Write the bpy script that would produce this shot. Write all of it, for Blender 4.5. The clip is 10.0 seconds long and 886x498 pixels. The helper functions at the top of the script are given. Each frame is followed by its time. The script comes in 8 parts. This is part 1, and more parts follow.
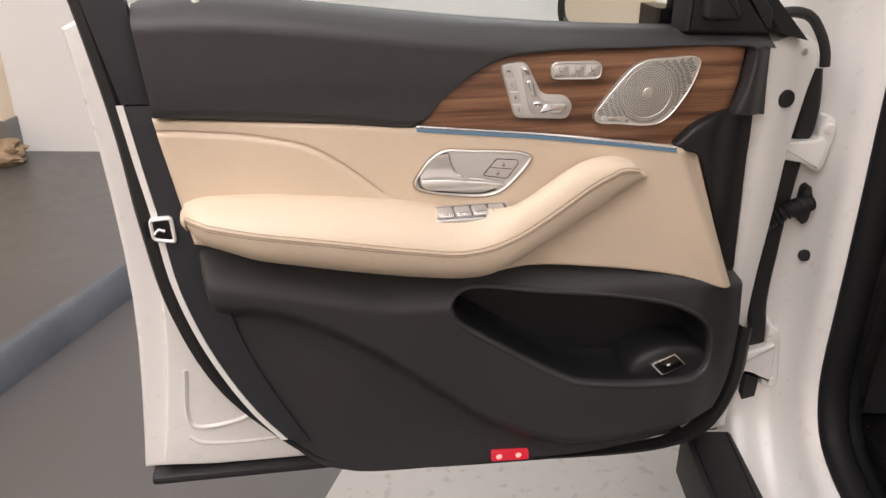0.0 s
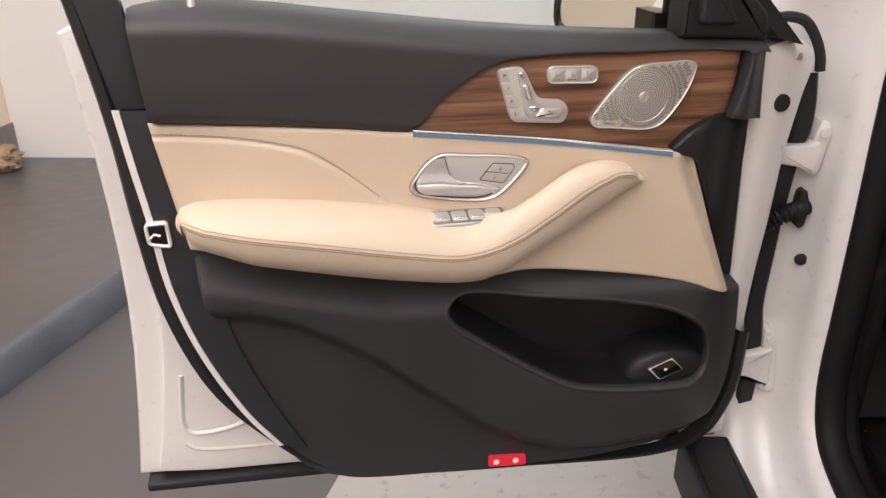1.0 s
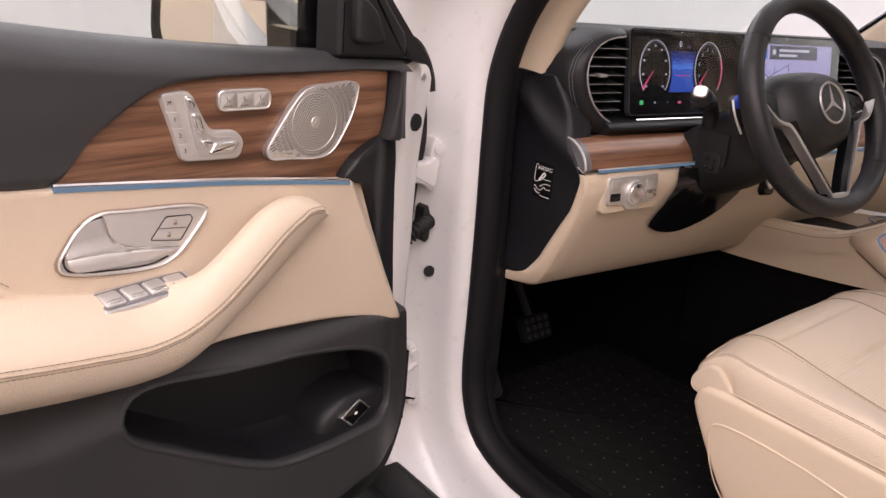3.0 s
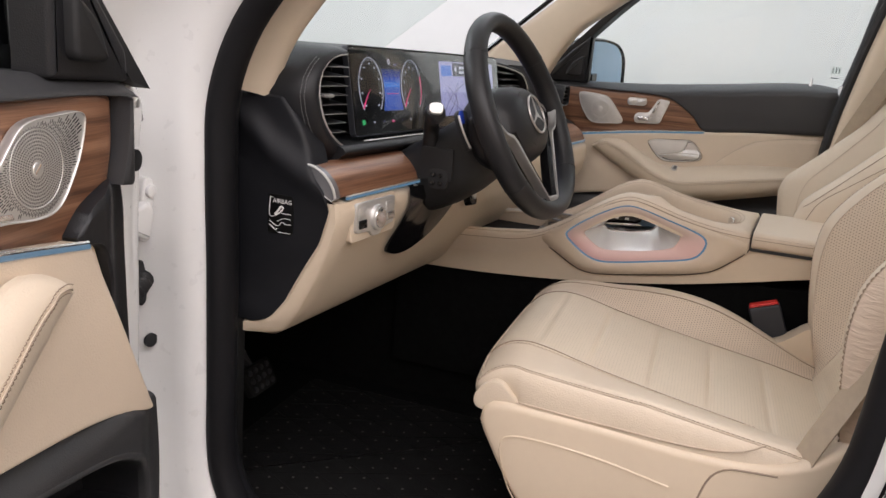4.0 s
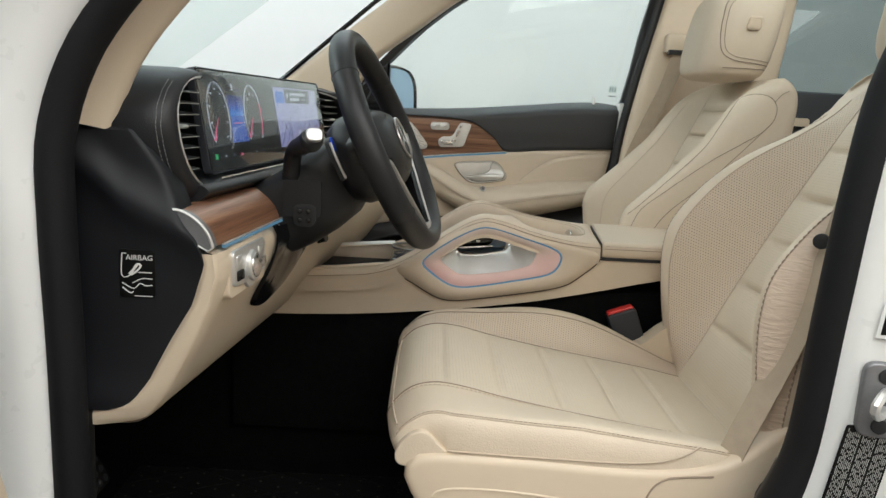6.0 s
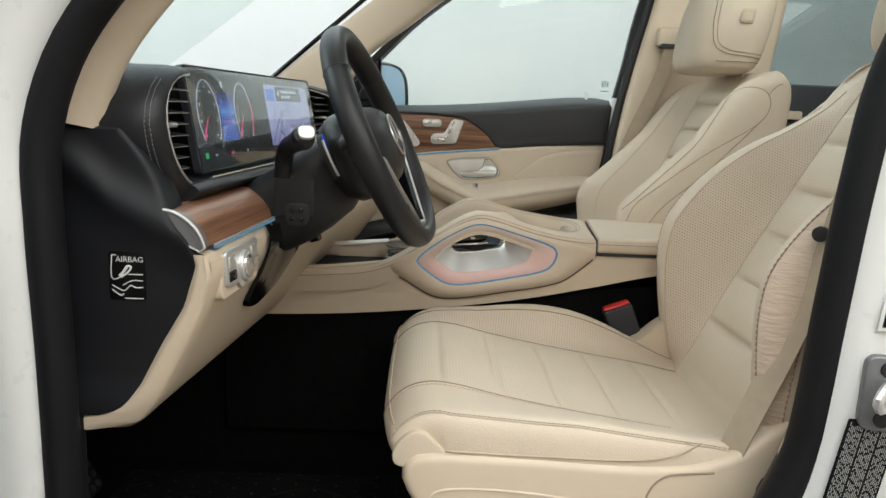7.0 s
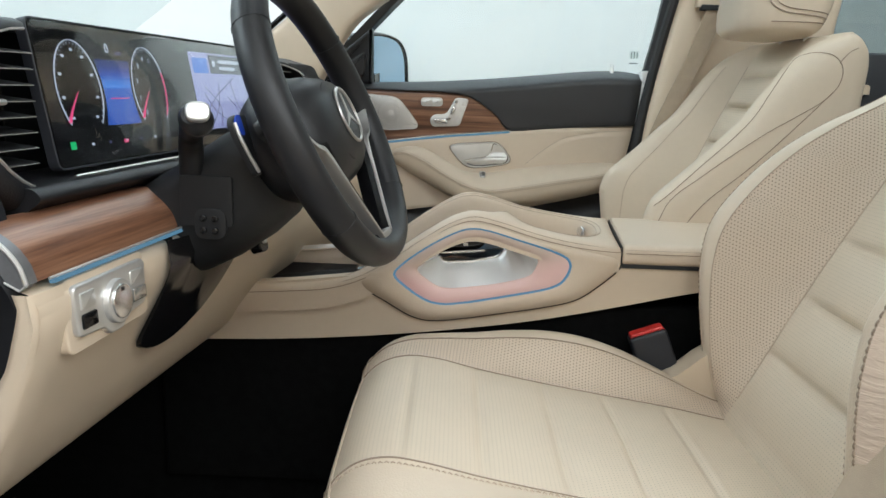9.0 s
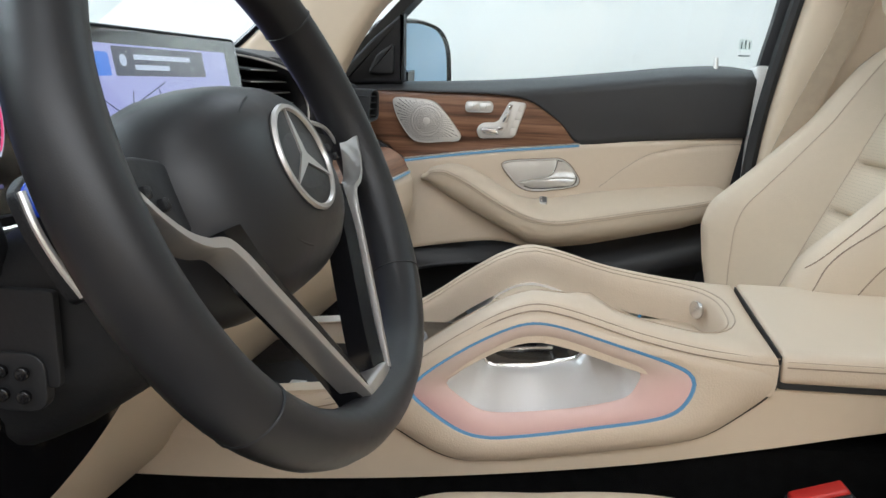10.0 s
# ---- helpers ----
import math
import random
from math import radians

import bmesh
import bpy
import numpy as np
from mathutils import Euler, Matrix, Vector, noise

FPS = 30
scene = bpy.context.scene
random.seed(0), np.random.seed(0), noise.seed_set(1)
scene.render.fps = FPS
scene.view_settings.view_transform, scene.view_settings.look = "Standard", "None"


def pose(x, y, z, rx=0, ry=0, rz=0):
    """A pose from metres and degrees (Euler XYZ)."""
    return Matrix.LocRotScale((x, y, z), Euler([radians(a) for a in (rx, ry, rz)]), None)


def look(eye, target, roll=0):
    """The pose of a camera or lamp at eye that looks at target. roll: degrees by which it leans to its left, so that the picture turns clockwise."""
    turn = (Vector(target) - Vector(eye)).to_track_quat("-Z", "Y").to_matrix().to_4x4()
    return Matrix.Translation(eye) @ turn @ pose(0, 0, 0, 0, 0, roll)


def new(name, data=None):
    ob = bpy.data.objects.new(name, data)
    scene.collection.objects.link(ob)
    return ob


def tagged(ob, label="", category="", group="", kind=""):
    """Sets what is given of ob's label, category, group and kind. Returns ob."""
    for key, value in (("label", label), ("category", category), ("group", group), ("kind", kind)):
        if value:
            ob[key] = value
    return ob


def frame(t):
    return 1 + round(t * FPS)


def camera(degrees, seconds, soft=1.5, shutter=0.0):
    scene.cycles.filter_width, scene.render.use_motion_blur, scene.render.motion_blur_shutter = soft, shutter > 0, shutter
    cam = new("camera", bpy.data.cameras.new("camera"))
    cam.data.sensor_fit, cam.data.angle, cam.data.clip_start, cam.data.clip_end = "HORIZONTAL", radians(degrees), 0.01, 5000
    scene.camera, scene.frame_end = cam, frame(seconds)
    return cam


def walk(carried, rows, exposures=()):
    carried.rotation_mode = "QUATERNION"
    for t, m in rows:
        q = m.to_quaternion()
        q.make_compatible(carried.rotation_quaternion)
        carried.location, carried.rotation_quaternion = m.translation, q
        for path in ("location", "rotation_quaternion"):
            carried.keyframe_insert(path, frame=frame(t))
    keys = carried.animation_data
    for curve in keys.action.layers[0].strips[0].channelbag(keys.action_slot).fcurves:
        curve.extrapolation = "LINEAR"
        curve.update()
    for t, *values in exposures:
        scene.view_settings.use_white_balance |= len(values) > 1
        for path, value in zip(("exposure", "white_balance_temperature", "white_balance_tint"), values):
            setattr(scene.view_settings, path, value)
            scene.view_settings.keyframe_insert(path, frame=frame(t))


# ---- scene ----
cam = camera(61.5, 10.0)
PATH = [
    (0, (-1.474, -0.817, 1.281), (-1.535, 1.012, 0.476), -0.1),
    (0.5, (-1.472, -0.815, 1.28), (-1.54, 1.016, 0.477), -0.2),
    (1, (-1.474, -0.816, 1.278), (-1.526, 1.02, 0.488), -0.1),
    (1.5, (-1.473, -0.816, 1.279), (-1.481, 1.023, 0.492), -0.1),
    (2, (-1.488, -0.796, 1.263), (-1.344, 1.042, 0.487), 0.4),
    (2.5, (-1.591, -0.694, 1.232), (-0.91, 1.041, 0.506), 2.9),
    (3, (-1.7, -0.579, 1.227), (-0.469, 0.856, 0.574), 4.6),
    (3.2, (-1.714, -0.532, 1.217), (-0.301, 0.74, 0.597), 5.0),
    (4.3, (-1.761, -0.232, 1.19), (0.138, 0.179, 0.716), 4.9),
    (4.5, (-1.783, -0.178, 1.188), (0.142, 0.125, 0.735), 4.7),
    (5, (-1.791, -0.102, 1.172), (0.163, 0.016, 0.764), 4.0),
    (5.5, (-1.711, -0.086, 1.166), (0.252, -0.081, 0.787), 3.6),
    (6, (-1.663, -0.081, 1.154), (0.302, -0.119, 0.782), 3.2),
    (7.5, (-1.649, -0.074, 1.151), (0.313, -0.132, 0.768), 2.4),
    (8, (-1.644, -0.07, 1.154), (0.316, -0.113, 0.76), 2.1),
    (8.5, (-1.525, -0.099, 1.14), (0.432, -0.117, 0.728), 2.1),
    (9, (-1.333, -0.157, 1.139), (0.621, -0.142, 0.713), 2.1),
    (9.5, (-1.136, -0.176, 1.128), (0.814, -0.101, 0.692), 2.2),
    (10, (-0.873, -0.155, 1.153), (1.071, -0.003, 0.707), 1.9),
]
walk(cam, [(t, look(eye, target, roll)) for t, eye, target, roll in PATH], exposures=[(0.0, -0.50, 6600, 17.0), (1.5, -0.46, 6600, 19.0), (2.0, -0.42, 6600, 21.0), (3.0, -0.38, 6600, 27.0), (4.5, -0.44, 6120, 10.0), (5.5, -0.43, 6080, 5.0), (7.5, -0.34, 6030, 3.5), (8.5, -0.36, 5980, 5.5), (9.0, -0.20, 5750, 3.5), (9.5, -0.14, 5620, 3.0), (10.0, -0.06, 5780, 7.0)])

# world and lamps: a closed, white-walled hall lit by unseen area lamps overhead
world = bpy.data.worlds.new("world")
world.use_nodes = True
world.node_tree.nodes["Background"].inputs[0].default_value = (0.55, 0.57, 0.6, 1)
world.node_tree.nodes["Background"].inputs[1].default_value = 0.15
scene.world = world


def area_lamp(name, at, target, sx, sy, watts, color):
    data = bpy.data.lights.new(name, "AREA")
    data.shape, data.size, data.size_y, data.energy, data.color = "RECTANGLE", sx, sy, watts, color
    ob = new(name, data)
    ob.matrix_world = look(at, target)
    return ob


WARM, COOL = (1.0, 0.95, 0.90), (0.95, 0.99, 1.0)
area_lamp("unseen_lamp", (-3.0, -1.8, 3.12), (-3.0, -1.8, 0), 4.0, 4.6, 325, WARM)
area_lamp("unseen_lamp", (-3.3, 1.6, 3.12), (-3.3, 1.6, 0), 1.2, 2.2, 45, WARM)
# added above the car to brighten the far seat through the roof
area_lamp("unseen_lamp", (0.1, -0.7, 3.12), (0.1, -0.7, 0), 1.4, 2.6, 5, COOL)
area_lamp("unseen_lamp", (1.75, -0.4, 3.12), (1.75, -0.4, 0), 0.9, 5.0, 80, COOL)
area_lamp("unseen_lamp", (-0.4, 3.0, 3.12), (-0.4, 3.0, 0), 3.6, 0.9, 118, COOL)


# materials
def mat(name, col, rough=0.5, metal=0.0, var=0.08, scale=9.0, bump=0.0, bscale=500.0, coat=0.0, spec=0.5, rvar=0.06, dist=0.001, voronoi=False):
    m = bpy.data.materials.new(name)
    m.use_nodes = True
    nt = m.node_tree
    b = nt.nodes["Principled BSDF"]
    b.inputs["Metallic"].default_value = metal
    b.inputs["Specular IOR Level"].default_value = spec
    b.inputs["Coat Weight"].default_value = coat
    b.inputs["Coat Roughness"].default_value = 0.06
    tc = nt.nodes.new("ShaderNodeTexCoord")
    big = nt.nodes.new("ShaderNodeTexNoise")
    big.inputs["Scale"].default_value, big.inputs["Detail"].default_value = scale, 6
    fine = nt.nodes.new("ShaderNodeTexNoise")
    fine.inputs["Scale"].default_value, fine.inputs["Detail"].default_value = scale * 14, 3
    add = nt.nodes.new("ShaderNodeMath")
    add.operation = "MULTIPLY_ADD"
    add.inputs[1].default_value = 0.35
    ramp = nt.nodes.new("ShaderNodeMapRange")
    ramp.inputs[1].default_value, ramp.inputs[2].default_value = 0.45, 0.9
    mix = nt.nodes.new("ShaderNodeMix")
    mix.data_type = "RGBA"
    mix.inputs[6].default_value = (*[c * (1 - var) for c in col], 1)
    mix.inputs[7].default_value = (*[min(1, c * (1 + var)) for c in col], 1)
    for n in (big, fine):
        nt.links.new(tc.outputs["Object"], n.inputs["Vector"])
    nt.links.new(fine.outputs["Fac"], add.inputs[0])
    nt.links.new(big.outputs["Fac"], add.inputs[2])
    nt.links.new(add.outputs[0], ramp.inputs[0])
    nt.links.new(ramp.outputs[0], mix.inputs[0])
    nt.links.new(mix.outputs[2], b.inputs["Base Color"])
    rr = nt.nodes.new("ShaderNodeMapRange")
    rr.inputs[3].default_value, rr.inputs[4].default_value = max(0.02, rough - rvar), min(1, rough + rvar)
    nt.links.new(fine.outputs["Fac"], rr.inputs[0])
    nt.links.new(rr.outputs[0], b.inputs["Roughness"])
    if bump:
        tex = nt.nodes.new("ShaderNodeTexVoronoi" if voronoi else "ShaderNodeTexNoise")
        tex.inputs["Scale"].default_value = bscale
        nt.links.new(tc.outputs["Object"], tex.inputs["Vector"])
        bp = nt.nodes.new("ShaderNodeBump")
        bp.inputs["Strength"].default_value, bp.inputs["Distance"].default_value = bump, dist
        nt.links.new(tex.outputs[0], bp.inputs["Height"])
        nt.links.new(bp.outputs[0], b.inputs["Normal"])
    return m


def emit(name, col, strength):
    m = bpy.data.materials.new(name)
    m.use_nodes = True
    b = m.node_tree.nodes["Principled BSDF"]
    b.inputs["Base Color"].default_value = (0.02, 0.02, 0.02, 1)
    b.inputs["Emission Color"].default_value = (*col, 1)
    b.inputs["Emission Strength"].default_value = strength
    b.inputs["Roughness"].default_value = 0.2
    return m


def uv_nodes(m):
    nt = m.node_tree
    return nt, nt.nodes["Principled BSDF"], nt.nodes.new("ShaderNodeUVMap")


def math_node(nt, op, a, b=None, c=None):
    n = nt.nodes.new("ShaderNodeMath")
    n.operation = op
    for i, v in enumerate((a, b, c)):
        if v is None:
            continue
        if isinstance(v, (int, float)):
            n.inputs[i].default_value = v
        else:
            nt.links.new(v, n.inputs[i])
    return n.outputs[0]


def wood(name, a, b_, c):
    """Open-pored walnut, the grain along the first UV axis."""
    m = bpy.data.materials.new(name)
    m.use_nodes = True
    nt, b, uv = uv_nodes(m)
    mp = nt.nodes.new("ShaderNodeMapping")
    mp.inputs["Scale"].default_value = (1.3, 44, 1)
    nt.links.new(uv.outputs[0], mp.inputs[0])
    n1 = nt.nodes.new("ShaderNodeTexNoise")
    n1.inputs["Scale"].default_value, n1.inputs["Detail"].default_value, n1.inputs["Distortion"].default_value = 1.6, 8, 0.5
    nt.links.new(mp.outputs[0], n1.inputs["Vector"])
    mp2 = nt.nodes.new("ShaderNodeMapping")
    mp2.inputs["Scale"].default_value = (18, 620, 1)
    nt.links.new(uv.outputs[0], mp2.inputs[0])
    n2 = nt.nodes.new("ShaderNodeTexNoise")
    n2.inputs["Scale"].default_value, n2.inputs["Detail"].default_value = 1.0, 3
    nt.links.new(mp2.outputs[0], n2.inputs["Vector"])
    s = math_node(nt, "MULTIPLY_ADD", n2.outputs["Fac"], 0.35, n1.outputs["Fac"])
    ramp = nt.nodes.new("ShaderNodeValToRGB")
    ramp.color_ramp.elements[0].position, ramp.color_ramp.elements[0].color = 0.48, (*a, 1)
    ramp.color_ramp.elements[1].position, ramp.color_ramp.elements[1].color = 0.85, (*c, 1)
    ramp.color_ramp.elements.new(0.65).color = (*b_, 1)
    nt.links.new(s, ramp.inputs[0])
    nt.links.new(ramp.outputs[0], b.inputs["Base Color"])
    b.inputs["Roughness"].default_value = 0.36
    bp = nt.nodes.new("ShaderNodeBump")
    bp.inputs["Strength"].default_value, bp.inputs["Distance"].default_value = 0.25, 0.0004
    nt.links.new(n2.outputs["Fac"], bp.inputs["Height"])
    nt.links.new(bp.outputs[0], b.inputs["Normal"])
    return m


def perforated(name, col, pitch, size, dark, bump=0.3):
    """Leather with a staggered grid of punched holes in UV metres."""
    m = mat(name, col, 0.5, var=0.04, scale=7)
    nt, b, uv = uv_nodes(m)
    sep = nt.nodes.new("ShaderNodeSeparateXYZ")
    nt.links.new(uv.outputs[0], sep.inputs[0])
    row = math_node(nt, "DIVIDE", sep.outputs[1], pitch)
    half = math_node(nt, "MULTIPLY", math_node(nt, "FLOOR", row), 0.5)
    col_ = math_node(nt, "ADD", math_node(nt, "DIVIDE", sep.outputs[0], pitch), half)
    fx = math_node(nt, "SUBTRACT", math_node(nt, "FRACT", col_), 0.5)
    fy = math_node(nt, "SUBTRACT", math_node(nt, "FRACT", row), 0.5)
    d = math_node(nt, "SQRT", math_node(nt, "ADD", math_node(nt, "MULTIPLY", fx, fx), math_node(nt, "MULTIPLY", fy, fy)))
    hole = nt.nodes.new("ShaderNodeMapRange")
    hole.inputs[1].default_value, hole.inputs[2].default_value = size * 0.75, size * 1.25
    nt.links.new(d, hole.inputs[0])
    mix = nt.nodes.new("ShaderNodeMix")
    mix.data_type = "RGBA"
    mix.inputs[6].default_value = (*[c * dark for c in col], 1)
    old = b.inputs["Base Color"].links[0].from_socket
    nt.links.new(hole.outputs[0], mix.inputs[0])
    nt.links.new(old, mix.inputs[7])
    nt.links.new(mix.outputs[2], b.inputs["Base Color"])
    bp = nt.nodes.new("ShaderNodeBump")
    bp.inputs["Strength"].default_value, bp.inputs["Distance"].default_value = bump, 0.0008
    nt.links.new(hole.outputs[0], bp.inputs["Height"])
    nt.links.new(bp.outputs[0], b.inputs["Normal"])
    return m


def glass(name, tint, gloss=0.07, rough=0.0):
    m = bpy.data.materials.new(name)
    m.use_nodes = True
    nt = m.node_tree
    nt.nodes.remove(nt.nodes["Principled BSDF"])
    tr, gl, mx = (nt.nodes.new("ShaderNodeBsdf" + k) if k != "Mix" else nt.nodes.new("ShaderNodeMixShader") for k in ("Transparent", "Glossy", "Mix"))
    tr.inputs[0].default_value = (*tint, 1)
    gl.inputs["Roughness"].default_value = rough
    mx.inputs[0].default_value = gloss
    nt.links.new(tr.outputs[0], mx.inputs[1])
    nt.links.new(gl.outputs[0], mx.inputs[2])
    nt.links.new(mx.outputs[0], nt.nodes["Material Output"].inputs[0])
    return m


BEIGE = (0.64, 0.53, 0.41)
M_beige = mat("beige_leather", BEIGE, 0.48, var=0.035, scale=6, bump=0.32, bscale=480, dist=0.0008, voronoi=True)
M_beige_pl = mat("beige_plastic", (0.64, 0.53, 0.40), 0.42, var=0.03, scale=5, bump=0.12, bscale=1400, dist=0.0004)
M_cream = mat("cream_leather", (0.635, 0.535, 0.415), 0.46, var=0.035, scale=6, bump=0.34, bscale=430, dist=0.0009, voronoi=True)
M_perf = perforated("perforated_leather", (0.62, 0.51, 0.395), 0.0050, 0.20, 0.45)
M_perf_fine = perforated("fine_perforated_leather", (0.64, 0.545, 0.42), 0.0052, 0.15, 0.74, 0.12)
M_seam = mat("seam_thread", (0.30, 0.23, 0.17), 0.7, var=0.1)
M_seam_l = mat("light_thread", (0.52, 0.42, 0.32), 0.7, var=0.1)
M_black = mat("black_soft_plastic", (0.0120, 0.0125, 0.0145), 0.46, var=0.12, scale=7, bump=0.4, bscale=600, dist=0.0005, voronoi=True, spec=0.4)
M_wheel = mat("smooth_black_leather", (0.0150, 0.0150, 0.0165), 0.44, var=0.08, scale=9, bump=0.10, bscale=1600, dist=0.0003, voronoi=True, spec=0.42)
M_blackdoor = mat("dark_grey_soft_plastic", (0.031, 0.0315, 0.0335), 0.5, var=0.1, scale=5, bump=0.35, bscale=650, dist=0.0005, voronoi=True)
M_navy = mat("blue_black_plastic", (0.022, 0.024, 0.030), 0.5, var=0.1, scale=6)
M_gloss = mat("piano_black", (0.006, 0.006, 0.007), 0.12, var=0.2, rvar=0.04)
M_rubber = mat("black_rubber", (0.011, 0.0115, 0.013), 0.55, var=0.15, scale=12, bump=0.15, bscale=300)
M_seal = mat("black_seal_rubber", (0.008, 0.008, 0.0095), 0.6, var=0.15, scale=12, bump=0.12, bscale=300, spec=0.22)
M_carpet = mat("black_carpet", (0.004, 0.004, 0.004), 0.95, var=0.4, scale=60, bump=0.9, bscale=900, spec=0.1)
M_white = mat("white_car_paint", (0.80, 0.80, 0.79), 0.28, var=0.012, scale=3, coat=0.6, rvar=0.02)
M_chrome = mat("satin_silver", (0.70, 0.69, 0.67), 0.40, metal=0.75, var=0.04, scale=30, rvar=0.05)
M_satin = mat("satin_spoke_metal", (0.46, 0.44, 0.42), 0.34, metal=0.8, var=0.05, scale=30, rvar=0.05)
M_bright = mat("polished_chrome", (0.8, 0.8, 0.8), 0.2, metal=0.92, var=0.02, rvar=0.05)
M_steel = mat("dark_grey_steel", (0.20, 0.20, 0.21), 0.42, metal=0.5, var=0.15, scale=20)
M_alu = mat("brushed_aluminium", (0.66, 0.65, 0.64), 0.38, metal=0.85, var=0.08, scale=60, rvar=0.08)
M_wood = wood("walnut", (0.080, 0.035, 0.019), (0.190, 0.090, 0.049), (0.31, 0.165, 0.096))
M_ambient = emit("ambient_light_strip", (0.22, 0.44, 0.62), 0.50)
M_ambient_dim = emit("ambient_light_ring", (0.16, 0.40, 0.62), 0.5)
M_red_lamp = emit("red_reflector", (1.0, 0.02, 0.05), 0.9)
M_hot = emit("lit_red_lens", (1.0, 0.35, 0.3), 2.2)
M_red = mat("red_plastic", (0.55, 0.03, 0.025), 0.35)
M_blue_glint = mat("painted_blue_reflection", (0.03, 0.08, 0.62), 0.2, var=0.1, rvar=0.03)
M_glass = glass("clear_glass", (0.93, 0.96, 0.95), 0.05)
M_tint = glass("tinted_glass", (0.54, 0.59, 0.59), 0.06)
M_mirror = mat("mirror_glass", (0.86, 0.88, 0.9), 0.03, metal=1.0, var=0.0, rvar=0.01)
# same mirror with a blue base colour, for the far door only
M_mirror_blue = mat("blue_mirror_glass", (0.50, 0.70, 0.93), 0.03, metal=1.0, var=0.0, rvar=0.01)
M_headliner = mat("headliner_cloth", (0.70, 0.64, 0.54), 0.85, var=0.05, scale=20, bump=0.3, bscale=1200)
M_belt = mat("beige_belt_webbing", (0.43, 0.35, 0.26), 0.7, var=0.06, scale=60, bump=0.4, bscale=900)
M_side = mat("black_hard_plastic", (0.0105, 0.011, 0.0135), 0.5, var=0.12, scale=8, bump=0.3, bscale=1200, dist=0.0004, voronoi=True, spec=0.3)
M_mat = mat("black_mat_cloth", (0.005, 0.005, 0.005), 0.8, var=0.3, scale=30, bump=0.4, bscale=700, spec=0.2)
M_thread = mat("grey_thread", (0.22, 0.22, 0.22), 0.7)
M_label = mat("black_label", (0.003, 0.003, 0.003), 0.5, var=0.1, spec=0.2)
M_print_dim = mat("grey_print", (0.34, 0.34, 0.33), 0.5)
M_yellow = mat("yellow_print", (0.65, 0.50, 0.10), 0.5)
M_print = mat("white_print", (0.75, 0.75, 0.73), 0.5, var=0.03)


# mesh helpers
def thing(name, at, label, category, group="", kind=""):
    ob = new(name)
    ob.location = at
    ob.empty_display_size = 0.05
    return tagged(ob, label, category, group, kind)


def base_of(ob):
    at = Vector((0, 0, 0))
    while ob:
        at += ob.location
        ob = ob.parent
    return at


def part(name, bm, material, parent=None, label="", smooth=True, angle=40, flip=True):
    """Link a bmesh, in world coordinates, as one mesh under its thing or part."""
    if flip:
        bmesh.ops.recalc_face_normals(bm, faces=bm.faces)
    at = base_of(parent)
    for v in bm.verts:
        v.co -= at
    me = bpy.data.meshes.new(name)
    bm.to_mesh(me)
    bm.free()
    me.materials.append(material)
    if smooth:
        me.polygons.foreach_set("use_smooth", [True] * len(me.polygons))
        me.set_sharp_from_angle(angle=radians(angle))
    ob = new(name, me)
    ob.parent = parent
    if label:
        ob["label"] = label
    return ob


def spline(pts, n, closed=False):
    """n points, even in arc length, on a smooth curve through pts."""
    P = [np.array(p, float) for p in pts]
    k = len(P)
    out = []
    segs = k if closed else k - 1
    for i in range(segs):
        p0 = P[(i - 1) % k] if closed or i > 0 else 2 * P[0] - P[1]
        p1, p2 = P[i], P[(i + 1) % k]
        p3 = P[(i + 2) % k] if closed or i + 2 < k else 2 * P[-1] - P[-2]
        t0 = 0.0
        t1 = t0 + max(1e-6, np.linalg.norm(p1 - p0)) ** 0.5
        t2 = t1 + max(1e-6, np.linalg.norm(p2 - p1)) ** 0.5
        t3 = t2 + max(1e-6, np.linalg.norm(p3 - p2)) ** 0.5
        for j in range(16):
            t = t1 + (t2 - t1) * j / 16
            a1 = (t1 - t) / (t1 - t0) * p0 + (t - t0) / (t1 - t0) * p1
            a2 = (t2 - t) / (t2 - t1) * p1 + (t - t1) / (t2 - t1) * p2
            a3 = (t3 - t) / (t3 - t2) * p2 + (t - t2) / (t3 - t2) * p3
            b1 = (t2 - t) / (t2 - t0) * a1 + (t - t0) / (t2 - t0) * a2
            b2 = (t3 - t) / (t3 - t1) * a2 + (t - t1) / (t3 - t1) * a3
            out.append((t2 - t) / (t2 - t1) * b1 + (t - t1) / (t2 - t1) * b2)
    out.append(P[0] if closed else P[-1])
    return even(out, n, closed)


def even(pts, n, closed=False):
    out = np.array(pts)
    d = np.concatenate([[0], np.cumsum(np.linalg.norm(np.diff(out, axis=0), axis=1))])
    s = np.linspace(0, d[-1], n + 1)[:-1] if closed else np.linspace(0, d[-1], n)
    return np.stack([np.interp(s, d, out[:, i]) for i in range(out.shape[1])], 1)


def rounded(pts, r, n=5):
    """A closed outline with its corners rounded to radius r (2D)."""
    out = []
    k = len(pts)
    for i in range(k):
        a, b, c = (np.array(pts[(i + j) % k], float) for j in (-1, 0, 1))
        la, lc = np.linalg.norm(a - b), np.linalg.norm(c - b)
        q = min(r, la * 0.45, lc * 0.45)
        p, s = b + (a - b) / la * q, b + (c - b) / lc * q
        for j in range(n + 1):
            t = j / n
            out.append((1 - t) ** 2 * p + 2 * t * (1 - t) * b + t * t * s)
    return out


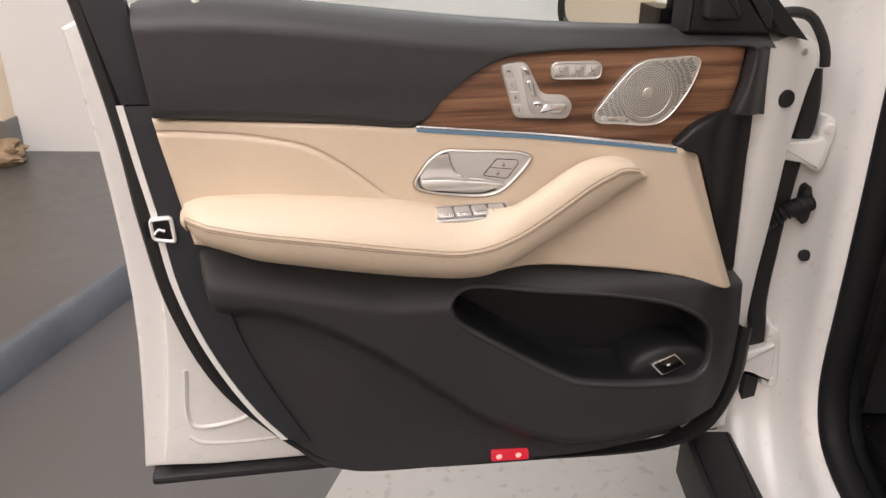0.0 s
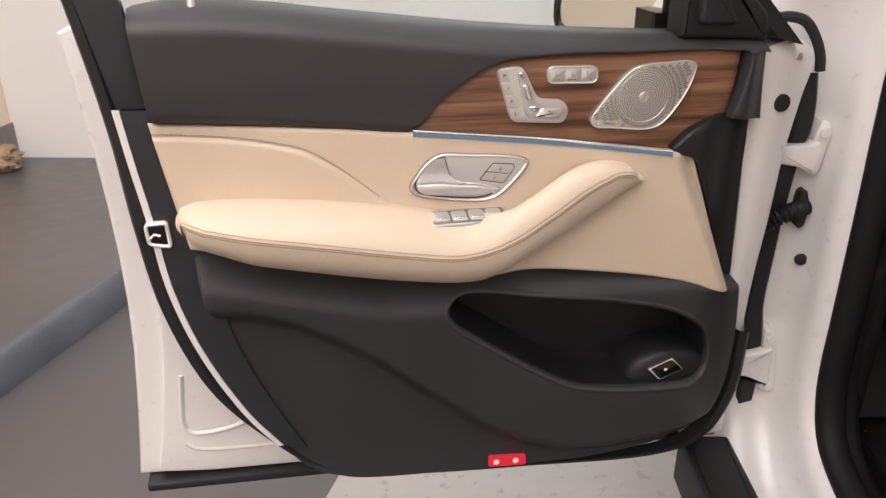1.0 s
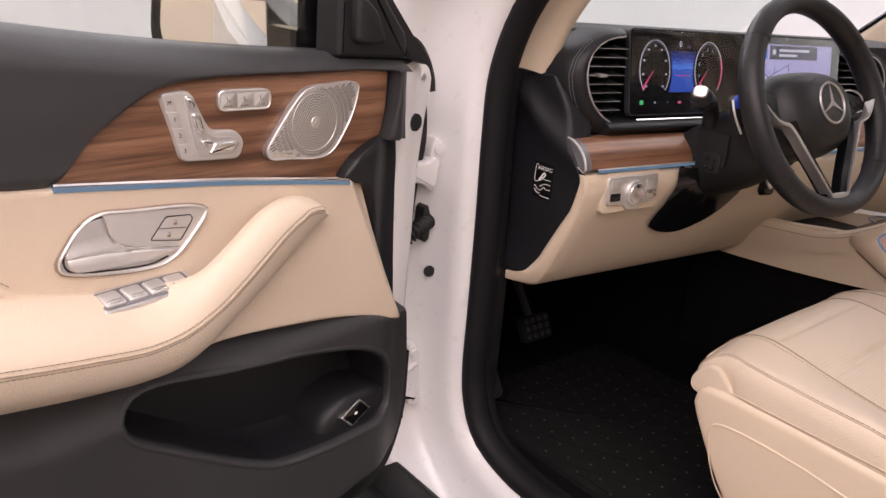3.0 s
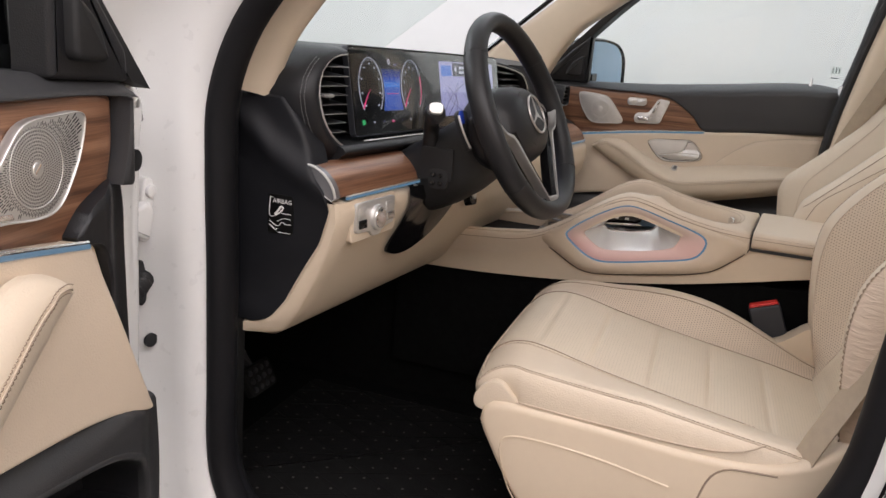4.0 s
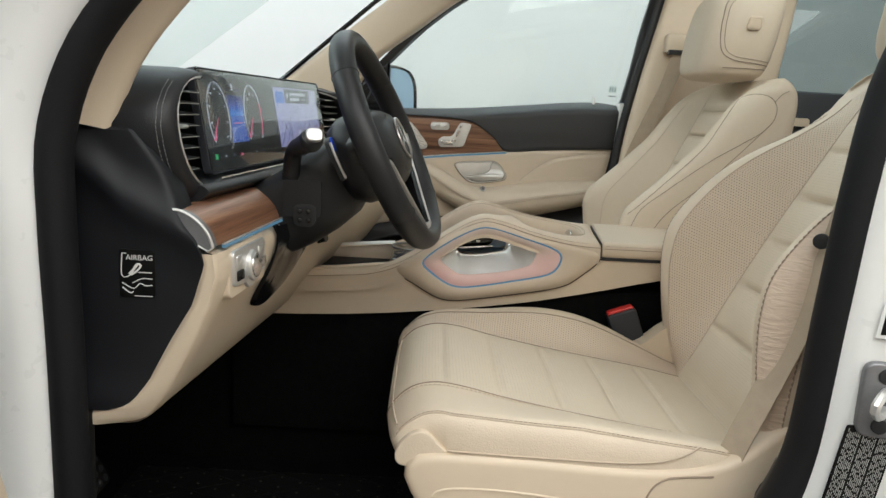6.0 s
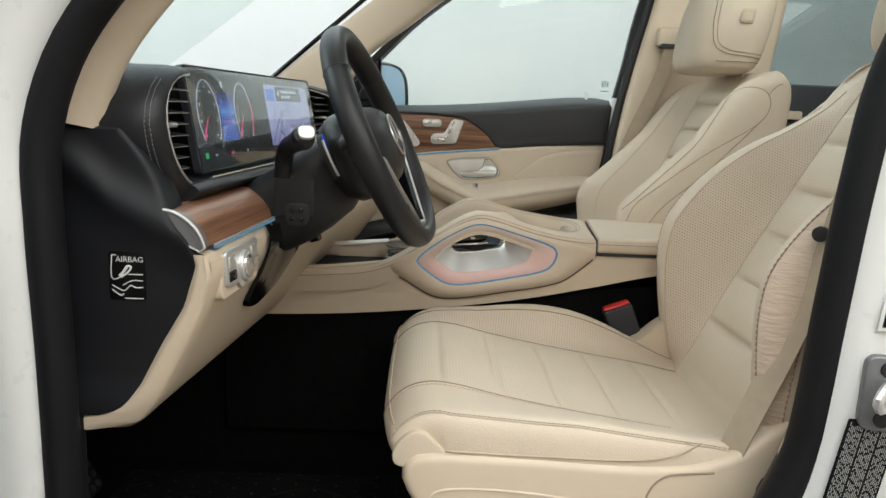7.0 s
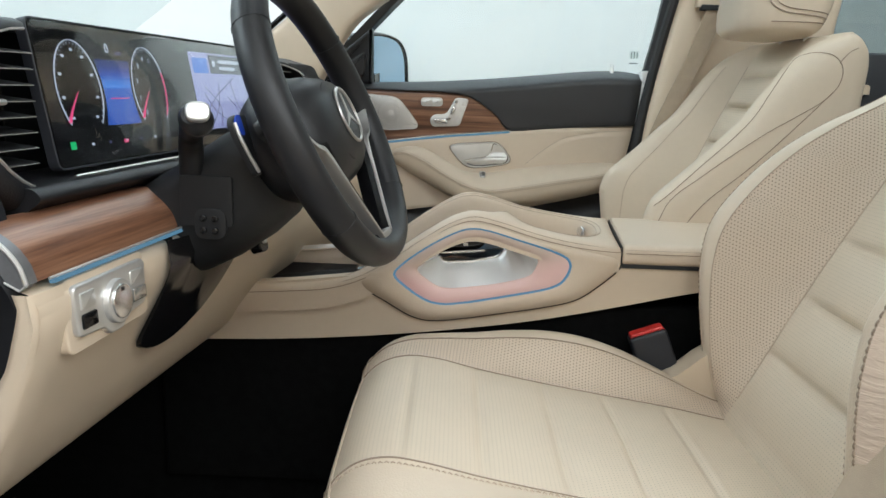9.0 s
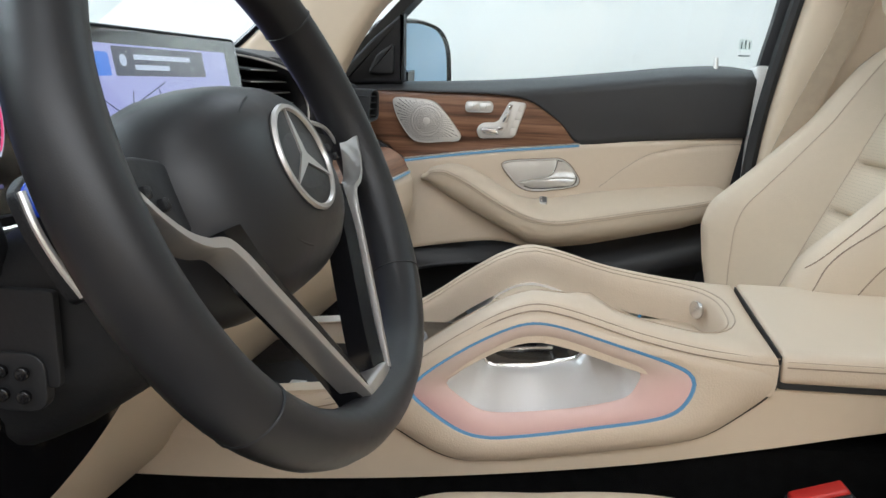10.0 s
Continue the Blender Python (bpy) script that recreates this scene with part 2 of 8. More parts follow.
def loft(rings, closed=True, cap=True, bm=None, loop=False, uv=False):
    """Quads between rings of points. closed: the rings are loops; loop: the last ring joins the first."""
    bm = bm or bmesh.new()
    rows = [[bm.verts.new(tuple(p)) for p in r] for r in rings]
    n = len(rows[0])
    lay = bm.loops.layers.uv.verify() if uv else None
    if uv:
        A = np.array([[tuple(p) for p in r] for r in rings], float)
        du = np.concatenate([np.zeros((len(rows), 1)), np.cumsum(np.linalg.norm(np.diff(A, axis=1), axis=2), axis=1)], 1)
        du = du - du[:, [n // 2]]
        mid = A[:, n // 2]
        dv = np.concatenate([[0], np.cumsum(np.linalg.norm(np.diff(mid, axis=0), axis=1))])
    for i in range(len(rows) if loop else len(rows) - 1):
        a, b = rows[i], rows[(i + 1) % len(rows)]
        for j in range(n if closed else n - 1):
            k = (j + 1) % n
            f = bm.faces.new((a[j], a[k], b[k], b[j]))
            if uv:
                i2 = (i + 1) % len(rows)
                for l, (p, q) in zip(f.loops, ((i, j), (i, k), (i2, k), (i2, j))):
                    l[lay].uv = (du[p, q], dv[p])
    if cap and closed and not loop:
        bm.faces.new(rows[0][::-1])
        bm.faces.new(rows[-1])
    return bm


def tube(path, r, n=8, closed=False, bm=None, squash=1.0):
    """A round bar along a path of points; r may be one radius or one for each point."""
    P = [Vector(tuple(p)) for p in path]
    k = len(P)
    rings = []
    side = None
    for i, p in enumerate(P):
        d = (P[(i + 1) % k] - P[i - 1]) if closed or 0 < i < k - 1 else (P[1] - P[0] if i == 0 else P[-1] - P[-2])
        d.normalize()
        if side is None:
            side = d.orthogonal().normalized()
        side = (side - d * side.dot(d)).normalized()
        up = d.cross(side)
        rad = r[i] if isinstance(r, (list, tuple, np.ndarray)) else r
        rings.append([p + side * rad * math.cos(a) + up * rad * squash * math.sin(a) for a in (2 * math.pi * j / n for j in range(n))])
    return loft(rings, True, True, bm, closed)


class Frame:
    """Local places (u, v, w) to world. For a door panel, rake draws it in towards the hinge and swell brings it out into the cabin there."""

    def __init__(self, o, u, v, w, rake=0.0, swell=0.0, sink=0.0):
        self.o, self.u, self.v, self.w = Vector(o), Vector(u), Vector(v), Vector(w)
        self.rake, self.swell, self.sink = rake, swell, sink

    def __call__(self, u, v, w=0.0):
        if not (self.rake or self.swell):
            return self.place(u, v - self.sink, w)
        f = 0.5 - u
        d = self.rake * f
        return self.place(u + d * (u - 0.55), v + d * (v - 1.281) - self.sink, w + self.swell * 0.5 * (f + math.sqrt(f * f + 0.004)))

    def place(self, u, v, w):
        return self.o + self.u * float(u) + self.v * float(v) + self.w * float(w)


def slab(fr, outline, w0, w1, bevel=0.002, bm=None, segs=3, dome=0.0):
    """A plate with the outline (u, v), from w0 to w1, its front edge rounded by bevel."""
    O = np.array([tuple(p) for p in outline], float)
    c = O.mean(0)
    nxt, prv = np.roll(O, -1, 0), np.roll(O, 1, 0)
    tan = nxt - prv
    nor = np.stack([tan[:, 1], -tan[:, 0]], 1) / (np.linalg.norm(tan, axis=1)[:, None] + 1e-9)
    area = 0.5 * np.sum(O[:, 0] * nxt[:, 1] - nxt[:, 0] * O[:, 1])
    if area < 0:
        nor = -nor
    rings = [[fr(*p, w0) for p in O]]
    sgn = 1 if w1 > w0 else -1
    for i in range(segs + 1):
        a = math.pi / 2 * i / segs
        q = O - nor * bevel * (1 - math.cos(a))
        rings.append([fr(*p, w1 - sgn * bevel * (1 - math.sin(a))) for p in q])
    if dome:
        q0 = O - nor * bevel
        for s in (0.75, 0.5, 0.25):
            rings.append([fr(*p, w1 + dome * (1 - s * s)) for p in c + (q0 - c) * s])
    return loft(rings, True, True, bm)


def ring_band(fr, outline, width, w0, w1, bevel=0.001):
    """A raised band along a closed outline (u, v), inward by width."""
    O = np.array([tuple(p) for p in outline], float)
    nxt, prv = np.roll(O, -1, 0), np.roll(O, 1, 0)
    tan = nxt - prv
    nor = np.stack([tan[:, 1], -tan[:, 0]], 1) / (np.linalg.norm(tan, axis=1)[:, None] + 1e-9)
    if 0.5 * np.sum(O[:, 0] * nxt[:, 1] - nxt[:, 0] * O[:, 1]) < 0:
        nor = -nor
    b = min(bevel, width * 0.4)
    prof = [(0, w0), (0, w1 - b), (b, w1), (width - b, w1), (width, w1 - b), (width, w0)]
    rings = [[fr(*(o - m * d), w) for d, w in prof] for o, m in zip(O, nor)]
    return loft(rings, True, False, None, True)


def patch(fr, pairs, wf, n=60, m=24, roll=0.006, depth=0.03, back=None):
    """A sheet between two smooth curves given as pairs ((u, v), (u, v)); wf(u, v) gives the relief; its rim is rolled over and goes back by depth."""
    A = spline([p[0] + p[1] for p in pairs], n)
    ts = np.linspace(0, 1, m)
    G = A[:, None, :2] * (1 - ts[None, :, None]) + A[:, None, 2:] * ts[None, :, None]
    L = np.linalg.norm(A[:, :2] - A[:, 2:], axis=1)
    S = np.concatenate([[0], np.cumsum(np.linalg.norm(np.diff(G[:, m // 2], axis=0), axis=1))])
    d = np.minimum(np.minimum(ts[None, :] * L[:, None], (1 - ts)[None, :] * L[:, None]), np.minimum(S, S[-1] - S)[:, None])
    W = wf(G[:, :, 0], G[:, :, 1])
    if roll:
        q = np.clip(1 - d / roll, 0, 1)
        W = W - roll * (1 - np.sqrt(np.maximum(0, 1 - q * q * 0.96)))
    bm = bmesh.new()
    lay = bm.loops.layers.uv.verify()
    V = [[bm.verts.new(fr(G[i, j, 0], G[i, j, 1], W[i, j])) for j in range(m)] for i in range(n)]
    for i in range(n - 1):
        for j in range(m - 1):
            idx = ((i, j), (i + 1, j), (i + 1, j + 1), (i, j + 1))
            f = bm.faces.new([V[a][b] for a, b in idx])
            for l, (a, b) in zip(f.loops, idx):
                l[lay].uv = (G[a, b, 0], G[a, b, 1])
    rim = [(i, 0) for i in range(n)] + [(n - 1, j) for j in range(1, m)] + [(i, m - 1) for i in range(n - 2, -1, -1)] + [(0, j) for j in range(m - 2, 0, -1)]
    B = [bm.verts.new(fr(G[i, j, 0], G[i, j, 1], W[i, j] - depth)) for i, j in rim]
    for k in range(len(rim)):
        a, b = rim[k], rim[(k + 1) % len(rim)]
        bm.faces.new((V[a[0]][a[1]], V[b[0]][b[1]], B[(k + 1) % len(rim)], B[k]))
    return bm


def cut(bm, outline, keep_rim=0.0):
    """Open a hole in a patch where its (u, v) falls inside the outline."""
    lay = bm.loops.layers.uv.verify()
    faces = [f for f in bm.faces if len(f.loops) == 4 and any(l[lay].uv.length > 1e-6 for l in f.loops)]
    c = np.array([[sum(l[lay].uv[k] for l in f.loops) / 4 for k in (0, 1)] for f in faces])
    inside = sdist(outline, c[:, 0], c[:, 1]) < -keep_rim
    bmesh.ops.delete(bm, geom=[f for f, k in zip(faces, inside) if k], context="FACES")
    return bm


def sm(x, a, b):
    t = np.clip((np.asarray(x, float) - a) / (b - a), 0, 1)
    return t * t * (3 - 2 * t)


def sdist(poly, U, V):
    """Signed distance of places to a closed outline, below 0 inside."""
    P = np.array([tuple(p) for p in poly], float)
    x, y = np.asarray(U, float), np.asarray(V, float)
    best = np.full(x.shape, 1e9)
    inside = np.zeros(x.shape, bool)
    for a, b in zip(P, np.roll(P, -1, 0)):
        e = b - a
        t = np.clip(((x - a[0]) * e[0] + (y - a[1]) * e[1]) / (e @ e + 1e-12), 0, 1)
        best = np.minimum(best, np.hypot(x - a[0] - t * e[0], y - a[1] - t * e[1]))
        if abs(e[1]) > 1e-12:
            hit = ((a[1] > y) != (b[1] > y)) & (x < e[0] * (y - a[1]) / e[1] + a[0])
            inside ^= hit
    return np.where(inside, -best, best)


def stitches(path, out, pitch=0.0065, length=0.0045, r=0.00055, bm=None):
    """Short threads lying along a path, pushed out along the direction out."""
    bm = bm or bmesh.new()
    P = np.array([tuple(p) for p in path], float)
    d = np.concatenate([[0], np.cumsum(np.linalg.norm(np.diff(P, axis=0), axis=1))])
    at = lambda s: Vector([float(np.interp(s, d, P[:, i])) for i in range(3)])
    o = Vector(out)
    s = pitch / 2
    while s < d[-1] - length:
        tube([at(s) + o * -r, at(s + length * 0.5) + o * r, at(s + length) + o * -r], r, 4, False, bm)
        s += pitch
    return bm


def box(lo, hi, bevel=0.004, bm=None, fr=None):
    """A block between two corners with rounded edges."""
    f = fr or Frame((0, 0, 0), (1, 0, 0), (0, 1, 0), (0, 0, 1))
    o = rounded([(lo[0], lo[1]), (hi[0], lo[1]), (hi[0], hi[1]), (lo[0], hi[1])], bevel, 3)
    return slab(f, o, lo[2], hi[2], bevel, bm, 2)


def disc(c, axis, r, h, n=28, bevel=0.001, bm=None):
    """A round button standing h along axis."""
    a = Vector(axis).normalized()
    s = a.orthogonal().normalized()
    return slab(Frame(c, s, a.cross(s), a), [(r * math.cos(t), r * math.sin(t)) for t in (2 * math.pi * i / n for i in range(n))], 0, h, bevel, bm)


def text_mesh(name, body, size, fr, u, v, w, material, parent, align="CENTER"):
    c = bpy.data.curves.new(name, "FONT")
    c.body, c.size, c.extrude, c.align_x, c.align_y, c.resolution_u = body, size, 0.0002, align, "CENTER", 2
    tmp = bpy.data.objects.new("tmp", c)
    scene.collection.objects.link(tmp)
    me = bpy.data.meshes.new_from_object(tmp.evaluated_get(bpy.context.evaluated_depsgraph_get()))
    bpy.data.objects.remove(tmp)
    bm = bmesh.new()
    bm.from_mesh(me)
    bpy.data.meshes.remove(me)
    for p in bm.verts:
        p.co = fr(u + p.co.x, v + p.co.y, w + p.co.z)
    return part(name, bm, material, parent, smooth=False, flip=False)


# the hall
M_floor = mat("grey_floor_paint", (0.082, 0.079, 0.078), 0.34, var=0.10, scale=0.9, bump=0.08, bscale=60, rvar=0.12)
M_floor_light = mat("light_floor_paint", (0.35, 0.34, 0.32), 0.3, var=0.06, scale=2.0, bump=0.05, bscale=50, rvar=0.1)
M_kerb = mat("slate_grey_paint", (0.085, 0.095, 0.11), 0.45, var=0.2, scale=7, bump=0.3, bscale=40)
M_wall = mat("white_wall_paint", (0.80, 0.80, 0.79), 0.75, var=0.02, scale=1.2, bump=0.1, bscale=90)
M_column = mat("cream_wall_paint", (0.72, 0.60, 0.46), 0.7, var=0.04, scale=2, bump=0.1, bscale=90)
M_stone = mat("brown_stone", (0.30, 0.21, 0.13), 0.85, var=0.45, scale=14, bump=1.0, bscale=30, dist=0.01)
M_base = mat("grey_baseboard_paint", (0.17, 0.16, 0.15), 0.5, var=0.12, scale=8)


def flat(name, lo, hi, material, label, kind="structure", category=""):
    return tagged(part(name, box(lo, hi, 0.003), material, smooth=False), label, category or name.split("_")[0], "", kind)


flat("floor", (-6.2, -5.2, -0.1), (3.2, 4.2, 0.0), M_floor, "worn grey painted concrete floor")
flat("ceiling", (-6.2, -5.2, 3.2), (3.2, 4.2, 3.3), M_wall, "plain white ceiling of the hall")
flat("wall_north", (-3.95, 3.13, 0.0), (3.2, 3.33, 3.2), M_wall, "plain white painted wall")
flat("wall_south", (-6.2, -5.2, 0.0), (3.2, -5.0, 3.2), M_column, "cream painted wall behind the camera")
flat("wall_east", (2.55, -5.0, 0.0), (2.75, 3.13, 3.2), M_wall, "plain white painted wall")
flat("wall_west", (-6.2, -5.0, 0.0), (-6.0, 4.2, 3.2), M_column, "cream painted wall")
flat("column", (-5.2, 3.02, 0.11), (-3.95, 3.4, 3.2), M_column, "cream painted wall pier with a grey foot", category="column")
flat("baseboard", (-5.2, 3.0, 0.11), (-3.945, 3.02, 0.31), M_base, "dark grey painted baseboard on the pier")
flat("baseboard", (-3.95, 3.0, 0.11), (-3.935, 3.13, 0.31), M_base, "dark grey painted baseboard round the pier corner")

kf = Frame((0, 0, 0), (1, 0, 0), (0, 1, 0), (0, 0, 1))
tagged(part("platform", slab(kf, [(-6.0, -5.0), (-4.07, -5.0), (-2.87, 1.0), (-2.44, 3.13), (-6.0, 3.6)], 0.0, 0.112, 0.006), M_floor, smooth=False), "raised grey painted floor behind a kerb", "platform", "", "structure")
kerb = []
for i in range(60):
    t = i / 59
    y = -5.0 + 8.13 * t
    x = np.interp(y, [-5, 1.0, 3.13], [-4.07, -2.87, -2.44])
    j = 0.008 * noise.noise((y * 2.3, 0, 0))
    kerb.append([(x + 0.03 + j, y, 0.0), (x + 0.018 + j, y, 0.10), (x + j, y, 0.118 + j * 0.3), (x - 0.025 + j, y, 0.1175), (x - 0.03, y, 0.10)])
tagged(part("kerb", loft(kerb, False, False), M_kerb), "slate grey painted concrete kerb with worn edge", "kerb", "", "structure")
tagged(part("floor_panel", slab(kf, [(-1.85, 0.40), (2.5, 0.40), (2.5, 3.1), (-1.2, 3.1)], 0.0, 0.006, 0.003), M_floor_light, smooth=False), "pale painted floor field under the car", "floor", "", "structure")

bm = bmesh.new()
bmesh.ops.create_icosphere(bm, subdivisions=4, radius=1)
for v in bm.verts:
    n = noise.fractal(v.co * 1.6, 1.0, 2.0, 4)
    v.co = Vector((-4.02 + v.co.x * 0.26 * (1 + 0.35 * n), 2.90 + v.co.y * 0.11 * (1 + 0.3 * n), 0.165 + v.co.z * 0.075 * (1 + 0.4 * n)))
tagged(part("stone", bm, M_stone), "rough brown stone lying at the foot of the pier", "stone")


# car body round the driver's opening
body = thing("car", (0.0, 0.0, 0.0), "white painted car body with black door seals", "car")
LOOP = spline([(0.344, 0.63), (0.346, 0.85), (0.350, 1.0), (0.347, 1.10), (0.315, 1.192), (0.255, 1.275), (0.15, 1.38), (0.0, 1.50), (-0.2, 1.58), (-0.5, 1.61), (-0.66, 1.57), (-0.66, 1.45), (-0.582, 1.21), (-0.567, 1.095), (-0.557, 0.947), (-0.545, 0.758), (-0.53, 0.68), (-0.47, 0.55), (-0.38, 0.45), (-0.25, 0.405), (0.0, 0.385), (0.13, 0.382), (0.22, 0.39), (0.30, 0.425), (0.335, 0.49), (0.344, 0.56)], 150, True)
LT = np.roll(LOOP, -1, 0) - np.roll(LOOP, 1, 0)
LN = np.stack([-LT[:, 1], LT[:, 0]], 1) / np.linalg.norm(LT, axis=1)[:, None]
if (LN[0] @ np.array([1, 0])) < 0:
    LN = -LN


def around(prof, slim=0.0):
    """Sweep a section (x, outward) round the door opening, set back by slim along the middle pillar."""
    back = [slim * float(sm(-0.40 - p[0], 0, 0.1)) * float(sm(p[1] - 0.66, 0, 0.12)) for p in LOOP]
    return [[(x, p[0] + n[0] * (d + b), p[1] + n[1] * (d + b)) for x, d in prof] for p, n, b in zip(LOOP, LN, back)]


jamb = spline([(-0.79, 0.004), (-0.812, 0.010), (-0.832, 0.022), (-0.843, 0.038), (-0.846, 0.06), (-0.853, 0.088), (-0.872, 0.115), (-0.905, 0.122), (-0.94, 0.128), (-0.957, 0.142), (-0.962, 0.20), (-0.965, 0.34)], 26)
part("body_side", loft(around(jamb), False, False, None, True), M_white, body, "white painted door jamb and outer skin")
seal = [(-0.800 + 0.028 * math.cos(a) * (1 if math.cos(a) < 0 else 0.9), 0.004 + 0.021 * math.sin(a)) for a in (2 * math.pi * i / 14 for i in range(14))]
part("door_seal", loft(around(seal, 0.011), True, False, None, True), M_seal, body, "black rubber door seal")
lip = [(-0.780, -0.004), (-0.764, 0.0), (-0.748, 0.008), (-0.740, 0.03), (-0.77, 0.035), (-0.79, 0.01)]
rings = around(lip, 0.012)
mid = [i for i, r in enumerate(rings) if r[0][2] > 0.74 and r[0][1] < -0.45]
up = [i for i, r in enumerate(rings) if r[0][2] > 1.10 and r[0][1] > -0.3]
runs = [i for i in range(len(rings)) if i not in mid and (i not in up or (i + 1) % len(rings) not in up)]
for nm, keep, mt, lab in (("inner_trim", runs, M_black, "black plastic trim inside the seal"), ("pillar_edge", [i for i in range(len(rings)) if i not in runs and i not in mid], M_beige_pl, "beige edge of the roof pillar trim"), ("middle_pillar_edge", mid, M_beige_pl, "beige edge of the middle pillar trim")):
    bm = bmesh.new()
    use = rings if nm != "pillar_edge" else around([(-0.768, 0.014), (-0.754, 0.006), (-0.745, -0.008), (-0.739, -0.022), (-0.730, -0.031), (-0.716, -0.030), (-0.712, 0.02)])
    for i in keep:
        loft([use[i], use[(i + 1) % len(use)]], True, False, bm)
    bmesh.ops.remove_doubles(bm, verts=bm.verts, dist=1e-5)
    part(nm, bm, mt, body, lab, angle=60)

# sill
part("sill_cover", box((-1.06, -1.4, 0.30), (-0.965, 0.36, 0.395), 0.012), M_rubber, body, "black rubber sill cover")
part("sill_plate", box((-0.925, -0.62, 0.382), (-0.865, 0.13, 0.396), 0.006), M_alu, body, "brushed metal sill plate")
# inner side, floor, bulkhead and roof keep the cabin closed
part("kick_panel", box((-0.765, 0.345, 0.33), (-0.735, 0.80, 0.75), 0.01), M_mat, body, "black footwell side panel")
part("cabin_floor", box((-0.80, -2.2, 0.30), (0.78, 0.85, 0.36), 0.01), M_carpet, body, "black carpeted floor")
part("bulkhead", box((-0.80, 0.78, 0.30), (0.78, 0.84, 1.10), 0.01), M_carpet, body, "black carpeted bulkhead")
# opening and glass added to the unseen roof to let light in
for lo, hi in (((-0.74, -2.2), (-0.50, -0.10)), ((0.48, -2.2), (0.72, -0.10)), ((-0.50, -0.32), (0.48, -0.10)), ((-0.50, -2.2), (0.48, -1.45))):
    part("roof_lining", box((*lo, 1.63), (*hi, 1.68), 0.015), M_headliner, body, "beige cloth roof lining")
for lo, hi in (((-0.86, -2.25), (-0.52, -0.05)), ((0.50, -2.25), (0.84, -0.05)), ((-0.52, -0.30), (0.50, -0.05)), ((-0.52, -2.25), (0.50, -1.47))):
    part("roof_skin", box((*lo, 1.70), (*hi, 1.74), 0.015), M_white, body)
g = part("added_roof_glass", box((-0.53, -1.48, 1.715), (0.51, -0.29, 1.722), 0.002), M_glass, body, "clear glass panel added in the unseen roof to let light in")
g.visible_shadow = False
part("rear_wall", box((-0.80, -2.28, 0.30), (0.78, -2.2, 1.08), 0.01), M_carpet, body)
g = part("rear_window", box((-0.72, -2.25, 1.08), (0.70, -2.244, 1.62), 0.001), M_glass, body, "clear rear window")
g.visible_shadow = False
part("tunnel", box((-0.11, -1.2, 0.36), (0.07, 0.80, 0.72), 0.03), M_carpet, body, "black carpeted centre tunnel")
# windscreen
wf = Frame((-0.05, 0.92, 1.06), (1, 0, 0), (0, -0.80, 0.60), (0, 0.6, 0.8))
g = part("windscreen", slab(wf, rounded([(-0.70, 0), (0.70, 0), (0.64, 0.98), (-0.64, 0.98)], 0.03), 0, 0.005, 0.001), M_glass, body, "clear windscreen")
g.visible_shadow = False
part("bonnet", box((-0.82, 0.95, 0.90), (0.76, 1.95, 1.04), 0.03), M_white, body, "white bonnet")

# passenger side roof pillar
pf = Frame((0.66, 0, 0), (0, 1, 0), (0, 0, 1), (-1, 0, 0))

def trim_band(pairs, base, top):
    """A softly crowned trim panel between two edges."""
    one, two = (spline([p[k] for p in pairs], 40) for k in (0, 1))
    rings = []
    for p, q in zip(one, two):
        rings.append([pf(*(p + (q - p) * f), w) for f, w in ((0, base), (0, top - 0.016), (0.015, top - 0.010), (0.05, top - 0.004), (0.15, top - 0.001), (0.5, top), (0.85, top - 0.001), (0.95, top - 0.004), (0.985, top - 0.010), (1, top - 0.016), (1, base))])
    return loft(rings)


part("pillar_trim", trim_band([((0.50, 1.105), (0.20, 1.13)), ((0.42, 1.176), (0.15, 1.225)), ((0.361, 1.228), (0.101, 1.294)), ((0.24, 1.330), (0.056, 1.330)), ((0.112, 1.434), (-0.015, 1.383)), ((0.0, 1.522), (-0.12, 1.465)), ((-0.10, 1.60), (-0.31, 1.60))], -0.05, 0.026), M_beige_pl, body, "beige trim on the far roof pillar", angle=60)
part("windscreen_edge", tube([(0.645, 0.50, 1.112), (0.645, 0.361, 1.236), (0.642, 0.112, 1.454), (0.63, -0.10, 1.607)], 0.007, 6), M_gloss, body, "black windscreen border")
# passenger side middle pillar
part("middle_pillar", trim_band([((-0.655, 0.60), (-1.10, 0.60)), ((-0.655, 1.00), (-1.10, 1.00)), ((-0.690, 1.24), (-1.10, 1.24)), ((-0.745, 1.50), (-1.13, 1.50)), ((-0.77, 1.63), (-1.14, 1.63))], -0.06, 0.045), M_beige_pl, body, "beige trim of the far middle pillar", angle=60)
part("pillar_seal", tube(spline([(0.665, -0.640, 0.62), (0.665, -0.645, 1.02), (0.665, -0.675, 1.22), (0.662, -0.735, 1.50), (0.66, -0.76, 1.64)], 20), 0.013, 8), M_rubber, body, "black rubber seal")
part("side_rail", box((0.60, -2.2, 1.585), (0.72, -0.15, 1.66), 0.02), M_beige_pl, body)
# rear side door behind the far front seat
part("rear_door_trim", box((0.70, -2.1, 0.60), (0.74, -1.02, 1.266), 0.015), M_navy, body, "black rear door trim")
part("rear_door_pull", box((0.685, -1.25, 1.158), (0.702, -1.12, 1.184), 0.008), M_beige_pl, body, "beige strip on the rear door")
g = part("rear_side_window", box((0.745, -2.1, 1.25), (0.751, -0.98, 1.62), 0.002), M_tint, body, "dark tinted rear side window")
g.visible_shadow = False
part("rear_side_skin", box((0.745, -2.25, 0.30), (0.80, -0.66, 1.20), 0.01), M_white, body)
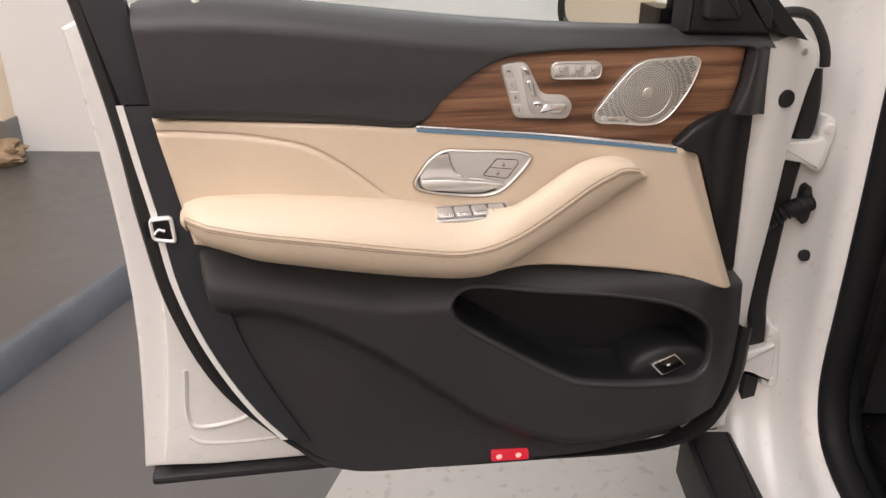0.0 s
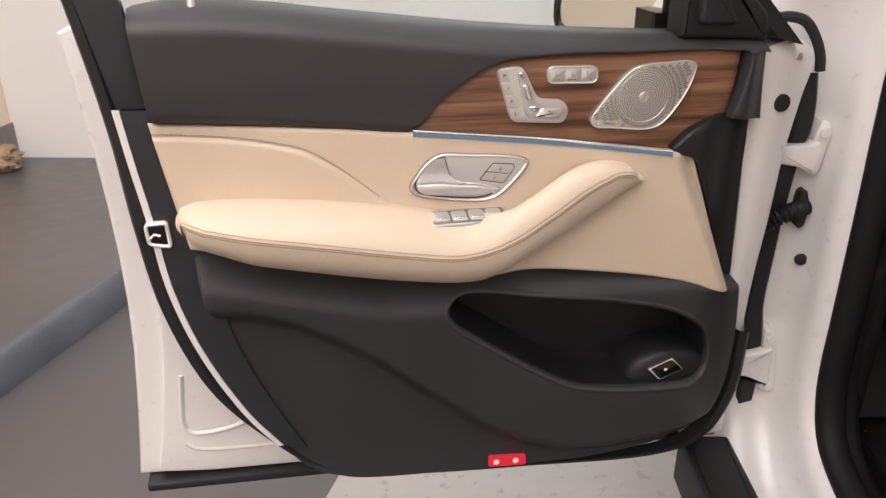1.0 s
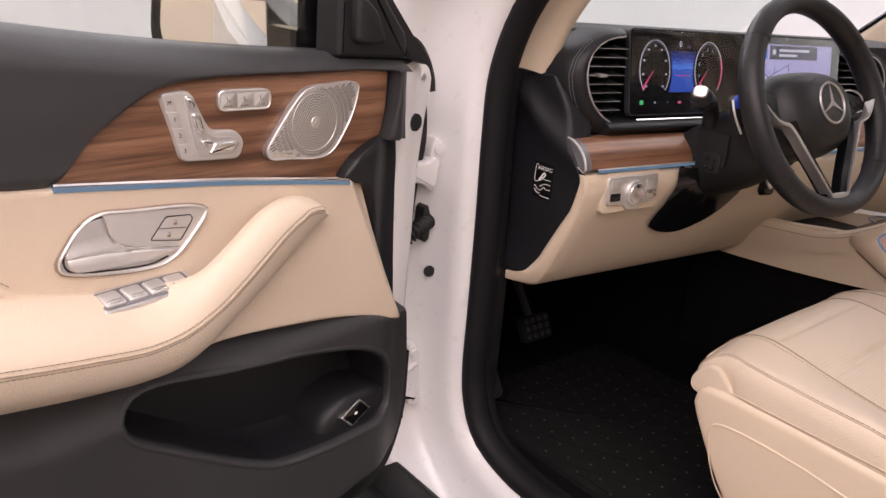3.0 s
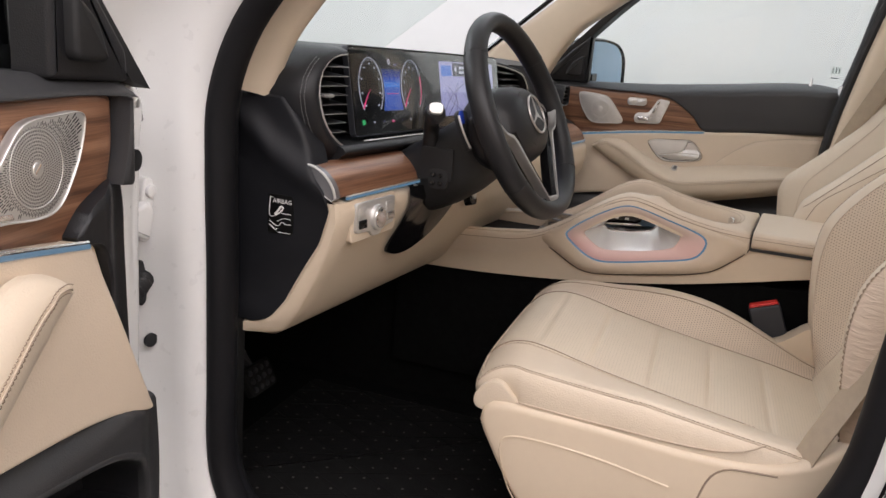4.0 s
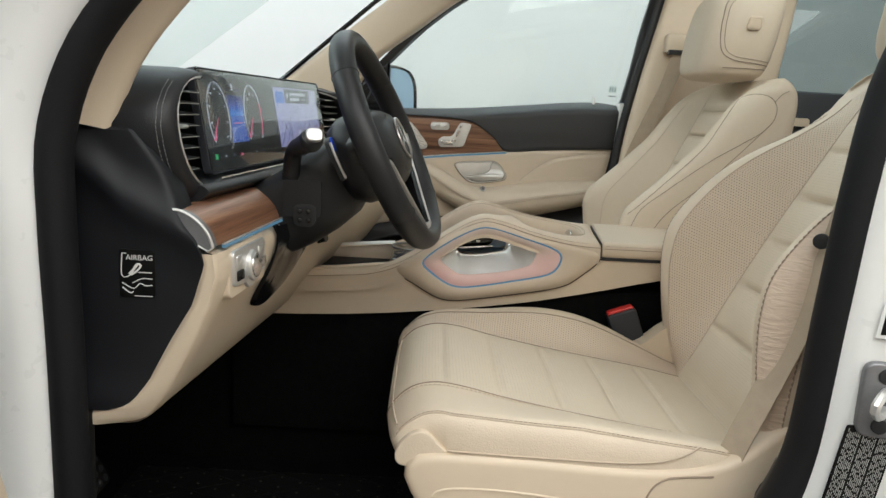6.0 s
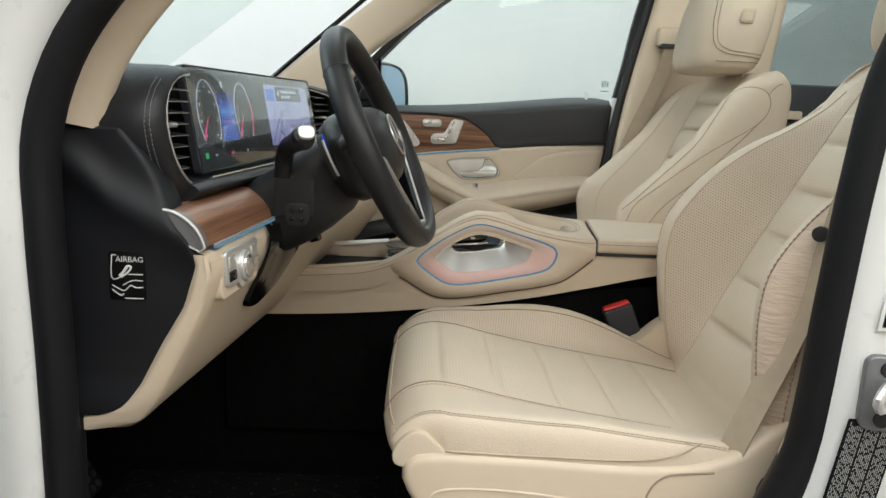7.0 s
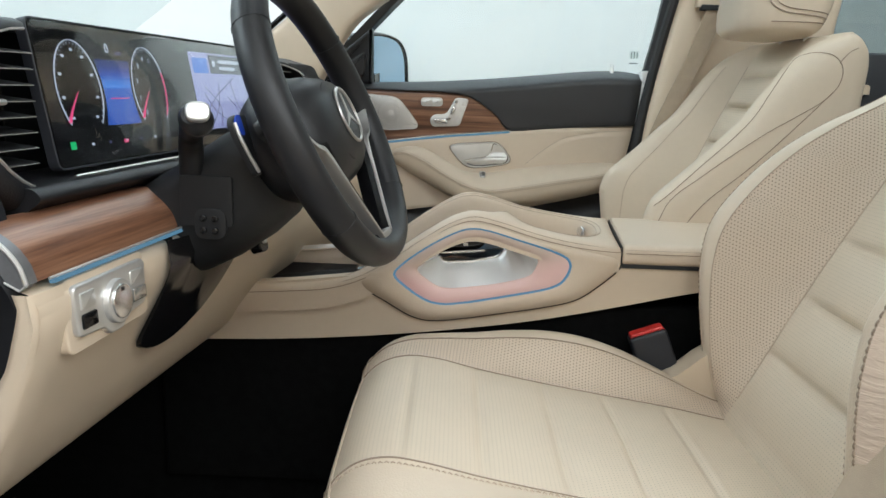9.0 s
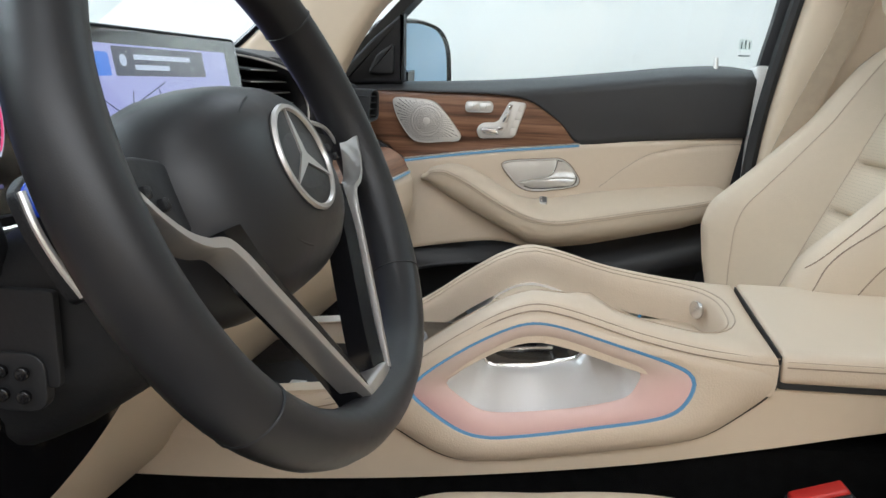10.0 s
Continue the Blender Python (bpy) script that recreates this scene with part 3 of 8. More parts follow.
# driver side middle pillar, inside
part("pillar_trim", box((-0.765, -0.84, 0.62), (-0.715, -0.665, 1.65), 0.02), M_beige_pl, body, "beige trim inside the near middle pillar")
part("pillar_foot", box((-0.79, -0.74, 0.36), (-0.70, -0.545, 0.68), 0.02), M_navy, body)
part("body_rear_side", box((-0.955, -2.25, 0.30), (-0.90, -0.82, 1.66), 0.01), M_white, body)
# door striker
st = (-0.868, -0.628)
part("striker_plate", slab(Frame((-0.849, -0.612, 0.85), (0.24, 0.97, 0), (0, 0, 1), (-0.97, 0.24, 0)), rounded([(-0.022, -0.045), (0.022, -0.045), (0.022, 0.045), (-0.022, 0.045)], 0.015), 0, 0.010, 0.003), M_steel, body, "grey steel striker plate")
part("striker_loop", tube(spline([(-0.852, -0.622, 0.862), (-0.885, -0.592, 0.864), (-0.893, -0.582, 0.853), (-0.885, -0.592, 0.842), (-0.852, -0.622, 0.840)], 18), 0.0055, 8), M_chrome, body, "steel striker loop")
for z in (0.820, 0.880):
    part("screw", disc((-0.858, -0.612, z), (-0.97, 0.24, 0), 0.009, 0.005), M_rubber, body)
lf = Frame((-0.852, -0.600, 0.757), (0.24, 0.968, -0.05), (0.0, -0.16, 0.987), (-0.97, 0.24, 0))
lab = part("data_label", slab(lf, rounded([(-0.028, -0.075), (0.028, -0.075), (0.028, 0.06), (-0.028, 0.06)], 0.003), 0, 0.0006, 0.0002), M_label, body, "black data label with rows of white print")
bm = bmesh.new()
random.seed(4)
for i in range(26):
    u = -0.0255 + 0.00195 * i
    v = -0.07 + random.uniform(0, 0.006)
    while v < 0.052:
        ln = random.uniform(0.002, 0.011)
        if i % 9 != 8:
            box((u, v, 0.0005), (u + 0.0010, min(v + ln, 0.056), 0.0009), 0.0002, bm, lf)
        v += ln + random.uniform(0.0012, 0.004)
tagged(part("small_print", bm, M_print_dim, lab, "rows of small white print", smooth=False), kind="stuff")
lab3 = part("tyre_label", slab(lf, rounded([(-0.027, -0.108), (0.027, -0.108), (0.027, -0.079), (-0.027, -0.079)], 0.002), 0, 0.0006, 0.0002), M_print, body, "pale label with dark and yellow fields")
for a, b, m_ in ((-0.024, -0.012, M_label), (-0.008, 0.006, M_yellow), (0.010, 0.024, M_label)):
    part("print_block", box((a, -0.105, 0.0005), (b, -0.083, 0.0009), 0.0008, None, lf), m_, lab3, smooth=False)
lf2 = Frame((-0.852, -0.615, 0.945), (0.24, 0.968, -0.05), (0.0, -0.1, 0.995), (-0.97, 0.24, 0))
lab2 = part("small_label", slab(lf2, rounded([(-0.016, -0.022), (0.016, -0.022), (0.016, 0.022), (-0.016, 0.022)], 0.002), 0, 0.0006, 0.0002), M_print, body, "small white label")
part("print_block", box((-0.012, -0.018, 0.0006), (0.012, 0.012, 0.0009), 0.001, None, lf2), M_label, lab2, "dark printed block", smooth=False)
# hinges, wiring boot and plugs between jamb and door
HF = Frame((0, 0.44, 0), (1, 0, 0), (0, 0, 1), (0, -1, 0))
gp = spline([(-0.905, 1.06), (-0.898, 1.01), (-0.898, 0.965), (-0.907, 0.92), (-0.916, 0.827), (-0.920, 0.729), (-0.922, 0.625), (-0.912, 0.551), (-0.908, 0.395)], 40)
part("hinge_seal", loft([[HF(x - 0.020, z, -0.004), HF(x - 0.014, z, 0.003), HF(x + 0.010, z, 0.003), HF(x + 0.016, z, -0.006)] for x, z in gp], False, False), M_rubber, body, "black rubber seal in the hinge gap")
for plate, arm, bolts in (([(-0.872, 0.984), (-0.858, 0.978), (-0.853, 0.955), (-0.858, 0.930), (-0.863, 0.895), (-0.872, 0.884), (-0.890, 0.894), (-0.882, 0.93), (-0.880, 0.965)], [(-0.955, 0.940), (-0.955, 0.912), (-0.905, 0.904), (-0.876, 0.890), (-0.866, 0.935), (-0.876, 0.950), (-0.892, 0.942)], [(-0.867, 0.962)]), ([(-0.902, 0.580), (-0.886, 0.583), (-0.876, 0.560), (-0.864, 0.465), (-0.868, 0.444), (-0.895, 0.450)], [(-0.970, 0.522), (-0.970, 0.486), (-0.925, 0.482), (-0.882, 0.462), (-0.884, 0.548), (-0.912, 0.538)], [(-0.889, 0.563), (-0.877, 0.462)])):
    h = part("hinge", slab(HF, rounded(plate, 0.008), -0.03, 0.012, 0.004), M_white, body, "white painted door hinge")
    part("hinge_arm", slab(HF, rounded(arm, 0.006), -0.005, 0.022, 0.005), M_white, h)
    for x, z in bolts:
        part("bolt", disc(HF(x, z, 0.011), HF.w, 0.009, 0.007, 12), M_white, h)
boot = spline([(-0.955, 0.435, 0.775), (-0.935, 0.425, 0.800), (-0.910, 0.422, 0.818), (-0.868, 0.440, 0.826)], 90)
part("wiring_boot", tube(boot, [0.0135 + 0.0028 * math.sin(i * 0.95) for i in range(90)], 12), M_rubber, body, "ribbed black rubber wiring boot")
part("door_hose", tube([HF(x, z, 0.02) for x, z in spline([(-0.985, 1.148), (-0.960, 1.150), (-0.936, 1.143), (-0.915, 1.117), (-0.903, 1.09), (-0.899, 1.066)], 24)], 0.0085, 8), M_rubber, body, "black rubber hose at the hinge edge")
part("boot_plate", slab(HF, rounded([(-0.886, 0.802), (-0.882, 0.852), (-0.872, 0.858), (-0.862, 0.825), (-0.866, 0.79), (-0.876, 0.784)], 0.007), -0.02, 0.004, 0.002), M_rubber, body)
part("plug", disc((-0.860, 0.436, 0.726), (-0.3, -0.95, 0), 0.011, 0.004), M_rubber, body, "round black rubber plug")


# front doors: u runs from the hinge edge to the rear, v up, w into the cabin
TH = radians(13.8)

AX = ((-math.cos(TH), -math.sin(TH), 0), (0, 0, 1), (math.sin(TH), -math.cos(TH), 0))
AT = (-1.544 + 0.5 * math.cos(TH), 0.182 + 0.5 * math.sin(TH), 0)
DRIVER, DRIVER_LOW = Frame(AT, *AX, 0.042, 0.029, 0.003), Frame(AT, *AX, 0.0, 0.075, 0.003)
PX = ((0, -1, 0), (0, 0, 1), (-1, 0, 0))
PASSENGER, PASSENGER_LOW = Frame((0.743, 0.188, 0), *PX), Frame((0.743, 0.188, 0), *PX, 0.0, 0.06)
BELT = [(0.855, 1.198), (0.736, 1.197), (0.524, 1.174), (0.412, 1.162), (0.295, 1.153), (0.173, 1.147), (-0.012, 1.140)]
POCKET = spline([(0.452, 0.749), (0.432, 0.768), (0.307, 0.761), (0.177, 0.744), (0.078, 0.716), (0.026, 0.672), (0.014, 0.607), (0.027, 0.588), (0.232, 0.594), (0.281, 0.616), (0.386, 0.684), (0.445, 0.729)], 80, True)
STEP_U = [-0.05, -0.035, 0.078, 0.169, 0.25, 0.321, 0.39, 0.484, 0.555, 0.622, 0.687, 0.743, 0.801, 0.85]
STEP_V = [0.49, 0.488, 0.475, 0.464, 0.465, 0.488, 0.525, 0.602, 0.663, 0.711, 0.748, 0.766, 0.775, 0.782]
RIDGE_U = [-0.05, 0.0, 0.1, 0.213, 0.274, 0.355, 0.449, 0.538, 0.663, 0.798, 0.85]
RIDGE_V = [0.80, 0.80, 0.79, 0.79, 0.785, 0.78, 0.775, 0.775, 0.808, 0.845, 0.86]


SEAM = spline([(0.86, 1.036), (0.80, 1.0325), (0.735, 1.0265), (0.690, 1.0185), (0.650, 1.008), (0.615, 0.988), (0.585, 0.965), (0.563, 0.946), (0.540, 0.926), (0.515, 0.90), (0.49, 0.87)], 70)
BB_U = [-0.01, 0.02, 0.09, 0.215, 0.33, 0.41, 0.5, 0.6, 0.7, 0.81]
BB_V = [0.732, 0.739, 0.766, 0.796, 0.812, 0.80, 0.805, 0.825, 0.848, 0.875]


# armrest curves along the door: rear edge of the top, stitched crest, underside, and how far it stands out
ARM_TOP = [(0.816, 0.938), (0.808, 0.944), (0.79, 0.949), (0.763, 0.949), (0.719, 0.947), (0.63, 0.939), (0.54, 0.927), (0.476, 0.915), (0.43, 0.909), (0.393, 0.912), (0.364, 0.923), (0.335, 0.938), (0.302, 0.958), (0.277, 0.971), (0.251, 0.978), (0.225, 0.978), (0.20, 0.972), (0.184, 0.966), (0.177, 0.958), (0.174, 0.948)]
ARM_CREST = [(0.816, 0.930), (0.797, 0.930), (0.782, 0.925), (0.721, 0.913), (0.637, 0.899), (0.55, 0.882), (0.458, 0.866), (0.411, 0.870), (0.363, 0.887), (0.312, 0.915), (0.262, 0.945), (0.219, 0.962), (0.193, 0.960), (0.180, 0.952), (0.174, 0.944)]
ARM_LOW = [(0.816, 0.920), (0.810, 0.904), (0.80, 0.890), (0.726, 0.858), (0.592, 0.829), (0.523, 0.816), (0.447, 0.805), (0.410, 0.808), (0.378, 0.829), (0.326, 0.856), (0.273, 0.882), (0.215, 0.914), (0.190, 0.929), (0.178, 0.937), (0.174, 0.941)]
ARM_OUT = [(0.816, 0.028), (0.81, 0.044), (0.79, 0.062), (0.73, 0.074), (0.64, 0.080), (0.54, 0.082), (0.42, 0.082), (0.375, 0.079), (0.33, 0.073), (0.285, 0.066), (0.24, 0.059), (0.21, 0.053), (0.185, 0.048), (0.174, 0.038)]


def lower_relief(u, v):
    w = -0.044 * sm(np.interp(u, STEP_U, STEP_V) - v, -0.020, 0.030) + 0.012
    w = w - 0.044 * sm(v - np.interp(u, RIDGE_U, RIDGE_V), -0.035, 0.035)
    w = w + 0.006 * sm(0.55 - v, 0.05, 0.14)
    w = w - 0.045 * sm(v - np.interp(u, BB_U, BB_V), 0.008, 0.024)
    w = w - 0.030 * sm(0.03 - u, -0.03, 0.06)
    return w


def car_door(fr, lw, name, label, n_sw, fine):
    at = fr(0.45, 0.40, -0.05)
    D = thing(name, at, label, "car door")
    q = 2 if fine else 1
    # shell
    shell = spline([(-0.075, 0.40), (-0.095, 0.6), (-0.085, 0.85), (-0.105, 1.02), (-0.10, 1.13)], 12).tolist()
    rear = spline([(0.935, 1.19), (0.905, 1.02), (0.893, 0.88), (0.895, 0.78), (0.905, 0.62), (0.94, 0.405)], 14).tolist()
    out = shell + [(0.2, 1.118), (0.5, 1.145), (0.8, 1.165)] + rear + [(0.85, 0.396), (0.4, 0.388)]
    sh = part("door_shell", slab(fr, out, -0.16, -0.118, 0.010), M_white, D, "white painted inner door shell", angle=30)
    skin = spline([(-0.12, 0.41), (-0.125, 0.7), (-0.13, 1.10)], 8).tolist() + [(0.5, 1.13), (0.93, 1.17)] + spline([(0.97, 1.15), (0.95, 0.95), (0.945, 0.7), (0.975, 0.39)], 10).tolist() + [(0.4, 0.375)]
    part("outer_skin", slab(fr, skin, -0.175, -0.135, 0.012), M_white, D, "white painted outer door skin", angle=30)
    part("pressed_rib", tube([fr(u, v, -0.119) for u, v in spline([(0.875, 0.60), (0.882, 0.50), (0.872, 0.485), (0.79, 0.495), (0.775, 0.51)], 24)], 0.006, 8, squash=0.6), M_white, sh)
    part("pressed_rib", tube([fr(u, v, -0.119) for u, v in spline([(0.885, 0.465), (0.87, 0.452), (0.70, 0.452), (0.69, 0.462)], 24)], 0.005, 8, squash=0.6), M_white, sh)
    part("shell_front", patch(fr, [((-0.020, 1.115), (-0.085, 1.135)), ((-0.020, 1.08), (-0.128, 1.11)), ((-0.024, 1.0), (-0.120, 1.04)), ((-0.03, 0.9), (-0.105, 0.95)), ((-0.035, 0.8), (-0.098, 0.85)), ((-0.038, 0.65), (-0.085, 0.72)), ((-0.04, 0.5), (-0.080, 0.56)), ((0.0, 0.42), (-0.075, 0.43))], lambda u, v: -0.045 - 0.02 * sm(-u, 0.05, 0.13), 40, 8, 0.006, 0.06), M_white, sh, "white painted front edge of the door")
    part("screw", disc(fr(-0.095, 1.105, -0.058), fr.w, 0.006, 0.004), M_chrome, sh)
    part("plug", disc(fr(-0.074, 1.037, -0.050), fr.w, 0.014, 0.005), M_rubber, sh, "round black plug")
    part("lower_moulding", box((-0.10, 0.376, -0.165), (0.96, 0.392, -0.105), 0.006, None, fr), M_rubber, D, "black lower door moulding")
    # weather seal and painted strip along the rear
    path = spline([(0.98, 1.50), (0.945, 1.33), (0.916, 1.19), (0.890, 1.024), (0.878, 0.88), (0.858, 0.745), (0.808, 0.614), (0.735, 0.521), (0.66, 0.455), (0.55, 0.425), (0.30, 0.412), (0.05, 0.412), (-0.02, 0.44), (-0.062, 0.53), (-0.068, 0.65)], 90)
    part("weather_seal", loft([[fr(u + 0.016 * a, v + 0.004 * a, -0.040 + b) for a, b in ((-1, -0.012), (-0.9, 0.004), (-0.3, 0.012), (0.5, 0.010), (1, -0.012))] for u, v in path], False, False), M_rubber, D, "black rubber weather seal")
    part("painted_strip", loft([[fr(u + a, v, -0.026 + b) for a, b in ((-0.006, -0.01), (-0.005, 0.004), (0.004, 0.004), (0.006, -0.01))] for u, v in spline([(0.886, 1.066), (0.876, 0.984), (0.866, 0.912), (0.853, 0.799), (0.820, 0.685), (0.766, 0.573), (0.722, 0.511)], 40)], False, False), M_white, D, "thin white painted strip")
    part("rear_panel", patch(fr, [((0.80, 1.062), (0.884, 1.064)), ((0.80, 0.98), (0.874, 0.984)), ((0.795, 0.9), (0.864, 0.912)), ((0.79, 0.8), (0.850, 0.799)), ((0.765, 0.69), (0.816, 0.685)), ((0.72, 0.58), (0.762, 0.573)), ((0.68, 0.50), (0.715, 0.508))], lambda u, v: -0.022 + 0 * u, 40, 4, 0.003, 0.03), M_navy, D, "blue-black panel along the rear edge")
    # latch
    la = part("latch", ring_band(fr, rounded([(0.839, 0.870), (0.872, 0.876), (0.874, 0.909), (0.841, 0.911)], 0.008), 0.005, -0.03, -0.014, 0.002), M_white, D, "white framed door latch opening")
    part("latch_mouth", slab(fr, rounded([(0.843, 0.876), (0.880, 0.880), (0.880, 0.906), (0.844, 0.907)], 0.005), -0.03, -0.0165, 0.001), M_seal, la, "black latch mouth")
    part("latch_claw", tube([fr(u, v, -0.0155) for u, v in ((0.868, 0.886), (0.861, 0.893), (0.853, 0.890))], 0.0022, 6), M_alu, la)
    # lower trim
    rows = [(0.4180, 0.27, 0.43), (0.4195, 0.225, 0.49), (0.4225, 0.185, 0.55), (0.428, 0.140, 0.600), (0.437, 0.085, 0.632), (0.450, 0.040, 0.664), (0.470, 0.006, 0.690), (0.50, -0.018, 0.713), (0.545, -0.036, 0.740), (0.645, -0.043, 0.771), (0.75, -0.036, 0.796), (0.83, -0.031, 0.806), (0.904, -0.027, 0.816)]
    low = patch(lw, [((b, v), (a, v)) for v, a, b in rows], lower_relief, 70 * q, 90 * q, 0.008, 0.03)
    lt = part("lower_trim", cut(low, POCKET, -0.004), M_blackdoor, D, "dark grey moulded lower trim with a map pocket")
    PT = np.roll(POCKET, -1, 0) - np.roll(POCKET, 1, 0)
    PO = np.stack([PT[:, 1], -PT[:, 0]], 1) / np.linalg.norm(PT, axis=1)[:, None]
    if (POCKET[0] - POCKET.mean(0)) @ PO[0] < 0:
        PO = -PO
    base = lower_relief(POCKET[:, 0], POCKET[:, 1])

    def pocket_ring(d, dw):
        q = POCKET + PO * d
        return [lw(a, b, float(w) + dw) for (a, b), w in zip(q, lower_relief(q[:, 0], q[:, 1]) if d > 0 else base)]

    part("pocket_lip", loft([pocket_ring(d, dw) for d, dw in ((0.009, -0.002), (0.007, 0.0008), (0.003, 0.0012), (0.0, -0.001), (-0.0015, -0.005), (-0.002, -0.012))], True, False), M_blackdoor, lt, "rounded edge of the map pocket", angle=60)
    part("pocket_floor", slab(lw, [tuple(p) for p in POCKET], -0.115, -0.086, 0.001), M_black, lt)
    part("pocket_lining", loft([pocket_ring(d, dw) for d, dw in ((-0.02, -0.105), (-0.008, -0.095), (-0.003, -0.06), (-0.0018, -0.010))], True, False), M_black, lt, "black lining of the map pocket", angle=60)
    # upper belt trim
    up_pairs = [((0.853, 1.190), (0.842, 1.052)), ((0.80, 1.197), (0.80, 1.050)), ((0.70, 1.193), (0.70, 1.043)), ((0.60, 1.182), (0.60, 1.035)), ((0.50, 1.171), (0.50, 1.026)), ((0.412, 1.162), (0.455, 1.07)), ((0.35, 1.157), (0.39, 1.112)), ((0.295, 1.153), (0.325, 1.122)), ((0.173, 1.147), (0.19, 1.124)), ((0.08, 1.144), (0.08, 1.124)), ((0.03, 1.142), (0.03, 1.122)), ((-0.006, 1.140), (-0.006, 1.120)), ((-0.018, 1.139), (-0.018, 1.119))]
    belt_line = spline(BELT, 60)
    part("belt_trim", patch(fr, up_pairs, lambda u, v: 0.004 - 0.05 * sm(v - np.interp(u, belt_line[::-1, 0], belt_line[::-1, 1]), -0.034, 0.012) + 0.003 * sm(v - 1.05, 0, 0.05), 70, 20, 0.008, 0.05), M_blackdoor, D, "dark grey soft belt-line trim")
    part("front_trim", patch(fr, [((0.022, 1.1225), (-0.018, 1.1225)), ((0.018, 1.115), (-0.0195, 1.10)), ((0.023, 1.07), (-0.023, 1.06)), ((0.036, 1.028), (-0.027, 1.020))], lambda u, v: 0.004 - 0.026 * sm(0.020 - u, 0, 0.045), 24, 16, 0.003, 0.04), M_blackdoor, D, "dark grey end cap")
    # walnut
    wt = [((0.502, 1.024), (0.500, 1.026)), ((0.466, 1.067), (0.455, 1.022)), ((0.427, 1.100), (0.41, 1.018)), ((0.388, 1.117), (0.36, 1.013)), ((0.325, 1.124), (0.30, 1.006)), ((0.212, 1.127), (0.21, 0.993)), ((0.15, 1.128), (0.15, 0.985)), ((0.096, 1.128), (0.112, 0.980)), ((0.06, 1.128), (0.085, 1.008)), ((0.034, 1.127), (0.055, 1.022)), ((0.020, 1.118), (0.034, 1.029))]
    part("wood_trim", patch(fr, wt, lambda u, v: -0.006 + 0.006 * np.exp(-((v - 1.07) / 0.05) ** 2) - 0.010 * sm(0.4 - u, 0, 0.3) - 0.008 * sm(0.07 - u, 0, 0.08), 80, 20, 0.004, 0.03), M_wood, D, "open-pored walnut veneer trim")
    al = spline([(0.500, 1.027), (0.41, 1.018), (0.319, 1.009), (0.21, 0.995), (0.122, 0.982)], 40)
    part("silver_ledge", loft([[fr(u, v - 0.001, -0.020), fr(u, v - 0.0005, -0.010), lw(u, v - 0.0015, -0.002), lw(u, v - 0.004, -0.004)] for u, v in al], False, False), M_chrome, D, "satin silver ledge over the light strip")
    part("ambient_strip", loft([[lw(u, v - 0.0068, -0.006), lw(u, v - 0.0010, -0.003), lw(u, v - 0.0015, 0.0035), lw(u, v - 0.0050, 0.0042), lw(u, v - 0.0064, 0.003)] for u, v in al]), M_ambient, D, "thin blue ambient light strip")
    part("ambient_trim", tube([lw(u, v - 0.0002, 0.0010) for u, v in al], 0.0024, 6), M_bright, D, "satin silver line over the light strip")
    # beige panel
    bp = [((0.842, 1.052), (0.812, 0.875)), ((0.80, 1.049), (0.78, 0.868)), ((0.70, 1.042), (0.70, 0.848)), ((0.60, 1.034), (0.60, 0.825)), ((0.50, 1.0245), (0.50, 0.805)), ((0.41, 1.015), (0.41, 0.800)), ((0.319, 1.005), (0.33, 0.812)), ((0.21, 0.991), (0.215, 0.799)), ((0.122, 0.979), (0.09, 0.773)), ((0.09, 0.973), (0.02, 0.748)), ((0.071, 0.966), (-0.013, 0.739))]

    def beige_relief(u, v):
        seam = np.interp(u, SEAM[::-1, 0], SEAM[::-1, 1])
        only = sm(u, 0.50, 0.53)
        w = 0.002 + only * (0.0026 * sm(seam - v, 0.0, 0.005) - 0.0014 * np.exp(-((seam - v) / 0.002) ** 2))
        w = w - 0.012 * sm(u - 0.60, 0, 0.25) + 0.012 * np.exp(-((u - 0.3) / 0.15) ** 2) * sm(0.96 - v, 0, 0.1)
        crease = 0.127 + (v - 0.982) * 0.475
        return w - 0.028 * sm(crease - u, 0.002, 0.04)

    part("beige_panel", patch(lw, bp, beige_relief, 90 * q, 40 * q, 0.005, 0.03), M_beige, D, "beige leather door panel")
    st = [lw(u, v + 0.0035, 0.0026 - 0.012 * float(sm(u - 0.60, 0, 0.25))) for u, v in SEAM[3:56]]
    part("stitching", stitches(st, fr.w, 0.0058, 0.0042, 0.0005), M_seam, D, "brown decorative stitching")
    # armrest and grab handle: a flat-topped ledge that runs out into a free handle
    af = Frame(fr.o, fr.u, fr.v, fr.w, 0.0, 0.012, lw.sink)
    us = np.concatenate([np.linspace(0.816, 0.785, 8), np.linspace(0.778, 0.23, 72), np.linspace(0.226, 0.174, 14)])
    A = [np.interp(us, *zip(*sorted(c))) for c in (ARM_TOP, ARM_CREST, ARM_LOW, ARM_OUT)]
    A = [np.convolve(np.pad(c, 2, "edge"), np.ones(5) / 5, "valid") for c in A]
    tn = np.stack([np.gradient(us), np.gradient(A[1])], 1)
    tn /= np.linalg.norm(tn, axis=1)[:, None]
    rings, crest = [], []
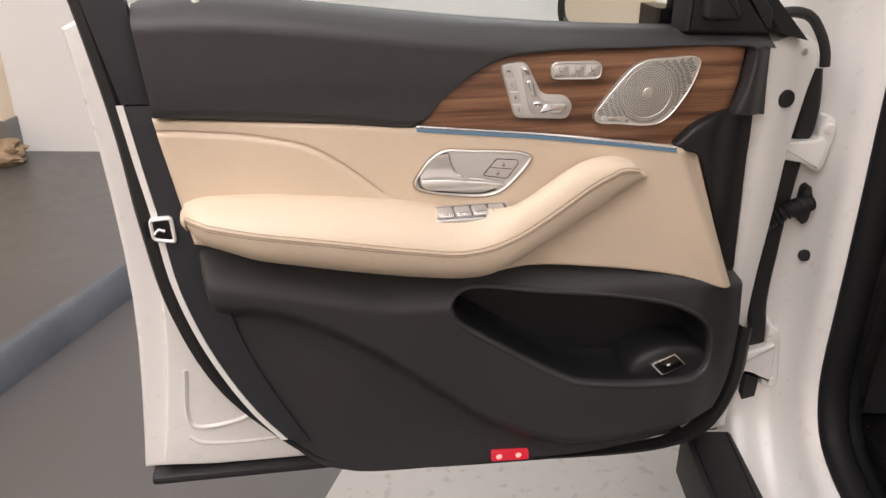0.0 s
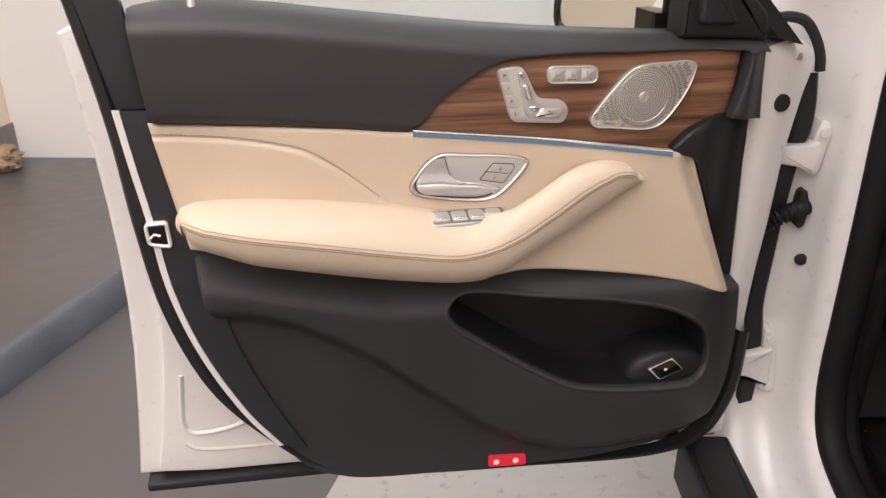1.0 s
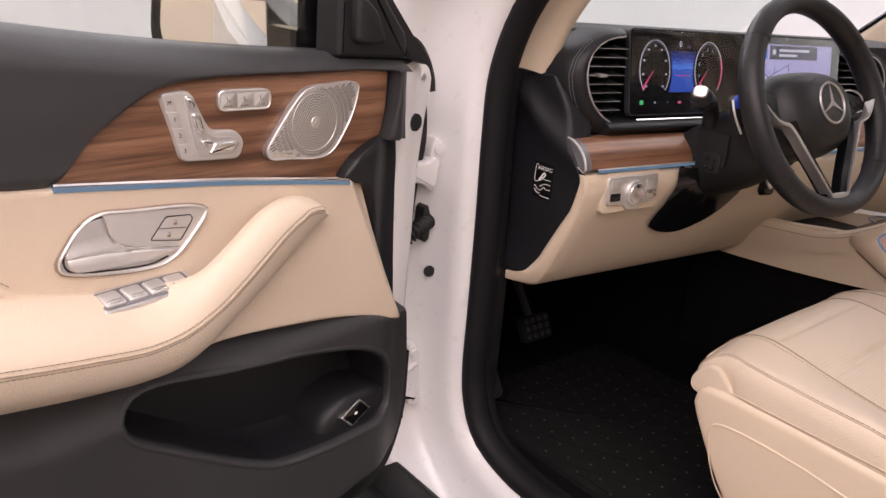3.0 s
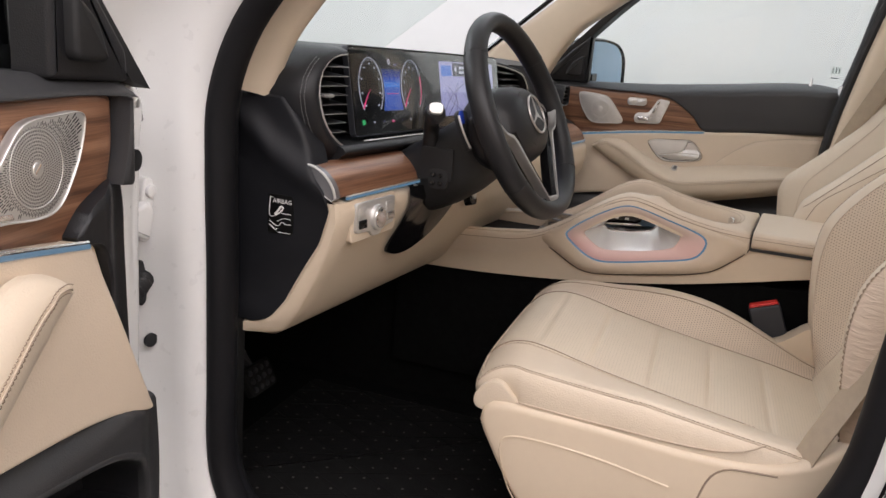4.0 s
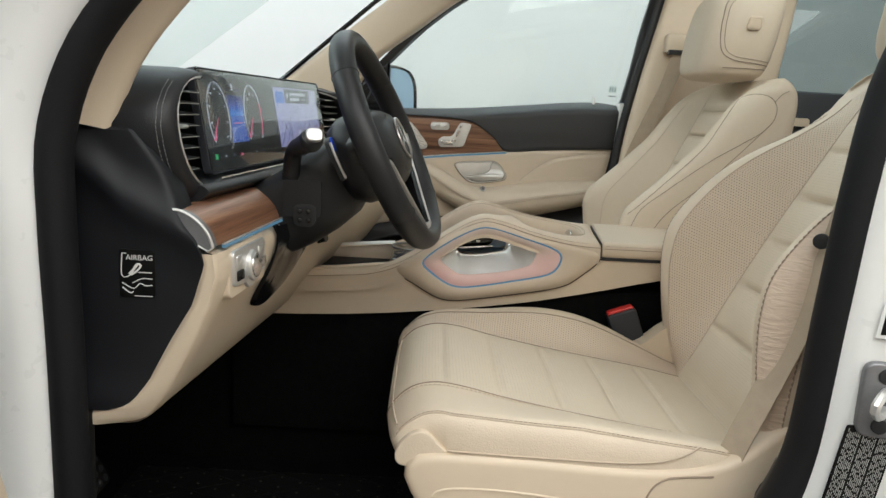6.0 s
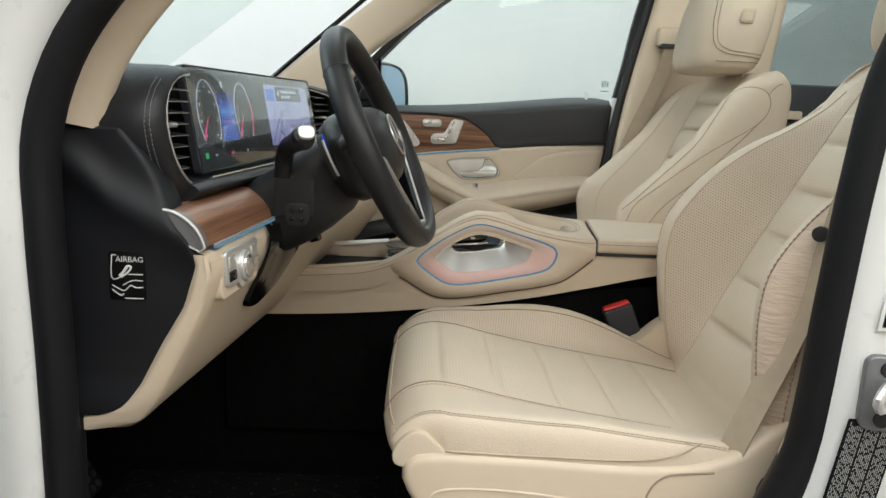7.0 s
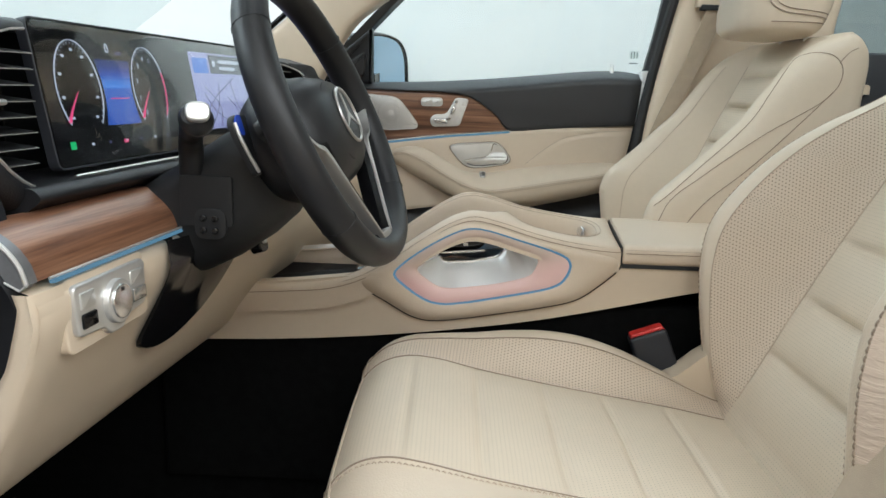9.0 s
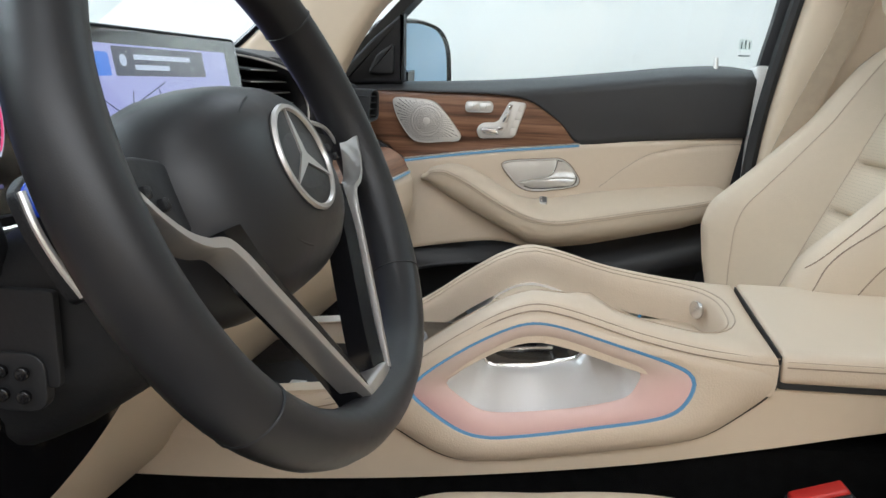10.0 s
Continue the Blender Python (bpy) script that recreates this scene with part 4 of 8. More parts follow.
    for u, vt, vc, vb, w1, t in zip(us, *A, tn):
        body_ = float(sm(u, 0.36, 0.45))
        wb = (w1 - 0.036) * (1 - body_) - 0.004 * body_
        wt = (w1 - 0.026) * (1 - body_) + 0.003 * body_
        h1, h2, dw = vt - vc, vc - vb, (w1 - wb) / 0.086
        ring = [(vt - 0.10 * h1, wb), (vt, wt)]
        ring += [(vt - h1 * g, wt + (w1 - wt) * f) for f, g in ((0.22, 0.06), (0.45, 0.17), (0.65, 0.32), (0.82, 0.53), (0.93, 0.75), (0.985, 0.92))]
        ring += [(vc, w1)]
        ring += [(vc - h2 * g, w1 - dw * d) for g, d in ((0.10, 0.0002), (0.30, 0.002), (0.50, 0.007), (0.68, 0.016), (0.83, 0.029), (0.94, 0.046), (1.0, 0.066))]
        ring += [(vb + 0.10 * h2, wb), (vc, wb)]
        rings.append([af(u, v, w) for v, w in ring])
        n = np.array([-t[1], t[0]])
        crest.append((af(u, vc, w1 + 0.0006), n if n[1] > 0 else -n))
    for k, end, du in ((0.86, 0, 0.006), (0.45, 0, 0.010)):
        c = sum((Vector(p) for p in rings[2]), Vector()) / len(rings[2])
        rings.insert(0, [c + (Vector(p) - c) * k + fr.u * du for p in rings[2 if k > 0.8 else 3]])
    last = rings[-1]
    c = sum((Vector(p) for p in last), Vector()) / len(last)
    for k, du in ((0.88, -0.004), (0.6, -0.0065), (0.25, -0.0075)):
        rings.append([c + (Vector(p) - c) * k + fr.u * du for p in last])
    ar = part("armrest", loft(rings), M_cream, D, "padded cream leather armrest with grab handle", angle=60)
    line = [c for c, n in crest][1:-3]
    part("armrest_seam", tube(line, 0.0013, 6), M_seam_l, ar)
    two = bmesh.new()
    for off in (-0.0042, 0.0042):
        stitches([c + fr.u * n[0] * off + fr.v * n[1] * off - fr.w * 0.0002 for c, n in crest][1:-3], fr.w, 0.0055, 0.0042, 0.0005, bm=two)
    part("stitching", two, M_seam, ar, "double row of brown stitching")
    part("handle_stub", loft([[af(0.232 + a * s, 0.942 + b * s, w) for a, b in rounded([(-0.018, -0.014), (0.018, -0.018), (0.018, 0.014), (-0.018, 0.014)], 0.010)] for w, s in ((-0.005, 1.2), (0.015, 1.0), (0.05, 0.9))]), M_beige, ar)
    # window switches on the armrest
    sf = Frame(af(0.430, 0.9068, 0.031), fr.u, (fr.v * 0.25 - fr.w * 0.968), (fr.v * 0.968 + fr.w * 0.25))
    wide = 1.2 if n_sw > 2 else 0.16
    sw = part("window_switch", slab(sf, rounded([(-0.052 * wide, -0.018), (0.044 * wide, -0.018), (0.054 * wide, 0.012), (0.050 * wide, 0.020), (-0.050 * wide, 0.020)], 0.006), -0.014, 0.0020, 0.001), M_alu, D, "window switch panel with chrome rockers")
    part("switch_bed", slab(sf, rounded([(-0.046 * wide, -0.0145), (0.041 * wide, -0.0145), (0.048 * wide, 0.016), (-0.046 * wide, 0.016)], 0.005), 0.0, 0.0026, 0.0005), M_steel, sw, "dark metal switch bed")
    for k in range(4 if n_sw > 2 else 1):
        x0 = -0.050 + 0.0250 * k if n_sw > 2 else -0.006
        rk = part("rocker", slab(sf, rounded([(x0, -0.011), (x0 + 0.022 * min(wide, 1), -0.011), (x0 + 0.022 * min(wide, 1), 0.012), (x0, 0.012)], 0.004 * min(wide, 1)), 0.0015, 0.0052, 0.0018), M_chrome, sw, "chrome rocker")
        part("rocker_lip", slab(sf, rounded([(x0 + 0.002 * wide, -0.0095), (x0 + 0.0165 * wide, -0.0095), (x0 + 0.0165 * wide, -0.004), (x0 + 0.002 * wide, -0.004)], 0.0012 * wide), 0.004, 0.0066, 0.001), M_bright, rk)
    # inside handle
    ho = spline([(0.505, 0.950), (0.497, 0.964), (0.481, 0.984), (0.462, 0.994), (0.425, 0.9925), (0.352, 0.986), (0.338, 0.979), (0.340, 0.972), (0.370, 0.937), (0.383, 0.928), (0.402, 0.923), (0.452, 0.927), (0.492, 0.935), (0.503, 0.941)], 64, True)
    hd = part("door_handle", slab(lw, ho, -0.012, 0.0055, 0.002), M_chrome, D, "satin silver inside door handle with a chrome lever")
    part("handle_rim", ring_band(lw, ho, 0.0034, -0.01, 0.0080, 0.0015), M_chrome, hd, "silver rim")
    part("rim_gap", tube([lw(a, b, 0.0040) for a, b in np.array([0.42, 0.958]) + (ho - np.array([0.42, 0.958])) * 1.012], 0.0012, 5, True), M_seam, hd)
    part("lever_scoop", patch(lw, [((0.497, 0.957), (0.4965, 0.953)), ((0.490, 0.968), (0.490, 0.953)), ((0.478, 0.984), (0.478, 0.953)), ((0.466, 0.989), (0.466, 0.952)), ((0.457, 0.989), (0.457, 0.952)), ((0.452, 0.970), (0.452, 0.951)), ((0.441, 0.957), (0.441, 0.950)), ((0.430, 0.952), (0.430, 0.949))], lambda u, v: 0.0060 + 0.004 * sm(0.97 - v, 0, 0.02), 40, 14, 0.001, 0.002), M_alu, hd, "scooped lever end")
    part("lever", patch(lw, [((0.4965, 0.954), (0.4955, 0.945)), ((0.488, 0.9535), (0.488, 0.9385)), ((0.458, 0.953), (0.458, 0.934)), ((0.424, 0.9485), (0.424, 0.9305)), ((0.405, 0.946), (0.405, 0.9305)), ((0.389, 0.943), (0.389, 0.935)), ((0.378, 0.9415), (0.379, 0.9395))], lambda u, v: 0.0112 - 1.5 * (v - 0.9445) ** 2 / 0.05, 40, 12, 0.002, 0.006), M_chrome, hd, "polished lever")
    part("lever_gap", tube([lw(a, b, 0.0058) for a, b in spline([(0.457, 0.9905), (0.478, 0.9855), (0.491, 0.969), (0.4985, 0.954), (0.497, 0.944), (0.489, 0.937), (0.458, 0.9325), (0.424, 0.929), (0.404, 0.929), (0.388, 0.9335)], 40)], 0.0011, 5), M_rubber, hd, "dark gap round the lever")
    part("plate_edge", tube([lw(a, b, 0.0085) for a, b in spline([(0.457, 0.990), (0.453, 0.973), (0.448, 0.963), (0.440, 0.9565), (0.430, 0.953), (0.406, 0.949), (0.377, 0.9425)], 30)], 0.0012, 6), M_bright, hd, "bright plate edge")
    bt = fine and part("lock_button", slab(lw, rounded([(0.4065, 0.955), (0.388, 0.9775), (0.360, 0.975), (0.358, 0.9705), (0.373, 0.9495)], 0.003), 0.004, 0.0062, 0.0006), M_chrome, hd, "silver lock buttons")
    if fine:
        part("button_gap", tube([lw(a, b, 0.0060) for a, b in rounded([(0.4075, 0.955), (0.3885, 0.9785), (0.359, 0.976), (0.357, 0.9705), (0.3725, 0.9485)], 0.003)], 0.0006, 4, True), M_rubber, bt)
        part("button_gap", tube([lw(0.397, 0.9665, 0.0061), lw(0.366, 0.9625, 0.0061)], 0.0006, 4), M_rubber, bt)
    for cx, cy in ((0.378, 0.970), (0.386, 0.9575)) if fine else ():
        part("lock_symbol", box((cx - 0.0022, cy - 0.0028, 0.0058), (cx + 0.0022, cy + 0.0004, 0.0066), 0.0006, None, lw), M_seam, bt, smooth=False)
        part("lock_symbol", tube([lw(cx - 0.0016, cy, 0.0064), lw(cx - 0.001, cy + 0.003, 0.0064), lw(cx + 0.0012, cy + 0.003, 0.0064)], 0.0004, 4), M_seam, bt)
    # seat adjuster on the wood
    W0 = -0.006
    mo = rounded([(0.386, 1.108), (0.349, 1.112), (0.325, 1.066), (0.291, 1.064), (0.279, 1.050), (0.286, 1.030), (0.362, 1.034)], 0.010)
    ms = part("seat_adjuster", slab(fr, mo, W0 - 0.004, W0 + 0.008, 0.0025), M_chrome, D, "satin silver seat adjuster panel")
    so = rounded([(0.357, 1.105), (0.346, 1.106), (0.334, 1.068), (0.322, 1.058), (0.292, 1.057), (0.286, 1.049), (0.292, 1.037), (0.336, 1.038), (0.343, 1.046)], 0.005)
    part("adjuster_track", slab(fr, so, W0 + 0.004, W0 + 0.0095, 0.001), M_alu, ms)
    for o, hgt, dom in (([(0.356, 1.103), (0.348, 1.104), (0.344, 1.093), (0.351, 1.092)], 0.0128, 0.001), ([(0.350, 1.086), (0.341, 1.087), (0.334, 1.066), (0.343, 1.064)], 0.0136, 0.001), ([(0.340, 1.056), (0.328, 1.058), (0.322, 1.052), (0.334, 1.047)], 0.0136, 0.001), ([(0.322, 1.053), (0.292, 1.053), (0.289, 1.048), (0.297, 1.040), (0.330, 1.040)], 0.0128, 0.001)):
        part("slider", slab(fr, rounded(o, 0.004), W0 + 0.006, W0 + hgt, 0.003), M_bright, ms, "polished slider")
    for k in range(4):
        c = (0.377 - 0.0055 * k, 1.0985 - 0.0175 * k)
        b_ = part("memory_button", slab(fr, rounded([(c[0] + 0.0062, c[1] + 0.0078), (c[0] - 0.0075, c[1] + 0.0078), (c[0] - 0.0115, c[1] - 0.0078), (c[0] + 0.0018, c[1] - 0.0078)], 0.0015), W0 + 0.006, W0 + 0.0092, 0.0006), M_chrome, ms)
        if fine:
            tf = Frame(fr(c[0] - 0.003, c[1], W0 + 0.0093), -fr.u, fr.v, fr.w)
            text_mesh("memory_mark", "M123"[k], 0.0065, tf, 0, 0, 0, M_rubber, b_)
    # seat heating switches
    no = 3 if fine else 2
    wd = 0.0725 if fine else 0.060
    ho = rounded([(0.314, 1.1095), (0.314 - wd, 1.1085), (0.314 - wd, 1.0845), (0.314, 1.0855)], 0.0115, 6)
    hs = part("heating_switch", slab(fr, ho, W0 - 0.002, W0 + 0.007, 0.002), M_chrome, D, "silver seat heating and cooling switches")
    part("switch_rim", ring_band(fr, ho, 0.0022, W0, W0 + 0.0085), M_chrome, hs)
    for k in range(no):
        u = 0.3115 - (wd - 0.005) * (k + 0.5) / no
        hw = (wd - 0.006) / no / 2 - 0.0006
        b_ = part("button", box((u - hw, 1.0885, W0 + 0.005), (u + hw, 1.1055, W0 + 0.0080), 0.0008, None, fr), M_chrome, hs)
        part("symbol", tube([fr(u + a, 1.0985 + b, W0 + 0.0081) for a, b in ((0.0022, 0.003), (0.0015, -0.002), (-0.0022, -0.002))], 0.0004, 4), M_rubber, b_)
        if fine:
            for j in range(3 if k < 2 else 1):
                part("indicator", box((u - 0.004 + 0.004 * j, 1.0905, W0 + 0.0078), (u - 0.0018 + 0.004 * j, 1.0914, W0 + 0.0083), 0.0003, None, fr), M_rubber, b_, smooth=False)
    # loudspeaker
    spo = spline([(0.247, 1.034), (0.236, 1.052), (0.213, 1.081), (0.192, 1.102), (0.175, 1.108), (0.14, 1.1105), (0.106, 1.1115), (0.0985, 1.107), (0.099, 1.095), (0.107, 1.071), (0.121, 1.047), (0.137, 1.027), (0.150, 1.019), (0.170, 1.0165), (0.21, 1.020), (0.243, 1.024)], 72, True)
    sp = part("speaker", slab(fr, spo, W0 - 0.002, W0 + 0.0065, 0.002), M_chrome, D, "silver perforated loudspeaker grille")
    part("speaker_rim", ring_band(fr, spo, 0.0017, W0, W0 + 0.0078, 0.0007), M_chrome, sp)
    cu, cv = 0.172, 1.0635
    inner = [tuple(p) for p in np.array([cu, cv]) + (spo - np.array([cu, cv])) * 0.93]
    bm = bmesh.new()
    holes, ang = [], []
    spokes = 132 if fine else 60
    for i in range(spokes):
        a = 2 * math.pi * i / spokes
        r = 0.0355 if i % 2 else 0.0370
        step_ = 0
        while r < 0.086:
            ln = 0.0021 + 0.0012 * step_
            holes.append((cu + (r + ln / 2) * math.cos(a), cv + (r + ln / 2) * math.sin(a), a, ln, 0.0003 + r * (0.0165 if fine else 0.0155)))
            r += ln + 0.0016
            step_ += 1
    for j in range(9):
        rr = 0.0095 + 0.0031 * j
        k = int(2 * math.pi * rr / 0.0024)
        for i in range(k):
            a = 2 * math.pi * (i + 0.5 * (j % 2)) / k
            holes.append((cu + rr * math.cos(a), cv + rr * math.sin(a), a, 0.0018, 0.0011))
    H = np.array(holes)
    keep = sdist(inner, H[:, 0], H[:, 1]) < -0.001
    keep &= ~((H[:, 0] > 0.20) & (H[:, 1] < 1.031))
    for x, y, a, l, wd2 in H[keep]:
        c, s = math.cos(a), math.sin(a)
        vs = [bm.verts.new(fr(x + c * p * l / 2 - s * t * wd2 / 2, y + s * p * l / 2 + c * t * wd2 / 2, W0 + 0.0066)) for p, t in ((-1, -1), (1, -1), (1, 1), (-1, 1))]
        bm.faces.new(vs)
    tagged(part("perforation", bm, M_rubber, sp, "dark slots of the grille", smooth=False), kind="stuff")
    for rr in (0.0360,) if fine else (0.0262, 0.0310):
        part("speaker_ring", tube([fr(cu + rr * math.cos(a), cv + rr * math.sin(a), W0 + 0.0066) for a in (2 * math.pi * i / 48 for i in range(48))], 0.0007, 6, True), M_chrome, sp)
    if fine:
        part("name_plate", slab(fr, rounded([(0.238, 1.0262), (0.206, 1.0232), (0.208, 1.0288), (0.2365, 1.0318)], 0.001), W0 + 0.0060, W0 + 0.0072, 0.0003), M_bright, sp, "small bright name plate")
        part("speaker_mark", tube([fr(cu + 0.004, cv - 0.004, W0 + 0.0076), fr(cu - 0.004, cv + 0.004, W0 + 0.0076)], 0.0008, 5), M_seam, sp)
    part("speaker_cap", disc(fr(cu, cv, W0 + 0.0062), fr.w, 0.0065, 0.0012), M_chrome, sp)
    # dark front cover ahead of the beige panel
    part("front_cover", patch(lw, [((0.112, 0.982), (0.106, 0.974)), ((0.085, 1.008), (0.072, 0.962)), ((0.055, 1.022), (0.057, 0.93)), ((0.034, 1.028), (0.043, 0.897)), ((0.005, 1.028), (0.02, 0.85)), ((-0.022, 1.026), (-0.008, 0.79)), ((-0.026, 0.95), (-0.014, 0.755)), ((-0.030, 0.85), (-0.02, 0.74)), ((-0.036, 0.75), (-0.030, 0.735))], lambda u, v: -0.014 - 0.038 * sm(0.07 - u, 0, 0.085), 50, 12, 0.004, 0.03), M_black, D, "black plastic cover behind the wood end")
    # boot release in the pocket
    pod = [[lw(0.066 + 0.084 * r * math.cos(q), 0.575 + 0.062 * r * math.sin(q), -0.075 + 0.064 * h) for q in (2 * math.pi * i / 32 for i in range(32))] for r, h in ((1.0, -0.3), (0.995, 0.45), (0.975, 0.68), (0.93, 0.83), (0.86, 0.92), (0.7, 0.98), (0.4, 1.0), (0.15, 1.0))]
    part("release_pod", loft(pod), M_black, D, "black pod in the map pocket", angle=60)
    tf = Frame(lw(0.0815, 0.603, -0.0105), fr.u, (fr.v * 0.97 - fr.w * 0.24), (fr.v * 0.24 + fr.w * 0.97))
    tb = part("boot_release", slab(tf, rounded([(0.0320, 0.0035), (-0.0120, 0.0185), (-0.0320, -0.0035), (0.0120, -0.0185)], 0.003), -0.014, 0.003, 0.001), M_bright, D, "boot release button in a chrome frame")
    part("release_key", slab(tf, rounded([(0.0275, 0.0028), (-0.0108, 0.0155), (-0.0275, -0.0028), (0.0108, -0.0155)], 0.002), 0.001, 0.0042, 0.0008), M_gloss, tb)
    part("release_symbol", box((-0.002, -0.002, 0.004), (0.004, 0.002, 0.0046), 0.0005, None, tf), M_print, tb, smooth=False)
    # red warning lamp
    rl = part("warning_lamp", slab(lw, rounded([(0.374, 0.4225), (0.308, 0.4205), (0.309, 0.4405), (0.374, 0.4435)], 0.003), -0.05, -0.021, 0.002), M_red_lamp, D, "red door warning reflector, lit")
    for u in (0.327, 0.361):
        part("lit_spot", disc(lw(u, 0.432, -0.0215), fr.w, 0.0055, 0.001), M_hot, rl)
    # small sticker at the rear lower corner of the far window
    if not fine:
        gf = Frame(fr(0.838, 1.245, -0.063), -fr.u, fr.v, fr.w)
        sk = part("window_sticker", slab(gf, rounded([(-0.013, -0.012), (0.013, -0.012), (0.013, 0.009), (-0.013, 0.009)], 0.002), 0, 0.0006, 0.0002), M_glass, D, "faint sticker on the glass")
        part("sticker_bar", box((-0.012, -0.026, 0.0), (0.012, -0.023, 0.0008), 0.0003, None, gf), M_tint, sk, smooth=False)
        for k in range(3):
            part("sticker_bar", box((-0.010 + 0.008 * k, -0.010, 0.0004), (-0.0075 + 0.008 * k, 0.004 + 0.003 * (k % 2), 0.0010), 0.0003, None, gf), M_tint, sk, smooth=False)
    # lock pin
    part("lock_pin", tube([fr(0.774, 1.185, -0.030), fr(0.774, 1.204, -0.033), fr(0.774, 1.214, -0.035)], [0.006, 0.0045, 0.0042], 10), M_chrome, D, "silver lock pin")
    # window frame and glass
    wl = spline([(-0.06, 1.13), (0.06, 1.25), (0.22, 1.41), (0.38, 1.52), (0.60, 1.58), (0.86, 1.60), (0.955, 1.57), (0.955, 1.45), (0.925, 1.30), (0.893, 1.18)], 60)
    part("window_frame", loft([[fr(u + a, v + b, w) for a, b, w in ((-0.02, -0.005, -0.03), (0.02, 0.005, -0.03), (0.024, 0.005, -0.10), (-0.024, -0.005, -0.10))] for u, v in wl]), M_rubber, D, "black window frame")
    part("rear_frame_cover", patch(fr, [((0.848, 1.066), (0.884, 1.066)), ((0.852, 1.12), (0.895, 1.12)), ((0.858, 1.19), (0.910, 1.19)), ((0.88, 1.30), (0.935, 1.30)), ((0.90, 1.42), (0.955, 1.42)), ((0.925, 1.53), (0.985, 1.53)), ((0.94, 1.60), (1.0, 1.60))], lambda u, v: -0.022 + 0 * u, 20, 5, 0.004, 0.02), M_navy, D, "black cover of the rear window post")
    g = part("window_glass", slab(fr, [tuple(p) for p in wl] + [(0.6, 1.15), (0.3, 1.12)], -0.068, -0.064, 0.0005), M_glass, D, "clear window glass")
    g.visible_shadow = False
    tri_ = part("mirror_triangle", slab(fr, rounded([(0.118, 1.140), (0.116, 1.29), (0.05, 1.235), (-0.012, 1.170), (-0.016, 1.135)], 0.006), -0.06, -0.018, 0.008), M_black, D, "black mirror corner cover")
    part("tweeter_cover", slab(fr, rounded([(0.098, 1.158), (0.098, 1.225), (0.060, 1.20), (0.040, 1.158)], 0.012), -0.02, -0.004, 0.006), M_rubber, tri_, "black tweeter grille")
    # outside mirror
    MO = spline([(-0.090, -0.070), (-0.092, -0.02), (-0.080, 0.035), (-0.050, 0.066), (0.0, 0.078), (0.06, 0.078), (0.090, 0.070), (0.095, 0.0), (0.085, -0.07), (0.0, -0.082), (-0.07, -0.082)], 48, True)

    def mirror_ring(k, du):
        return [fr(0.140 - 0.53 * a * k - du, 1.200 + b * k, -0.212 + a * k) for a, b in MO]

    mi = part("outside_mirror", loft([mirror_ring(k, du) for k, du in ((0.93, 0.004), (0.96, -0.006), (1.03, -0.008), (1.08, 0.0), (1.09, 0.02), (1.04, 0.05), (0.88, 0.075), (0.5, 0.092))]), M_gloss, D, "black outside mirror housing", angle=60)
    part("mirror_glass", loft([mirror_ring(k, 0.001 - 0.003 * q) for k, q in ((0.95, 0), (0.95, 1), (0.5, 1))]), M_mirror if fine else M_mirror_blue, mi, "mirror glass", smooth=False)
    part("mirror_foot", loft([[fr(0.085 + c * r, 1.150 + d * r, w) for c, d in ((-0.04, -0.02), (0.04, -0.02), (0.04, 0.02), (-0.04, 0.02))] for w, r in ((-0.10, 0.8), (-0.15, 1.0))]), M_gloss, mi)
    return D


car_door(DRIVER, DRIVER_LOW, "driver_door", "wide open front car door with beige leather and walnut", 4, True)
car_door(PASSENGER, PASSENGER_LOW, "passenger_door", "closed front car door with beige leather and walnut", 1, False)


# dashboard: built square, then turned a little about its outer corner
TURN = radians(-6.0)
PIV = Vector((-0.745, 0.24, 0))
ct, stn = math.cos(TURN), math.sin(TURN)


def DP(x, y, z):
    dx, dy = x - PIV.x, y - PIV.y
    return Vector((PIV.x + dx * ct - dy * stn, PIV.y + dx * stn + dy * ct, z))


def dframe(o, u, v, w):
    rot = lambda a: Vector((a[0] * ct - a[1] * stn, a[0] * stn + a[1] * ct, a[2]))
    return Frame(DP(*o), rot(u), rot(v), rot(w))


def dsweep(profile, xs, closed=True, cap=True, uv=False):
    return loft([[DP(x, y, z) for y, z in (profile(x) if callable(profile) else profile)] for x in xs], closed, cap, uv=uv)


dash = thing("dashboard", (0.0, 0.4, 1.0), "black leather dashboard with walnut and beige trim and a wide screen", "dashboard")
FACE = dframe((0, 0, 0), (1, 0, 0), (0, 0, 1), (0, -1, 0))


def pad(x):
    s = float(sm(x, -0.745, -0.66))
    e = float(sm(x, 0.45, 0.72))
    top = 1.118 + 0.068 * s - 0.045 * e
    return spline([(0.36, 1.0), (0.345 - 0.01 * s, 1.06), (0.335 - 0.02 * s, top - 0.035), (0.335 - 0.02 * s, top - 0.010), (0.362 - 0.02 * s, top), (0.46, top + 0.003), (0.62, top - 0.03), (0.90, 1.075), (0.90, 1.02)], 30, True)


part("dash_top", dsweep(pad, np.concatenate([np.linspace(-0.745, -0.64, 9), np.linspace(-0.6, 0.40, 10), np.linspace(0.44, 0.72, 7)])), M_black, dash, "black leather dash top", angle=60)
SIDE = Frame((-0.735, 0, 0), (0, 1, 0), (0, 0, 1), (-1, 0, 0))
SZ = [0.742, 0.752, 0.784, 0.846, 0.891, 0.942, 0.972, 0.992, 1.025, 1.07, 1.112]
SY = [0.330, 0.300, 0.269, 0.235, 0.209, 0.196, 0.205, 0.222, 0.236, 0.258, 0.290]


